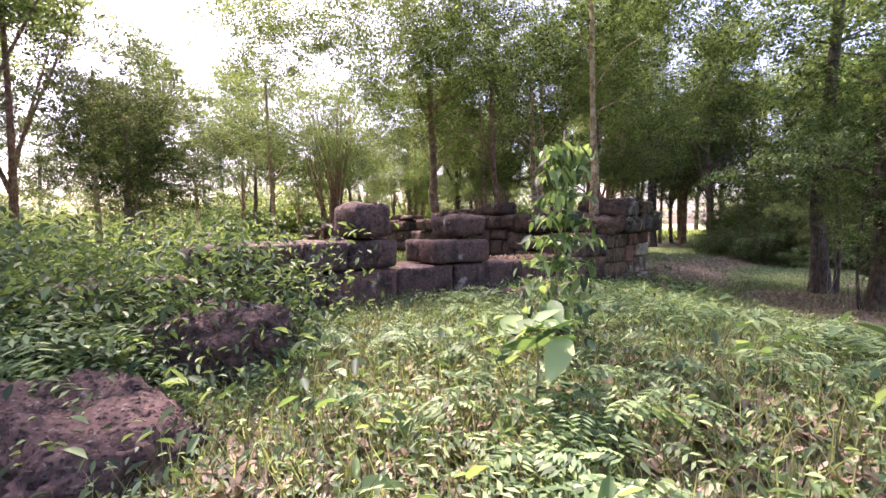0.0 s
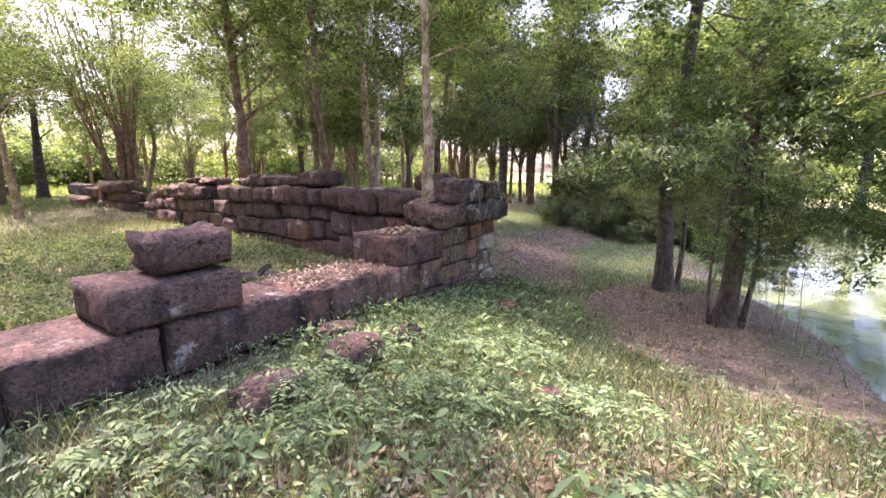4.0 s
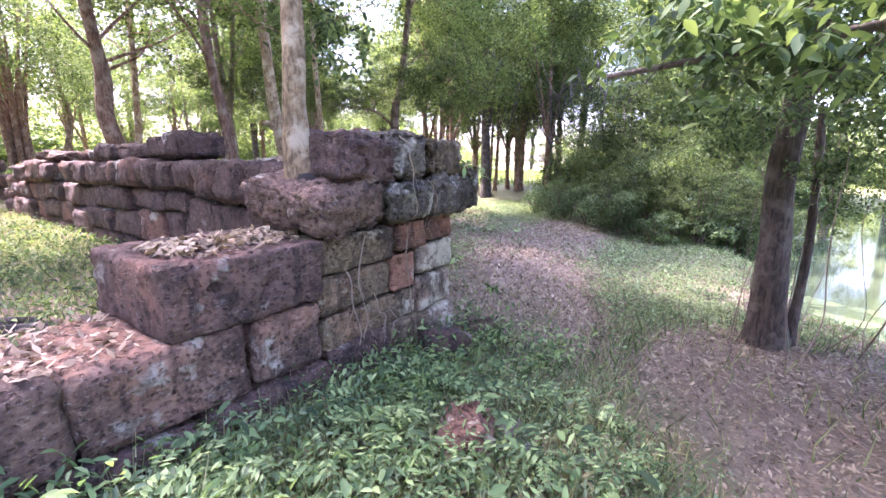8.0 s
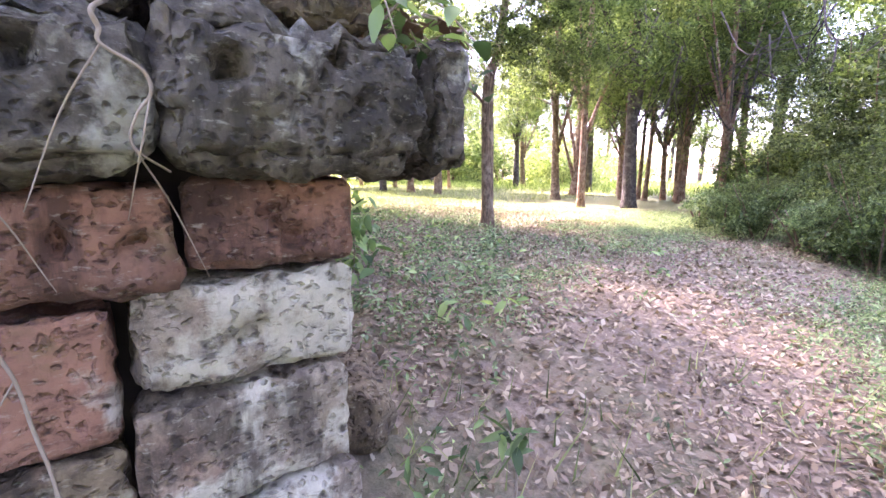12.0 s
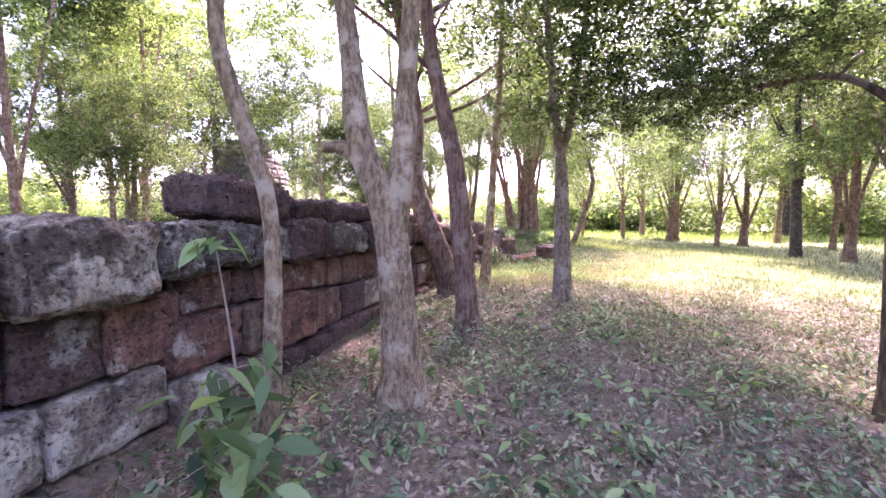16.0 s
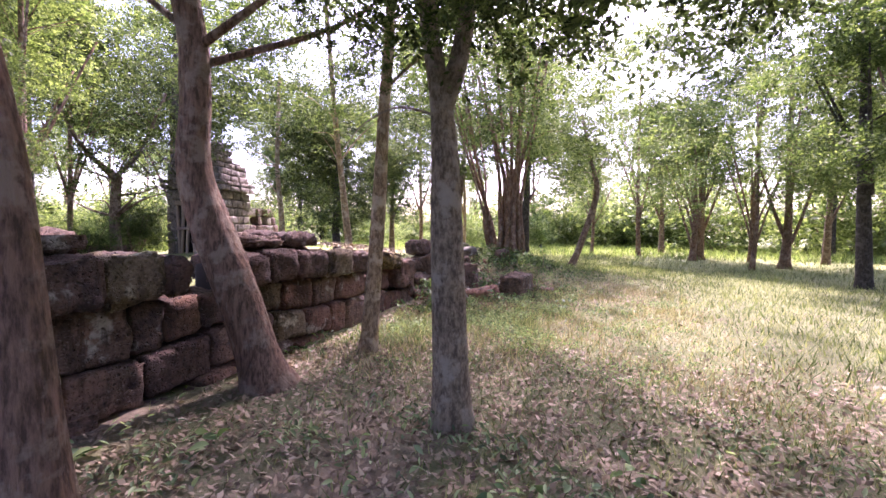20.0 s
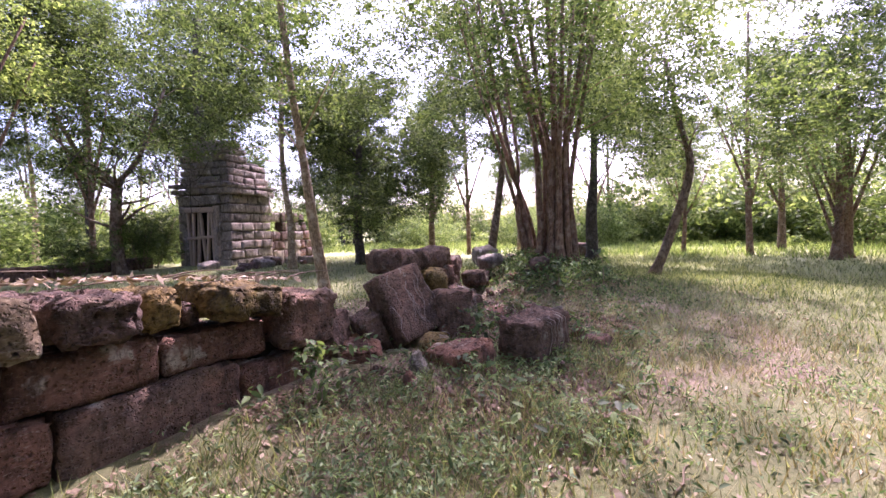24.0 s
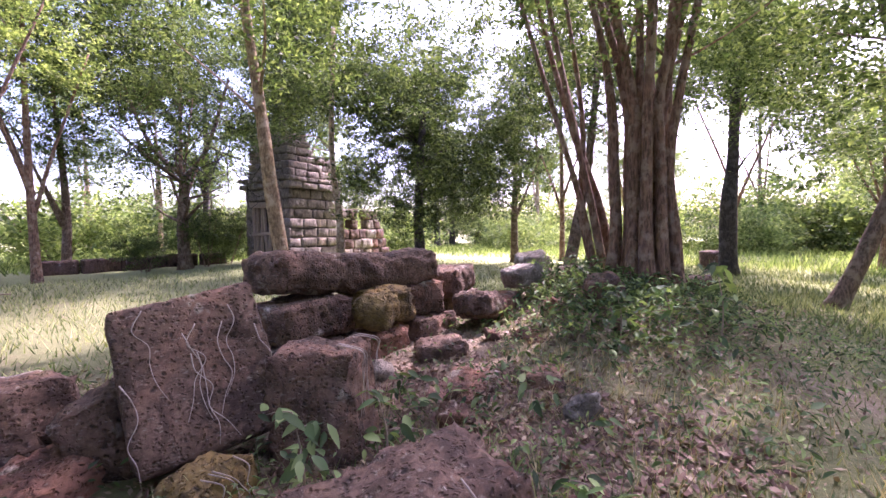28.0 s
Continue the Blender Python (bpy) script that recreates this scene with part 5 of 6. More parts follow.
    low_plants("seedlings", "scattered grey-green seedlings in the dead leaves", LEAF_GREY, x, y, 0.15, 0.06, 9, g, 0.08)
    x, y = zone(760, -10, -1.2, 0.2, 5.2, g, lambda x, y, u: u < (0.25 + 0.75 * (wobble(x, y, 1.6, 1.4) > 0.0)) * (1 - path_east(x, y)))
    seedlings("seedlings", "knee-high grey-green seedlings in loose patches", LEAF_GREY, x, y, 0.19, 0.07, g)
    x, y = zone(130, -10, -1.2, 0.2, 4.6, g, lambda x, y, u: u > path_east(x, y))
    seedlings("seedlings", "bright green broad-leaved seedlings in the dead leaves", LEAF_FRESH, x, y, 0.2, 0.12, g)
    x, y = zone(30000, -2.6, 2.4, -3.4, 4.6, g, lambda x, y, u: u < 0.3 + 0.7 * path_east(x, y))
    litter("fallen_leaves", "pale dry leaves and chaff on the worn earth", DRY, x, y, 0.04, g, 0.012)
    x, y = zone(15000, -1.95, 3.5, -9.5, -0.2, g, lambda x, y, u: (u > path_east(x, y)) & (wobble(x, y, 2.3, 2.0) > 0.1))
    blades("dry_grass", "pinkish straw tufts among the weeds", STRAW, x, y, 0.06, 0.26, 0.004, g, 0.8)
    # among the rubble
    x, y = zone(15000, -19.5, -14.4, 0.0, 3.2, g)
    litter("fallen_leaves", "rust-brown dry leaves between the fallen stones", DRY_RED, x, y, 0.06, g, 0.02)
    x, y = zone(150, -20.5, -14.6, 0.2, 3.6, g, lambda x, y, u: u < 0.35 + 0.65 * (wobble(x, y, 2.4, 0.5) > 0.0))
    seedlings("rubble_weeds", "small broad-leaved plants between the fallen stones", LEAF_PLANT, x, y, 0.24, 0.11, g)
    x, y = zone(16000, -9, 0.5, -0.2, 7, g, lambda x, y, u: u < (0.35 + 0.5 * (wobble(x, y, 1.3, 2.2) > 0)) * (1 - path_east(x, y)))
    litter("small_weeds", "tiny grey-green weeds between the dead leaves", LEAF_GREY, x, y, 0.04, g, 0.03)
    x, y = zone(90000, -30, -7.5, 0.3, 12, g, lambda x, y, u: u < smooth(-x + 0.9 * y, 8, 14) * (1 - 0.4 * smooth(-x, 13, 15.5) * smooth(-y, -3.6, -2.4)) * (1 - 0.85 * in_rubble(x, y)))
    blades("meadow_grass", "short pale green grass of the clearing", GRASS, x, y, 0.03, 0.11, 0.006, g)
    x, y = zone(15000, -21, -11, 0.4, 6, g, lambda x, y, u: u < (0.35 + 0.65 * (wobble(x, y, 1.7, 0.2) > 0)) * (1 - 0.9 * in_rubble(x, y)))
    blades("dry_grass", "tufts of straw-coloured grass by the rubble", STRAW, x, y, 0.05, 0.2, 0.005, g)
    x, y = zone(15000, -18.5, -12.2, 0.35, 3.4, g, lambda x, y, u: u < (0.3 + 0.7 * (wobble(x, y, 1.9, 1.0) > -0.1)) * (1 - 0.6 * in_rubble(x, y)))
    blades("worn_grass", "pale green grass at the wall foot by the rubble", GRASS, x, y, 0.05, 0.22, 0.006, g, 0.6)
    x, y = zone(1500, -17.5, -12.5, 0.5, 3.2, g, lambda x, y, u: wobble(x, y, 2.3, 2.6) > -0.1)
    low_plants("creeping_cover", "low grey-green weeds in the worn grass", LEAF_GREY, x, y, 0.13, 0.05, 8, g, 0.09)
    x, y = zone(1500, -19, -11, 0.8, 5.5, g, lambda x, y, u: wobble(x, y, 2.9, 1.7) > 0.05)
    low_plants("herbs", "small green herbs in the worn grass", LEAF_FRESH, x, y, 0.13, 0.04, 8, g, 0.07)
    x, y = zone(26000, -44, -12, 5, 26, g)
    blades("meadow_grass", "pale green grass of the open meadow", GRASS, x, y, 0.06, 0.24, 0.012, g)
    x, y = zone(26000, -34, -14, -16, 0, g, lambda x, y, u: ~((x < -24.0) & (y < -14.2)))
    blades("courtyard_grass", "tufted grass inside the enclosure", GRASS, x, y, 0.05, 0.2, 0.01, g)
    x, y = zone(30000, -44, -23, -5, 7, g)
    blades("meadow_grass", "pale green grass behind the rubble mound", GRASS, x, y, 0.06, 0.22, 0.012, g)
    x, y = g.normal(-21.9, 0.8, 420), g.normal(1.0, 0.75, 420)
    low_plants("mound_weeds", "dark green creeping weeds on the tree mound", LEAF_PLANT, x, y, 0.26, 0.085, 10, g, 0.12)
    x, y = g.normal(-21.7, 1.0, 5000), g.normal(0.8, 0.9, 5000)
    litter("fallen_leaves", "rust-brown dead leaves heaped on the tree mound", DRY_RED, x, y, 0.065, g, 0.02)
    # dead stems; their pale colour also makes up for missing light on the weeds
    x, y = zone(5000, -1.9, 0.5, -5.4, -0.5, g, lambda x, y, u: wobble(x, y, 2.6, 0.9) > -0.2)
    litter("dry_straw", "pale dead stems between the weeds", STRAW, x, y, 0.075, g, 0.05)
    x, y = zone(2600, -25, -13.5, -3.0, 4.5, g, lambda x, y, u: u < 0.3 * (wobble(x, y, 2.2, 0.6) > 0) + 0.06 + 0.8 * bell(x, y, -21.5, 2.4, 2.2, 1.0))
    low_plants("rubble_weeds", "green weeds growing on the rubble", LEAF_PLANT, x, y, 0.2, 0.06, 9, g, 0.1)
    x, y = zone(30000, -60, 5, 20, 55, g)
    blades("far_grass", "tall sunlit grass at the meadow edge", LEAF_BRIGHT, x, y, 0.2, 0.6, 0.03, g)
    x, y = zone(30000, -75, -36, -35, 22, g)
    blades("far_grass", "tall sunlit grass at the meadow edge", LEAF_BRIGHT, x, y, 0.2, 0.6, 0.03, g)
    x, y = zone(22000, -40, 0, -50, -20, g)
    blades("far_grass", "tall sunlit grass beyond the enclosure", LEAF_BRIGHT, x, y, 0.2, 0.6, 0.03, g)
    # leaves lying on top of the walls
    n = 520
    x, y = g.normal(-2.32, 0.16, n).clip(-2.75, -1.97), g.uniform(-2.62, -1.8, n)
    litter("fallen_leaves", "brown dry leaves on top of the big block", DRY, x, y, 0.07, g, 0.012, np.full(n, 1.06))
    x, y = g.uniform(-2.75, -1.95, n), g.uniform(-4.3, -2.78, n)
    litter("fallen_leaves", "brown dry leaves on the broken wall top", DRY, x, y, 0.06, g, 0.012, 0.63 - 0.012 * y)
    x, y = g.uniform(-15.5, -12.5, n), g.uniform(-0.75, 0.05, n)
    litter("fallen_leaves", "brown dry leaves on the ragged wall top", DRY, x, y, 0.08, g, 0.012, np.interp(x, [-15.5, -14.3, -13.0, -12.5], [1.26, 1.39, 1.5, 1.52]))


cover()


# ---- woodland around ----
def template(k, h, r, kinds, mat, n_crown, width):
    rnd = random.Random(200 + k)
    stems = [([(0, 0, 0), (rnd.uniform(-.2, .2), rnd.uniform(-.2, .2), h * 0.35), (rnd.uniform(-.4, .4), rnd.uniform(-.4, .4), h * 0.9)], r, r * 0.35)]
    for j in range(2 + k % 3):
        a = rnd.uniform(0, 6.28)
        z = h * rnd.uniform(0.18, 0.36)
        stems.append(([(0, 0, z), (0.7 * math.cos(a), 0.7 * math.sin(a), z + h * 0.15), (width * 0.6 * math.cos(a), width * 0.6 * math.sin(a), z + h * 0.42)], r * 0.5, 0.03))
    crowns = []
    for j in range(n_crown):
        a, q = rnd.uniform(0, 6.28), rnd.uniform(0.1, 1.0)
        z = h * rnd.uniform(0.42, 1.1)
        wz = width * (1 - 0.5 * abs(z / h - 0.6))
        crowns.append((rnd.choice(kinds), wz * q * math.cos(a), wz * q * math.sin(a), z, rnd.uniform(0.5, 0.85)))
    t = tree(0, 0, stems, crowns, mat, "woodland tree with a tall leafy crown", "tree", 2, 2.0, 100 + k, "woodland trees", 0.4)
    return t


def corridor(x, y, w):
    """Kept clear: the open strip of meadow seen past the red trunks."""
    dx, dy = -8.8, 18.8
    ln = math.hypot(dx, dy)
    s, d = ((x + 0.65) * dx + (y + 1) * dy) / ln, abs((x + 0.65) * dy - (y + 1) * dx) / ln
    return 21.5 < s < 60 and d < w + 0.06 * (s - 20)


TEMPLATES = [template(0, 11.0, 0.24, ("far", "fard", "farb", "fard"), BARK_BROWN, 16, 3.2), template(1, 13.0, 0.3, ("far",), BARK_DARK, 19, 3.6), template(2, 9.0, 0.16, ("farb", "far"), BARK_RED, 14, 2.8), template(3, 12.0, 0.2, ("far", "farb"), BARK_PALE, 15, 2.8), template(4, 13.5, 0.16, ("far", "fard", "farb"), BARK_RED, 18, 3.6)]


def bush(kinds, n, width, h, k):
    """A shrub: a few stems and a crown that reaches down to the ground."""
    rnd = random.Random(500 + k)
    stems = []
    for j in range(4):
        a = rnd.uniform(0, 6.28)
        stems.append(([(0.08 * math.cos(a), 0.08 * math.sin(a), 0), (0.4 * width * math.cos(a), 0.4 * width * math.sin(a), h * 0.45), (0.7 * width * math.cos(a), 0.7 * width * math.sin(a), h * 0.85)], 0.03, 0.008))
    crowns = [(rnd.choice(kinds), rnd.uniform(-1, 1) * width * 0.6, rnd.uniform(-1, 1) * width * 0.6, h * (0.25 + 0.65 * rnd.random()), width * rnd.uniform(0.35, 0.55)) for _ in range(n)]
    return tree(0, 0, stems, crowns, BARK_BROWN, "dense leafy shrub reaching down to the ground", "shrub", 0, 1, 300 + k, "shrubs")


BUSHES = [bush(("dark", "fine"), 6, 1.5, 2.4, 0), bush(("fine",), 5, 1.3, 1.6, 1), bush(("bright", "fine"), 5, 1.3, 1.5, 2), bush(("dark",), 7, 1.8, 3.4, 3), bush(("farb",), 4, 1.4, 1.6, 4), bush(("far", "farb"), 5, 1.8, 2.2, 5), bush(("big", "dark"), 9, 1.3, 2.3, 6), bush(("big", "dark", "fresh"), 6, 0.9, 1.0, 7), bush(("dark", "dark", "fresh"), 8, 1.6, 4.2, 8)]


def plant(t, x, y, turn, sc=1.0):
    return copy_thing(t, pose(x, y, ground_z(x, y) - 0.05, 0, 0, turn) @ Matrix.Diagonal((sc, sc, sc, 1)))


def woodland():
    rnd = random.Random(11)
    rings = ((28, -75, 12, 24, 60), (22, -78, -42, -35, 40), (24, -60, 8, -60, -24), (9, 14, 40, -40, -16), (9, 10, 40, 34, 56), (6, 46, 60, -10, 34))
    for n, x0, x1, y0, y1 in rings:
        for _ in range(n):
            x, y = rnd.uniform(x0, x1), rnd.uniform(y0, y1)
            if not corridor(x, y, 3.0):
                plant(rnd.choice(TEMPLATES), x, y, rnd.uniform(0, 360), rnd.uniform(0.85, 1.3))
    for n, x0, x1, y0, y1 in ((16, -60, 2, 24, 44), (14, -66, -42, -25, 30), (16, -45, 2, -45, -24), (5, 8, 20, 20, 36)):
        for _ in range(n):
            x, y = rnd.uniform(x0, x1), rnd.uniform(y0, y1)
            if not corridor(x, y, 4.0):
                plant(BUSHES[rnd.choice((4, 5))], x, y, rnd.uniform(0, 360), rnd.uniform(1.0, 2.0))
    # far belt of scrub closing the meadow
    for k in range(64):
        a = math.radians(20 + 5.2 * k)
        q = rnd.uniform(44, 60)
        x, y = -10 + q * math.cos(a), q * math.sin(a)
        if not corridor(x, y, 3.0):
            plant(BUSHES[rnd.choice((4, 5, 5))], x, y, rnd.uniform(0, 360), rnd.uniform(1.6, 3.0))
    # thicket beyond the corner
    for x, y, k, s in ((-5.15, 11.70, 7, 0.9), (-4.15, 10.70, 6, 0.9), (-2.85, 10.10, 3, 0.8), (-1.65, 9.50, 6, 0.95), (-0.55, 10.90, 8, 0.9), (0.95, 11.90, 8, 1.0), (-3.55, 12.90, 8, 1.1), (-1.55, 12.90, 3, 1.1), (0.25, 14.50, 8, 1.2), (-2.35, 8.10, 7, 0.7), (-3.55, 9.10, 7, 0.8), (-0.85, 8.70, 7, 0.8), (-1.55, 7.30, 7, 0.5), (0.35, 9.90, 7, 1.0), (-4.55, 9.80, 7, 0.6), (1.65, 14.40, 2, 1.5), (-5.75, 14.10, 0, 1.0), (0.05, 8.50, 6, 0.6), (-1.05, 11.30, 8, 1.25), (-2.65, 11.50, 3, 1.15), (0.65, 10.70, 8, 1.1), (1.45, 12.90, 3, 1.2), (-22.6, -17.6, 3, 0.75), (-24.2, -19.6, 3, 0.9), (-20.2, -17.2, 0, 0.8)):
        plant(BUSHES[k], x, y, rnd.uniform(0, 360), s)
    # its front edge, low along the track
    for x, y, k, s in ((-4.9, 9.3, 7, 0.8), (-4.2, 8.4, 7, 0.75), (-3.4, 7.8, 6, 0.5), (-2.6, 7.2, 7, 0.75), (-1.8, 6.8, 6, 0.55), (-1.0, 6.5, 7, 0.75), (-0.3, 7.0, 6, 0.7), (0.5, 7.7, 8, 0.65), (1.0, 9.2, 6, 0.9), (-2.2, 8.4, 6, 0.7), (-0.9, 8.0, 3, 0.7)):
        plant(BUSHES[k], x, y, rnd.uniform(0, 360), s)
    # trees over the thicket
    for x, y, k, s in ((-6.95, 15.40, 1, 0.75), (-10.45, 18.40, 2, 0.8), (-11.45, 16.70, 2, 0.7), (-7.95, 19.40, 0, 0.85), (-1.45, 16.40, 2, 0.85), (1.25, 18.40, 0, 0.9), (-8.55, 12.50, 1, 0.75), (-6.15, 13.30, 4, 0.7), (-13.45, 19.90, 0, 0.8), (3.55, 20.90, 3, 0.9), (-3.95, 20.90, 1, 0.9)):
        plant(TEMPLATES[k], x, y, rnd.uniform(0, 360), s)
    # scattered trees of the enclosure and clearing
    # second and third are added to shade the bright meadow
    for x, y, k, s in ((-27, 19, 2, 0.8), (-19.5, 12.6, 0, 0.8), (-24.0, 11.8, 1, 0.75), (-36, 16, 0, 0.8), (-18, -20, 0, 0.8), (-34, -9, 0, 0.85), (-38, -5, 3, 0.8), (-9, -17, 0, 0.8), (-4, -20, 1, 0.8), (-15, -24, 3, 0.9), (-40, 4, 2, 0.8), (-43, 9, 0, 0.9), (-33, 22, 3, 0.8), (-24, 23, 1, 0.8)):
        plant(TEMPLATES[k], x, y, rnd.uniform(0, 360), s)
    # tall airy trees around the clearing and the enclosure
    for x, y, s in ((-15.5, -12.5, 0.9), (-24, 16, 1.0), (-30, 16, 1.0), (-36, 12.5, 1.0), (-39, 7, 1.0), (-41, -1, 1.0), (-37, -8, 1.0), (-30, -24, 1.1), (-23, -23, 1.0), (-17, -16, 0.9), (-12, -13, 0.9), (-7, -12, 0.85), (-14, -21, 1.0), (-6, -18, 1.0), (6.5, -7, 0.9), (0.0, 20, 0.9)):
        plant(TEMPLATES[4], x, y, rnd.uniform(0, 360), s)
    # wood behind the north wall
    for x, y, q, s in ((-12, 23, 0, 0.95), (-9.6, 11.4, 4, 0.85), (-12.6, 13.8, 0, 0.8), (-17, 22, 1, 0.95), (-21, 26, 3, 1.0), (-9, 26, 1, 1.0), (-27, 27, 0, 1.0), (-4, 25, 1, 1.0), (1, 24, 0, 1.0), (6.5, 26, 1, 1.0)):
        plant(TEMPLATES[q], x, y, rnd.uniform(0, 360), s)


woodland()
tree(-28.2, -9.6, [([(0, 0, 0), (0.1, 0, 2.2), (0, 0.2, 6.5)], 0.26, 0.12)], [c for c in canopy("dark", 0, 0, 2.0, 9.0, 4.6, 46, 1.15, 60) if c[1] < 1.9 or c[2] > -0.9], BARK_DARK, "dense dark-leaved tree beside the shrine", limbs=6, reach=2.4, seed_=60)
tree(-12.9, -9.6, [([(0, 0, 0), (0.05, 0, 1.4), (0, 0.1, 4.5)], 0.12, 0.05), ([(0, 0, 0.5), (0.35, 0.2, 1.8), (0.6, 0.4, 3.6)], 0.06, 0.03)], canopy("dark", 0, 0, 1.8, 5.6, 2.1, 17, 0.75, 61), BARK_BROWN, "round dark-leaved tree in the courtyard", limbs=4, reach=1.4, seed_=61)
# the shared patterns themselves stand in the woods behind the start
for k, t in enumerate(TEMPLATES + BUSHES):
    t.matrix_world = pose(16 + 3.2 * k, -26 - 2 * (k % 3), ground_z(16 + 3.2 * k, -26 - 2 * (k % 3)) - 0.05)


# ---- creepers hanging in the trees beyond the thicket ----
def creepers(x, y, z, wide, n, seed_, label):
    """A dark tangle of thin looping stems with few leaves."""
    g = np.random.default_rng(seed_)
    c = empty("creeper_tangle", pose(x, y, z), label, "creeper", "creepers")
    for k in range(n):
        p0 = g.normal(0, 1, 3) * np.array([wide, wide * 0.6, wide * 0.35])
        p1 = p0 + np.array([g.normal(0, wide * 0.8), g.normal(0, wide * 0.5), -g.uniform(0.2, 1.0) * wide])
        mid = (p0 + p1) / 2 + np.array([g.normal(0, 0.2), g.normal(0, 0.2), -g.uniform(0.1, 0.7)]) * wide
        v, f = tube(curve_through([p0, mid, p1], 9), np.linspace(0.022, 0.008, 9), 5, k)
        put("creeper_stem", mesh_of("creeper_stem", v, f, BARK_DARK), c)
    p = g.normal(0, 1, (900, 3)) * np.array([wide * 1.1, wide * 0.7, wide * 0.55])
    put("creeper_leaves", quads_mesh("creeper_leaves", leaves_at(p, 0.11, g), LEAF_DARK), c)


creepers(-6.55, 13.5, 3.7, 1.3, 26, 1, "dark tangle of creepers hanging from the trees")
creepers(-8.25, 15.5, 3.9, 1.4, 24, 2, "dark tangle of creepers over the red trunks")
creepers(-7.15, 11.3, 4.7, 1.3, 24, 5, "dark tangle of creepers hanging over the clearing")
creepers(-4.55, 12.7, 4.2, 1.3, 22, 3, "dark tangle of creepers above the thicket")
creepers(-22.3, -15.6, 5.2, 1.3, 26, 4, "brown tangle of dead creepers in the spreading tree")


# ---- rubble of the gate ----
def rubble():
    K, R = LATERITE_BROWN, LATERITE_RED
    rock(-17.02, 0.32, 0.75, 0.82, 0.36, 0.98, (26, 10, -12), K, "large dark tilted slab with pale roots across it", "stone_slab", 0.05, 0.007)
    rock(-16.65, 0.02, 0.42, 0.55, 0.35, 0.6, (25, 5, 60), K, "dark block wedged under the tilted slab")
    rock(-17.65, 0.72, 0.48, 0.62, 0.6, 0.82, (2, -3, 40), K, "upright dark laterite block beside the slab", taper=0.06)
    rock(-17.15, 2.1, 0.4, 0.92, 0.54, 0.68, (-2, 3, -11), K, "squat dark laterite block at the grass edge")
    rock(-16.5, 1.42, 0.26, 0.74, 0.56, 0.4, (10, -9, 62), R, "flat reddish stone half sunk in the rubble")
    rock(-16.9, 0.85, 0.24, 0.4, 0.34, 0.36, (5, 10, 20), OCHRE, "small ochre stone under the slab")
    rock(-16.45, 0.62, 0.12, 0.26, 0.22, 0.2, (5, 0, 50), OCHRE, "small ochre stone in the rubble")
    rock(-18.5, -0.75, 1.22, 1.5, 0.7, 0.42, (3, -4, 10), K, "long dark coping stone on the stacked blocks", "coping_stone", 0.12)
    rock(-19.55, -0.8, 1.2, 0.95, 0.66, 0.42, (-2, 6, -8), K, "dark weathered coping stone on the stacked blocks", "coping_stone", 0.1)
    rock(-18.15, -0.55, 0.82, 0.9, 0.7, 0.38, (0, 2, 12), K, "dark block in the broken gate wall")
    rock(-19.1, -0.62, 0.82, 0.7, 0.62, 0.42, (2, 0, 4), OCHRE, "yellow-stained block in the broken gate wall")
    rock(-19.8, -0.75, 0.84, 0.6, 0.62, 0.42, (-2, 0, -6), K, "dark block in the broken gate wall")
    for k, x in enumerate((-18.1, -18.95, -19.8)):
        rock(x, -0.6 - 0.06 * k, 0.33, 0.82, 0.75, 0.6, (0, 0, 5 * k), R if k == 1 else K, "lower laterite block of the broken gate wall")
    rock(-20.6, -0.9, 0.95, 0.7, 0.6, 0.4, (4, 5, 20), K, "dark block on the broken gate wall")
    rock(-20.9, -1.3, 0.5, 0.9, 0.8, 0.5, (0, 5, 0), K, "dark block at the back of the gate rubble")
    rock(-21.55, 0.95, 0.72, 0.6, 0.5, 0.75, (6, 8, 30), K, "dark boulder at the foot of the many-stemmed tree", rounding=0.15)
    rock(-19.45, 1.35, 0.3, 0.55, 0.4, 0.28, (6, -5, 25), K, "low dark stone in the grass", rounding=0.1)
    rock(-20.9, -0.3, 0.62, 0.75, 0.5, 0.3, (0, 6, 15), R, "flat stone beside the mound")
    rock(-22.8, -0.9, 1.0, 0.8, 0.6, 0.5, (5, 5, 40), SANDSTONE, "grey stone behind the many-stemmed tree")
    rock(-27.2, 0.7, 0.42, 0.7, 0.5, 0.35, (0, 4, 10), K, "dark stone beyond the mound")
    rock(-37.5, -1.2, 0.35, 1.6, 0.9, 0.8, (0, 0, 15), K, "far dark fallen block in the grass")
    rock(-16.1, -0.35, 0.5, 0.7, 0.6, 0.5, (8, 0, 20), K, "broken block at the wall end")
    rock(-16.35, 0.1, 0.2, 0.7, 0.5, 0.42, (0, 8, 35), R, "broken reddish block at the wall end")
    rock(-17.85, 2.66, 0.22, 0.5, 0.36, 0.3, (12, -6, 60), LATERITE, "low grey stone at the grass edge", rounding=0.08)
    rock(-18.9, 0.85, 0.26, 0.7, 0.5, 0.22, (4, 7, 15), R, "flat reddish stone in the rubble", rounding=0.06)
    rock(-19.4, 0.1, 0.36, 0.6, 0.55, 0.3, (8, -5, 50), K, "dark stone among the rubble", rounding=0.07)
    rock(-20.2, 0.75, 0.4, 0.5, 0.4, 0.26, (0, 9, 75), R, "reddish stone in the slope of the mound", rounding=0.07)
    rock(-20.3, -0.1, 0.72, 0.66, 0.5, 0.34, (6, -8, 20), K, "dark stone on the slope of the mound", rounding=0.08)
    rock(-21.4, -0.2, 1.0, 0.55, 0.45, 0.3, (4, 10, -15), SANDSTONE, "grey stone on the mound", rounding=0.08)
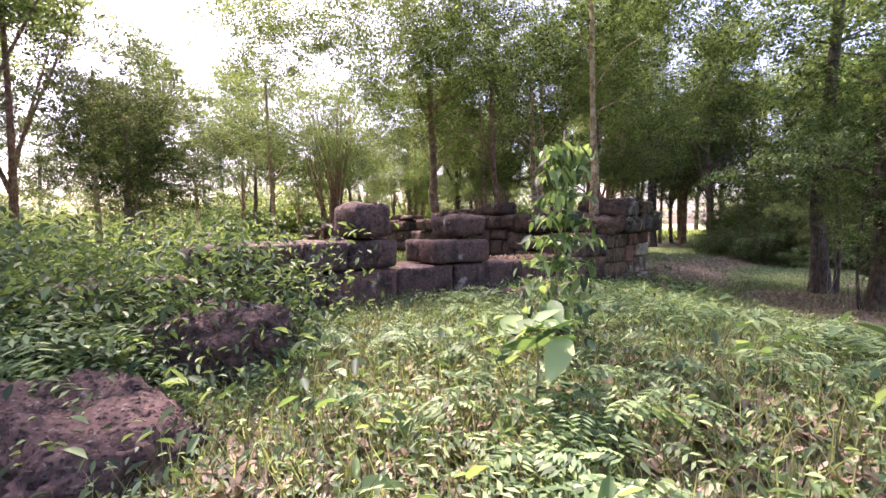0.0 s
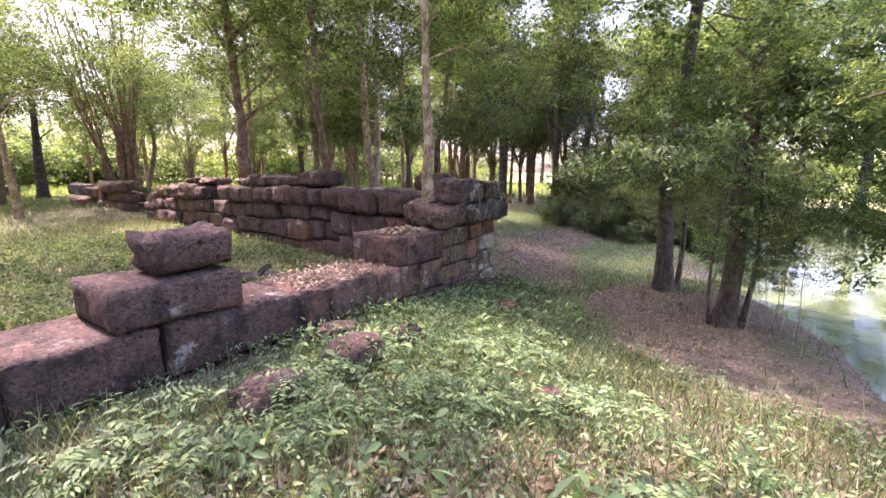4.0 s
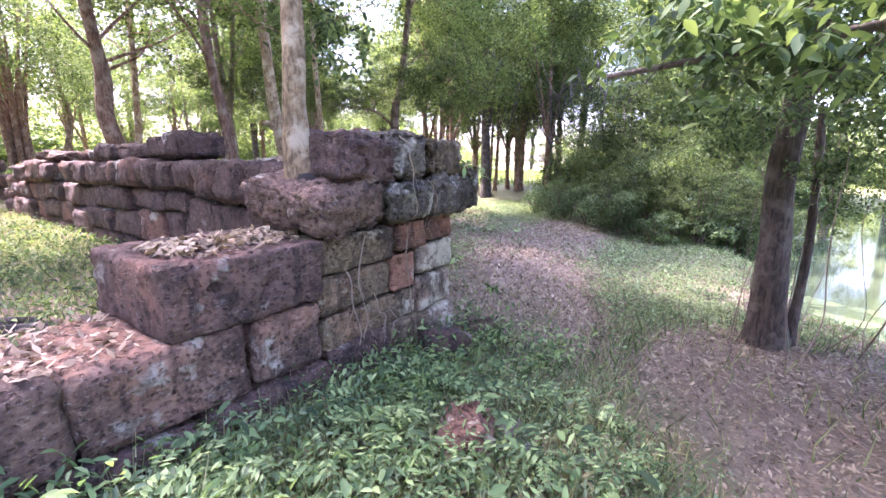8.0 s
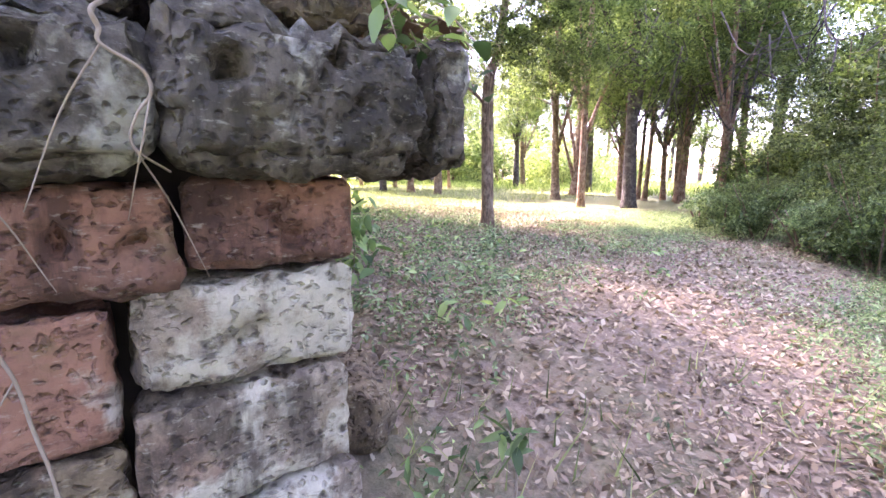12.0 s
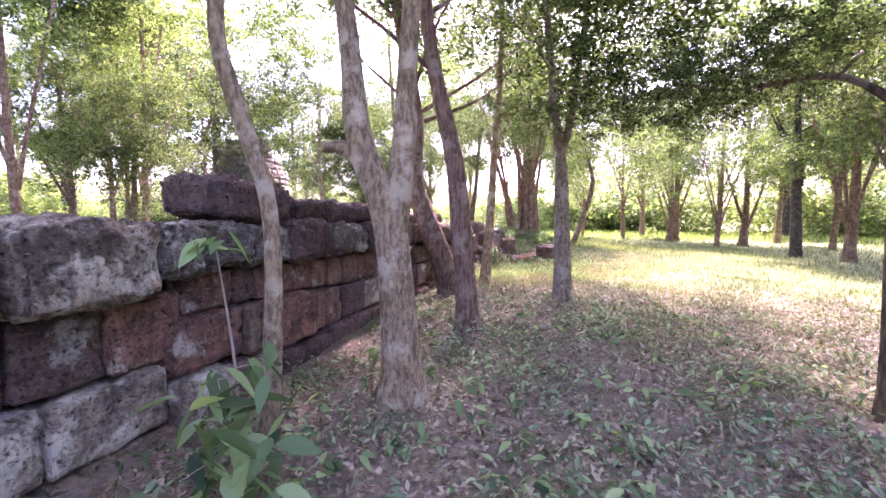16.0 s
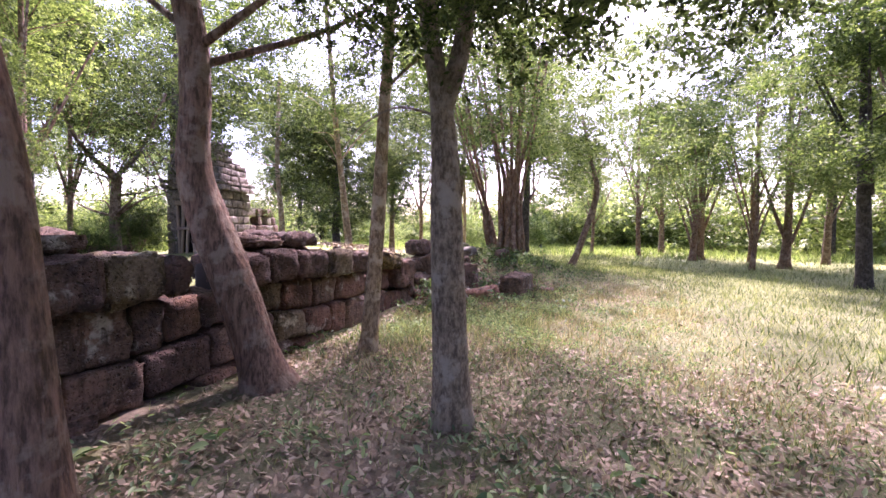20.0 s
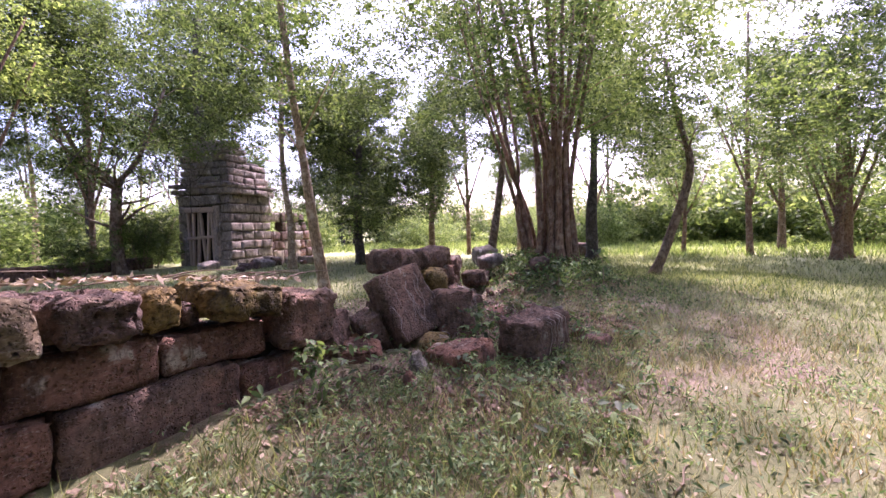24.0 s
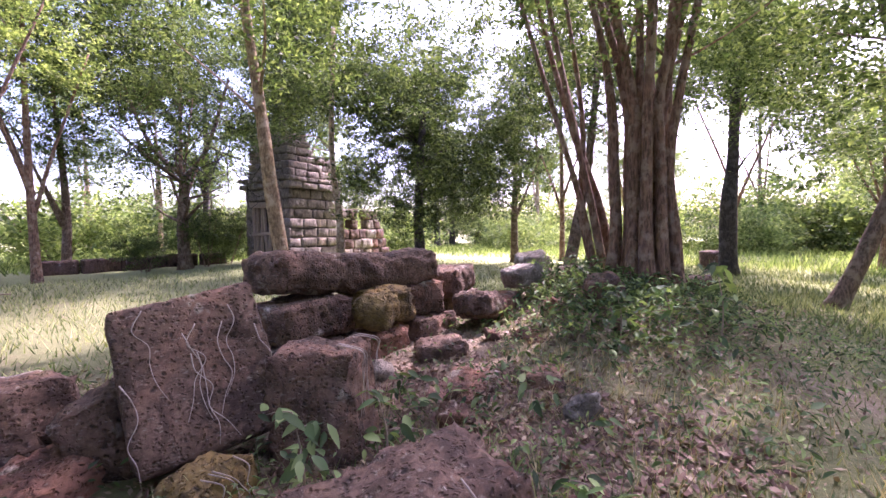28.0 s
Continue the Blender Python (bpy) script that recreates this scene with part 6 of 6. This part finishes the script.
    rock(-18.75, -0.15, 0.85, 0.45, 0.4, 0.34, (-6, 5, 35), OCHRE, "yellow-stained stone on the stacked blocks", rounding=0.07)
    rock(-16.95, 1.85, 0.12, 0.35, 0.3, 0.2, (4, 6, 80), K, "small dark stone in the rubble", rounding=0.06)
    for k, (x, y) in enumerate(((-17.2, 1.45), (-18.4, 1.2), (-17.9, 1.6), (-15.9, 0.7), (-19.9, 0.4), (-18.6, 0.1), (-16.2, 1.9), (-18.1, 2.4), (-19.0, 1.9), (-17.3, 0.95), (-15.6, 1.3), (-16.0, 1.15), (-20.7, 1.5), (-21.0, 0.5), (-19.5, -1.2), (-16.7, 2.5))):
        s = 0.16 + 0.05 * (k % 3)
        rock(x, y, ground_z(x, y) + s * 0.25, s * 1.3, s, s * 0.7, (k * 9, k * 5, k * 40), (K, R, SANDSTONE)[k % 3], "small broken stone in the rubble", "rubble_stone", s * 0.3)


rubble()
# stones of the east side
rock(-0.72, -8.9, 0.26, 1.05, 0.8, 0.72, (4, -3, 50), LATERITE, "large dark boulder half hidden by weeds", "boulder", 0.16, 0.04)
rock(0.25, -9.75, 0.03, 1.15, 0.9, 0.68, (-6, 8, 20), LATERITE, "dark boulder half hidden by weeds", "boulder", 0.16, 0.04)
for x, y, s, m in ((-0.9, -5.35, 0.44, LATERITE), (-0.95, -4.45, 0.5, LATERITE), (-1.0, -3.75, 0.4, LATERITE), (-1.6, -4.1, 0.42, LATERITE), (-0.8, -1.65, 0.36, LATERITE_RED), (-0.6, -1.45, 0.22, SANDSTONE), (0.75, -3.95, 0.3, LATERITE), (-0.15, -2.7, 0.2, LATERITE), (-1.68, -0.6, 0.4, LATERITE), (-1.62, -0.1, 0.38, LATERITE_MOSSY), (-2.5, 0.12, 0.42, LATERITE_MOSSY)):
    rock(x, y, ground_z(x, y) + s * 0.22, s * 1.25, s, s * 0.75, (6, -4, x * 80), m, "fallen laterite stone in the weeds beside the wall", rounding=s * 0.25)
# broken stub of wall across the enclosure
for k, (x, y, w) in enumerate(((-19.2, -19.6, 1.5), (-20.7, -19.5, 1.4), (-22.1, -19.6, 1.3), (-17.8, -19.7, 1.2), (-23.4, -19.4, 1.1))):
    rock(x, y, ground_z(x, y) + 0.26, w, 0.6, 0.62, (0, 0, 4), LATERITE, "low dark wall block inside the enclosure", "wall_block", 0.06)


# ---- shrine ----
def shrine():
    """Small stone gatehouse: doorway with timber props to the east, stepped upper storey."""
    x1, y1 = -25.0, -14.6          # its north-east corner
    z0 = 0.05
    s = empty("shrine", pose(x1, y1, z0, 0, 0, 14) @ Matrix.Diagonal((1.08, 1.08, 1.22, 1)), "ruined grey stone shrine, its doorway propped with timber", "building")
    rnd = random.Random(3)

    def course(xa, xb, ya, yb, za, zb, nx=3, mat=SANDSTONE, out=0.0):
        """A ring of blocks on the north and east faces."""
        px = xa
        while px < xb - 0.05:
            w = min(rnd.uniform(0.6, 1.2), xb - px)
            if xb - px - w < 0.25:
                w = xb - px
            block(s, px, px + w, yb - 0.5, yb + out + rnd.uniform(-0.07, 0.03), za, zb + rnd.uniform(-0.03, 0.02), mat, "stone_block", (rnd.uniform(-2, 2), rnd.uniform(-2, 2), rnd.uniform(-2, 2)), rounding=0.012, rough=0.02, step=0.1, gap=0.004)
            px += w
        py = ya
        while py < yb - 0.55:
            w = min(rnd.uniform(0.6, 1.15), yb - 0.5 - py)
            if yb - 0.5 - py - w < 0.25:
                w = yb - 0.5 - py
            block(s, xb - 0.5, xb + out + rnd.uniform(-0.07, 0.03), py, py + w, za, zb + rnd.uniform(-0.03, 0.02), mat, "stone_block", (rnd.uniform(-2, 2), rnd.uniform(-2, 2), rnd.uniform(-2, 2)), rounding=0.012, rough=0.02, step=0.1, gap=0.004)
            py += w

    L, W = 2.8, 2.75
    # base and body: the east face is open for the doorway
    for k in range(2):
        course(-L, 0.12, -W, 0.12, -0.35 + 0.22 * k, -0.13 + 0.22 * k)
    for k in range(8):
        za = 0.09 + 0.36 * k + rnd.uniform(-0.0, 0.0)
        px = -L
        while px < -0.02:
            w = min(rnd.uniform(0.55, 1.1), -px)
            block(s, px, px + w, -0.5, rnd.uniform(-0.05, 0.03), za, za + 0.36, SANDSTONE, "stone_block", (rnd.uniform(-1.5, 1.5), rnd.uniform(-1.5, 1.5), 0), rounding=0.012, rough=0.02, step=0.1, gap=0.004)
            px += w
        block(s, -0.5, 0.0, -0.62, -0.5, za, za + 0.36, SANDSTONE, rounding=0.02, rough=0.012, step=0.16)
        block(s, -0.5, 0.0, -W, -W + 0.3, za, za + 0.36, SANDSTONE, rounding=0.02, rough=0.012, step=0.16)
    # inner walls near black: the dimness of the interior is in their colour
    block(s, -L, -L + 0.5, -W, -0.5, 0.0, 2.95, SHADE_STONE, "back_wall")
    block(s, -L + 0.5, -0.5, -W, -W + 0.4, 0.0, 2.95, SHADE_STONE, "side_wall")
    # cornice and stepped upper storey
    course(-L - 0.1, 0.14, -W - 0.14, 0.14, 2.97, 3.22, out=0.05)
    course(-L - 0.15, 0.2, -W - 0.2, 0.2, 3.22, 3.42, out=0.05)
    for k, (ins, za, zb) in enumerate(((0.05, 3.42, 3.72), (0.08, 3.72, 4.0), (0.14, 4.0, 4.26))):
        course(-L + ins, -ins, -W + ins, -ins, za, zb)
    for k, (ins, za, zb) in enumerate(((0.02, 4.26, 4.56), (0.08, 4.56, 4.84), (0.2, 4.84, 5.1))):
        course(-1.5 + ins, -0.1 - ins * 0.6, -W + 0.1 + ins, -0.1 - ins, za, zb)
    # near-black filler paints the shade behind the upper joints
    block(s, -L + 0.3, -0.3, -W + 0.3, -0.3, 3.0, 4.35, SHADE_STONE, "core")
    block(s, -1.3, -0.5, -W + 0.5, -0.5, 4.2, 5.0, SHADE_STONE, "core")
    # doorway: frame, lintel and props
    for y in (-0.7, -W + 0.38):
        block(s, -0.42, 0.1, y - 0.14, y + 0.14, 0.05, 2.55, SANDSTONE, "door_jamb", rounding=0.02)
    block(s, -0.45, 0.12, -W + 0.1, -0.45, 2.55, 2.95, SANDSTONE, "lintel", rounding=0.03)
    block(s, -0.3, 0.16, -W + 0.5, -0.75, 0.0, 0.16, PROP_WOOD, "timber_sill", rounding=0.01, rough=0.004)
    block(s, -0.3, 0.14, -W + 0.5, -0.75, 2.28, 2.5, PROP_WOOD, "timber_beam", rounding=0.01, rough=0.004)
    for k, y in enumerate((-0.9, -1.15, -1.42, -1.66, -1.93, -2.14)):
        block(s, -0.06, 0.08, y - 0.055, y + 0.055, 0.15, 2.3, PROP_WOOD, "timber_prop", (rnd.uniform(-6, 6), 0, 0), rounding=0.01, rough=0.004)
    block(s, -0.02, 0.1, -W + 0.52, -0.78, 1.25, 1.37, PROP_WOOD, "timber_brace", (3, 0, 0), rounding=0.01, rough=0.004)
    # low ruined wing to the west
    w = empty("shrine_wing", pose(x1 - L - 0.15, y1 - 0.9, z0 + 0.1, 0, 0, 14) @ Matrix.Diagonal((1, 1, 1.25, 1)), "low ruined wing of grey stone with loose blocks", "building")
    for k in range(6):
        px = -4.6 + 0.25 * k
        za = -0.3 + 0.42 * k
        while px < -0.1:
            ww = min(rnd.uniform(0.5, 1.0), -px)
            if not (k > 3 and rnd.random() < 0.35):
                block(w, px, px + ww, -0.6, rnd.uniform(-0.05, 0.05), za, za + 0.42, SANDSTONE if rnd.random() < 0.3 else LATERITE, "stone_block", (rnd.uniform(-2, 2), 0, rnd.uniform(-4, 4)), rounding=0.04, rough=0.03)
            px += ww


shrine()
for k in range(16):
    a = random.Random(k).uniform
    x, y = a(-28, -23.4), -13.9 + a(-0.3, 1.9)
    s_ = a(0.3, 0.7)
    rock(x, y, ground_z(x, y) + s_ * 0.2, s_ * 1.3, s_, s_ * 0.7, (a(-12, 12), a(-12, 12), a(0, 180)), SANDSTONE if k % 2 else LATERITE, "grey fallen stone at the foot of the shrine", "fallen_stone", 0.06)


# ---- saplings, vines, roots ----
def sapling(x, y, h, leaf, n, mat=None, label="leafy green sapling", bend=0.1, name="sapling", seed_=0, wide=0.3, droop=0.45):
    g = np.random.default_rng(900 + seed_)
    z = ground_z(x, y)
    s = empty(name, pose(x, y, z), label, "plant")
    stem = curve_through([(0, 0, -0.05), (bend * 0.3, 0.02, h * 0.5), (bend, -0.03, h)], 12)
    v, f = tube(stem, np.linspace(0.006 + 0.006 * h, 0.003, 12), 6)
    put("stem", mesh_of("stem", v, f, VINE), s)
    for k in range(max(3, n // 9)):
        u = 0.15 + 0.85 * k / max(1, n // 9 - 1)
        at_ = stem[min(11, int(u * 11))]
        a = k * 2.4 + g.uniform(-0.4, 0.4)
        ln = wide * (1.15 - 0.75 * u) * g.uniform(0.7, 1.2)
        tw = at_ + np.linspace(0, 1, 5)[:, None] * np.array([math.cos(a) * ln, math.sin(a) * ln, 0.25 * ln]) - np.array([0, 0, 0.3 * ln]) * (np.linspace(0, 1, 5) ** 2)[:, None]
        v, f = tube(tw, np.linspace(0.004, 0.002, 5), 5)
        put("twig", mesh_of("twig", v, f, VINE), s)
        q = tw[np.clip(np.arange(9) // 2, 0, 4)] + g.normal(0, leaf * 0.35, (9, 3)) * np.array([1, 1, 0.5])
        put("leaves", fine_leaves("leaves", mat or LEAF_PLANT, q, leaf, g, droop, 0.42), s)
    return s


for k, (x, y, h, lf, n_, m_) in enumerate(((-17.2, 1.28, 0.5, 0.13, 54, LEAF_PLANT), (-15.85, 0.62, 0.42, 0.11, 36, LEAF_FRESH), (-15.4, 0.62, 0.4, 0.11, 45, LEAF_PLANT), (-16.05, 1.0, 0.22, 0.12, 27, LEAF_PLANT), (-16.85, 1.95, 0.35, 0.11, 36, LEAF_PLANT), (-17.9, 2.5, 0.3, 0.1, 27, LEAF_FRESH), (-18.2, 0.95, 0.35, 0.11, 36, LEAF_PLANT), (-20.4, 1.6, 0.6, 0.14, 54, LEAF_PLANT), (-20.9, 1.9, 0.5, 0.13, 45, LEAF_FRESH))):
    sapling(x, y, h, lf, n_, m_, "small green broad-leaved plant between the fallen stones", 0.04, seed_=20 + k, wide=0.26, droop=0.2)
sapling(1.19, -7.15, 1.6, 0.098, 860, LEAF_FRESH, "tall leafy bright green sapling in the grass", 0.12, seed_=1, wide=0.36, droop=0.75)
sapling(1.65, -7.85, 0.5, 0.27, 22, LEAF_FRESH, "broad-leaved bright green seedling in the grass", 0.05, seed_=2, wide=0.25, droop=-0.1)
sapling(0.45, -4.2, 0.55, 0.1, 30, LEAF_PLANT, "small bushy sapling in the grass", 0.05, seed_=3)
sapling(-4.75, 1.15, 0.8, 0.21, 90, LEAF_FRESH, "bright green broad-leaved seedling at the tree foot", 0.05, seed_=4, wide=0.34)
sapling(-4.95, 1.0, 1.4, 0.17, 27, LEAF_FRESH, "thin seedling with bright leaves by the wall", 0.08, seed_=5, wide=0.3)
sapling(-1.7, 0.35, 0.4, 0.1, 20, LEAF_PLANT, "small green plant at the wall corner", 0.03, seed_=6, wide=0.15)
sapling(-14.95, 0.78, 0.62, 0.09, 200, LEAF_PLANT, "dark green shrub growing at the wall foot", 0.05, seed_=7, wide=0.42)
sapling(-21.2, 2.3, 0.8, 0.16, 60, LEAF_PLANT, "bushy green plant at the mound foot", 0.05, seed_=8, wide=0.5)
sapling(-17.75, 1.25, 0.4, 0.12, 30, LEAF_PLANT, "low green plant among the stones", 0.03, seed_=9, wide=0.3)


def vine(points, r, mat, name, label):
    v, f = tube(curve_through(points, 5 * len(points)), np.linspace(r, r * 0.5, 5 * len(points)), 6, 1, 0.12)
    put(name, mesh_of(name, v, f, mat), None, None, label, "vine", "vines")


def face_x(z):
    """How far the corner's face stands out at a height."""
    return -1.92 if z < 1.05 else -1.8


for k, (y, zt, zb, y2) in enumerate((y - 0.1, zt - 0.17, zb - 0.17, y2 - 0.1) for y, zt, zb, y2 in ((-1.3, 1.22, 0.1, -1.22), (-0.86, 1.95, 1.2, -0.72), (-0.75, 1.22, 0.25, -0.62), (-1.42, 1.0, 0.05, -1.25), (-1.1, 0.72, 0.1, -0.95), (-0.5, 1.6, 1.28, -0.46), (-0.92, 0.55, 0.1, -0.86), (-2.0, 0.8, 0.3, -1.92))):
    r_ = random.Random(40 + k).uniform
    n = 9
    pts = []
    for q in range(n):
        u = q / (n - 1)
        z = zt + (zb - zt) * u
        pts.append((face_x(z) + r_(0.0, 0.01) - 0.07 * (q in (0, n - 1)), y + (y2 - y) * u + r_(-0.035, 0.035), z + r_(-0.02, 0.02)))
    vine(pts, 0.0062 if k in (0, 1, 3) else 0.0048, VINE, "hanging_vine", "thin pale dry vine hanging down the wall face")
    for q in (3, 5, 7):
        p = pts[q]
        d = r_(-0.16, 0.16)
        vine([p, (face_x(p[2] - 0.12) + 0.012, p[1] + d * 0.5, p[2] - 0.12), (face_x(p[2] - 0.26) + 0.012, p[1] + d, p[2] - r_(0.2, 0.32))], 0.0022, VINE, "hanging_vine", "hair-thin pale dry vine on the wall face")
for k in range(9):
    r_ = random.Random(60 + k).uniform
    u, s0 = r_(-0.36, 0.36), r_(-0.05, 0.46)
    m_ = pose(-17.02, 0.32, 0.75, 26, 10, -12)
    pts, uu = [], u
    for q in range(6):
        uu += r_(-0.08, 0.08)
        p = m_ @ Vector((uu, 0.19, s0 - 0.11 * q))
        pts.append(tuple(p))
    vine(pts, 0.0035, ROOT, "pale_root", "thin pale root trailing over the slab")
# roots over the other stones: place, turn, half width, face distance, top
for j, (m_, hw, fd, top, cnt) in enumerate(((pose(-17.65, 0.72, 0.48, 2, -3, 40), 0.27, 0.315, 0.42, 5), (pose(-17.15, 2.1, 0.4, -2, 3, -11), 0.42, 0.275, 0.34, 6), (pose(-16.9, 0.85, 0.24, 5, 10, 20), 0.16, 0.18, 0.17, 4))):
    for k in range(cnt):
        r_ = random.Random(700 + 10 * j + k).uniform
        u = r_(-hw, hw)
        pts = [tuple(m_ @ Vector((u, fd * 0.5, top + 0.008)))]
        for q in range(5):
            u = max(-hw, min(hw, u + r_(-0.06, 0.06)))
            pts.append(tuple(m_ @ Vector((u, fd + 0.006, top - 0.04 - (0.3 + 0.3 * top) * q * 0.22))))
        vine(pts, 0.0035, ROOT, "pale_root", "thin pale root trailing over the stone")
for k in range(14):
    r_ = random.Random(80 + k).uniform
    x, y = r_(-15.8, -12.2), r_(-0.7, 0.1)
    zt = float(np.interp(x, [-15.5, -14.3, -13.0, -12.5], [1.28, 1.4, 1.52, 1.54]))
    a = r_(0, 3.14)
    vine([(x, y, zt), (x + 0.3 * math.cos(a), y + 0.12 * math.sin(a), zt + 0.03), (x + 0.7 * math.cos(a), y + 0.2 * math.sin(a), zt + 0.01)], 0.008, STICK, "dead_twig", "dry twig lying on the wall top")
# fallen twigs on the ground
for k in range(60):
    r_ = random.Random(300 + k).uniform
    x, y = (r_(-9, 0.5), r_(0.6, 5.0)) if k < 26 else (r_(-20, -12), r_(0.7, 4.5)) if k < 48 else (r_(-0.7, 1.5), r_(-1.7, 0.9))
    a, ln = r_(0, 6.28), r_(0.2, 0.6)
    pts = []
    for q in range(4):
        px, py = x + ln * q / 3 * math.cos(a) + r_(-0.03, 0.03), y + ln * q / 3 * math.sin(a) + r_(-0.03, 0.03)
        pts.append((px, py, ground_z(px, py) + 0.012))
    v, f = tube(curve_through(pts, 10), np.linspace(r_(0.005, 0.011), 0.003, 10), 5, k, 0.12)
    put("dead_twig", mesh_of("dead_twig", v, f, STICK), None, None, "dry brown twig lying on the ground", "twig", "fallen twigs")
# thin creepers hanging around the bank trees
for k in range(22):
    r_ = random.Random(1200 + k).uniform
    cx, cy = (0.85, 1.15) if k < 11 else (1.9, -0.15)
    a, q, top = r_(0, 6.28), r_(0.25, 0.75), r_(1.9, 3.0)
    x, y = cx + q * math.cos(a), cy + q * math.sin(a)
    zb = ground_z(x, y) - 0.03
    pts = [(x + r_(-0.12, 0.12), y + r_(-0.12, 0.12), zb + (top - zb) * u) for u in (0, 0.2, 0.4, 0.6, 0.8)] + [(cx + 0.4 * q * math.cos(a), cy + 0.4 * q * math.sin(a), top)]
    vine(pts, r_(0.003, 0.0075), STICK if k % 3 else VINE, "hanging_vine", "thin brown creeper hanging beside the bank tree")


def fallen_log(x, y, ln, r, turn):
    """A rotten trunk lying in the grass, with a stub of a branch."""
    a = math.radians(turn)
    z = max(ground_z(x + u * ln * math.cos(a), y + u * ln * math.sin(a)) for u in (-0.5, 0, 0.5))
    log = empty("fallen_log", pose(x, y, z + r * 0.35, 0, 0, turn), "dark rotten log lying in the courtyard grass", "log")
    path = curve_through([(-ln / 2, 0, 0), (-ln / 6, 0.05, 0.02), (ln / 5, -0.03, 0.01), (ln / 2, 0.04, -0.02)], 16)
    v, f = tube(path, np.linspace(r, r * 0.8, 16), 14, 3, 0.1)
    put("trunk", mesh_of("trunk", v, f, BARK_DARK), log)
    v, f = tube(curve_through([(0.1, 0, r * 0.6), (0.2, 0.05, r * 1.6), (0.32, 0.1, r * 2.1)], 8), np.linspace(r * 0.35, r * 0.2, 8), 8, 5, 0.1)
    put("branch_stub", mesh_of("branch_stub", v, f, BARK_DARK), log)


fallen_log(-4.6, -3.35, 1.6, 0.1, 62)
fallen_log(-4.9, -3.2, 1.2, 0.09, 55)


def ledge_creeper(x, y, z, n, seed_):
    """Leafy creeper rooted in the litter of a ledge and trailing over its edge."""
    g = np.random.default_rng(seed_)
    c = empty("ledge_creeper", pose(x, y, z), "bright green creeper trailing from the corner ledge", "plant")
    for k in range(n):
        a = g.uniform(-0.6, 2.2)
        ln = g.uniform(0.18, 0.42)
        d = np.array([math.cos(a), math.sin(a), 0])
        path = curve_through([(0, 0, -0.02), tuple(d * ln * 0.5 + np.array([0, 0, 0.09])), tuple(d * ln + np.array([0, 0, -0.06]))], 10)
        v, f = tube(path, np.linspace(0.005, 0.002, 10), 5, k)
        put("stem", mesh_of("stem", v, f, VINE), c)
        put("leaves", fine_leaves("leaves", LEAF_FRESH, path[2:] + g.normal(0, 0.02, (8, 3)), 0.085, g, 0.3, 0.45), c)


ledge_creeper(-1.98, -0.02, 1.47, 7, 501)
ledge_creeper(-2.35, 0.22, 1.5, 6, 502)
ledge_creeper(-2.75, 0.2, 1.5, 5, 503)
gl = np.random.default_rng(504)
litter("fallen_leaves", "rust-brown dead leaves on the corner ledge", DRY_RED, gl.uniform(-2.9, -1.84, 260), gl.uniform(-0.05, 0.3, 260), 0.06, gl, 0.012, np.full(260, 1.492))
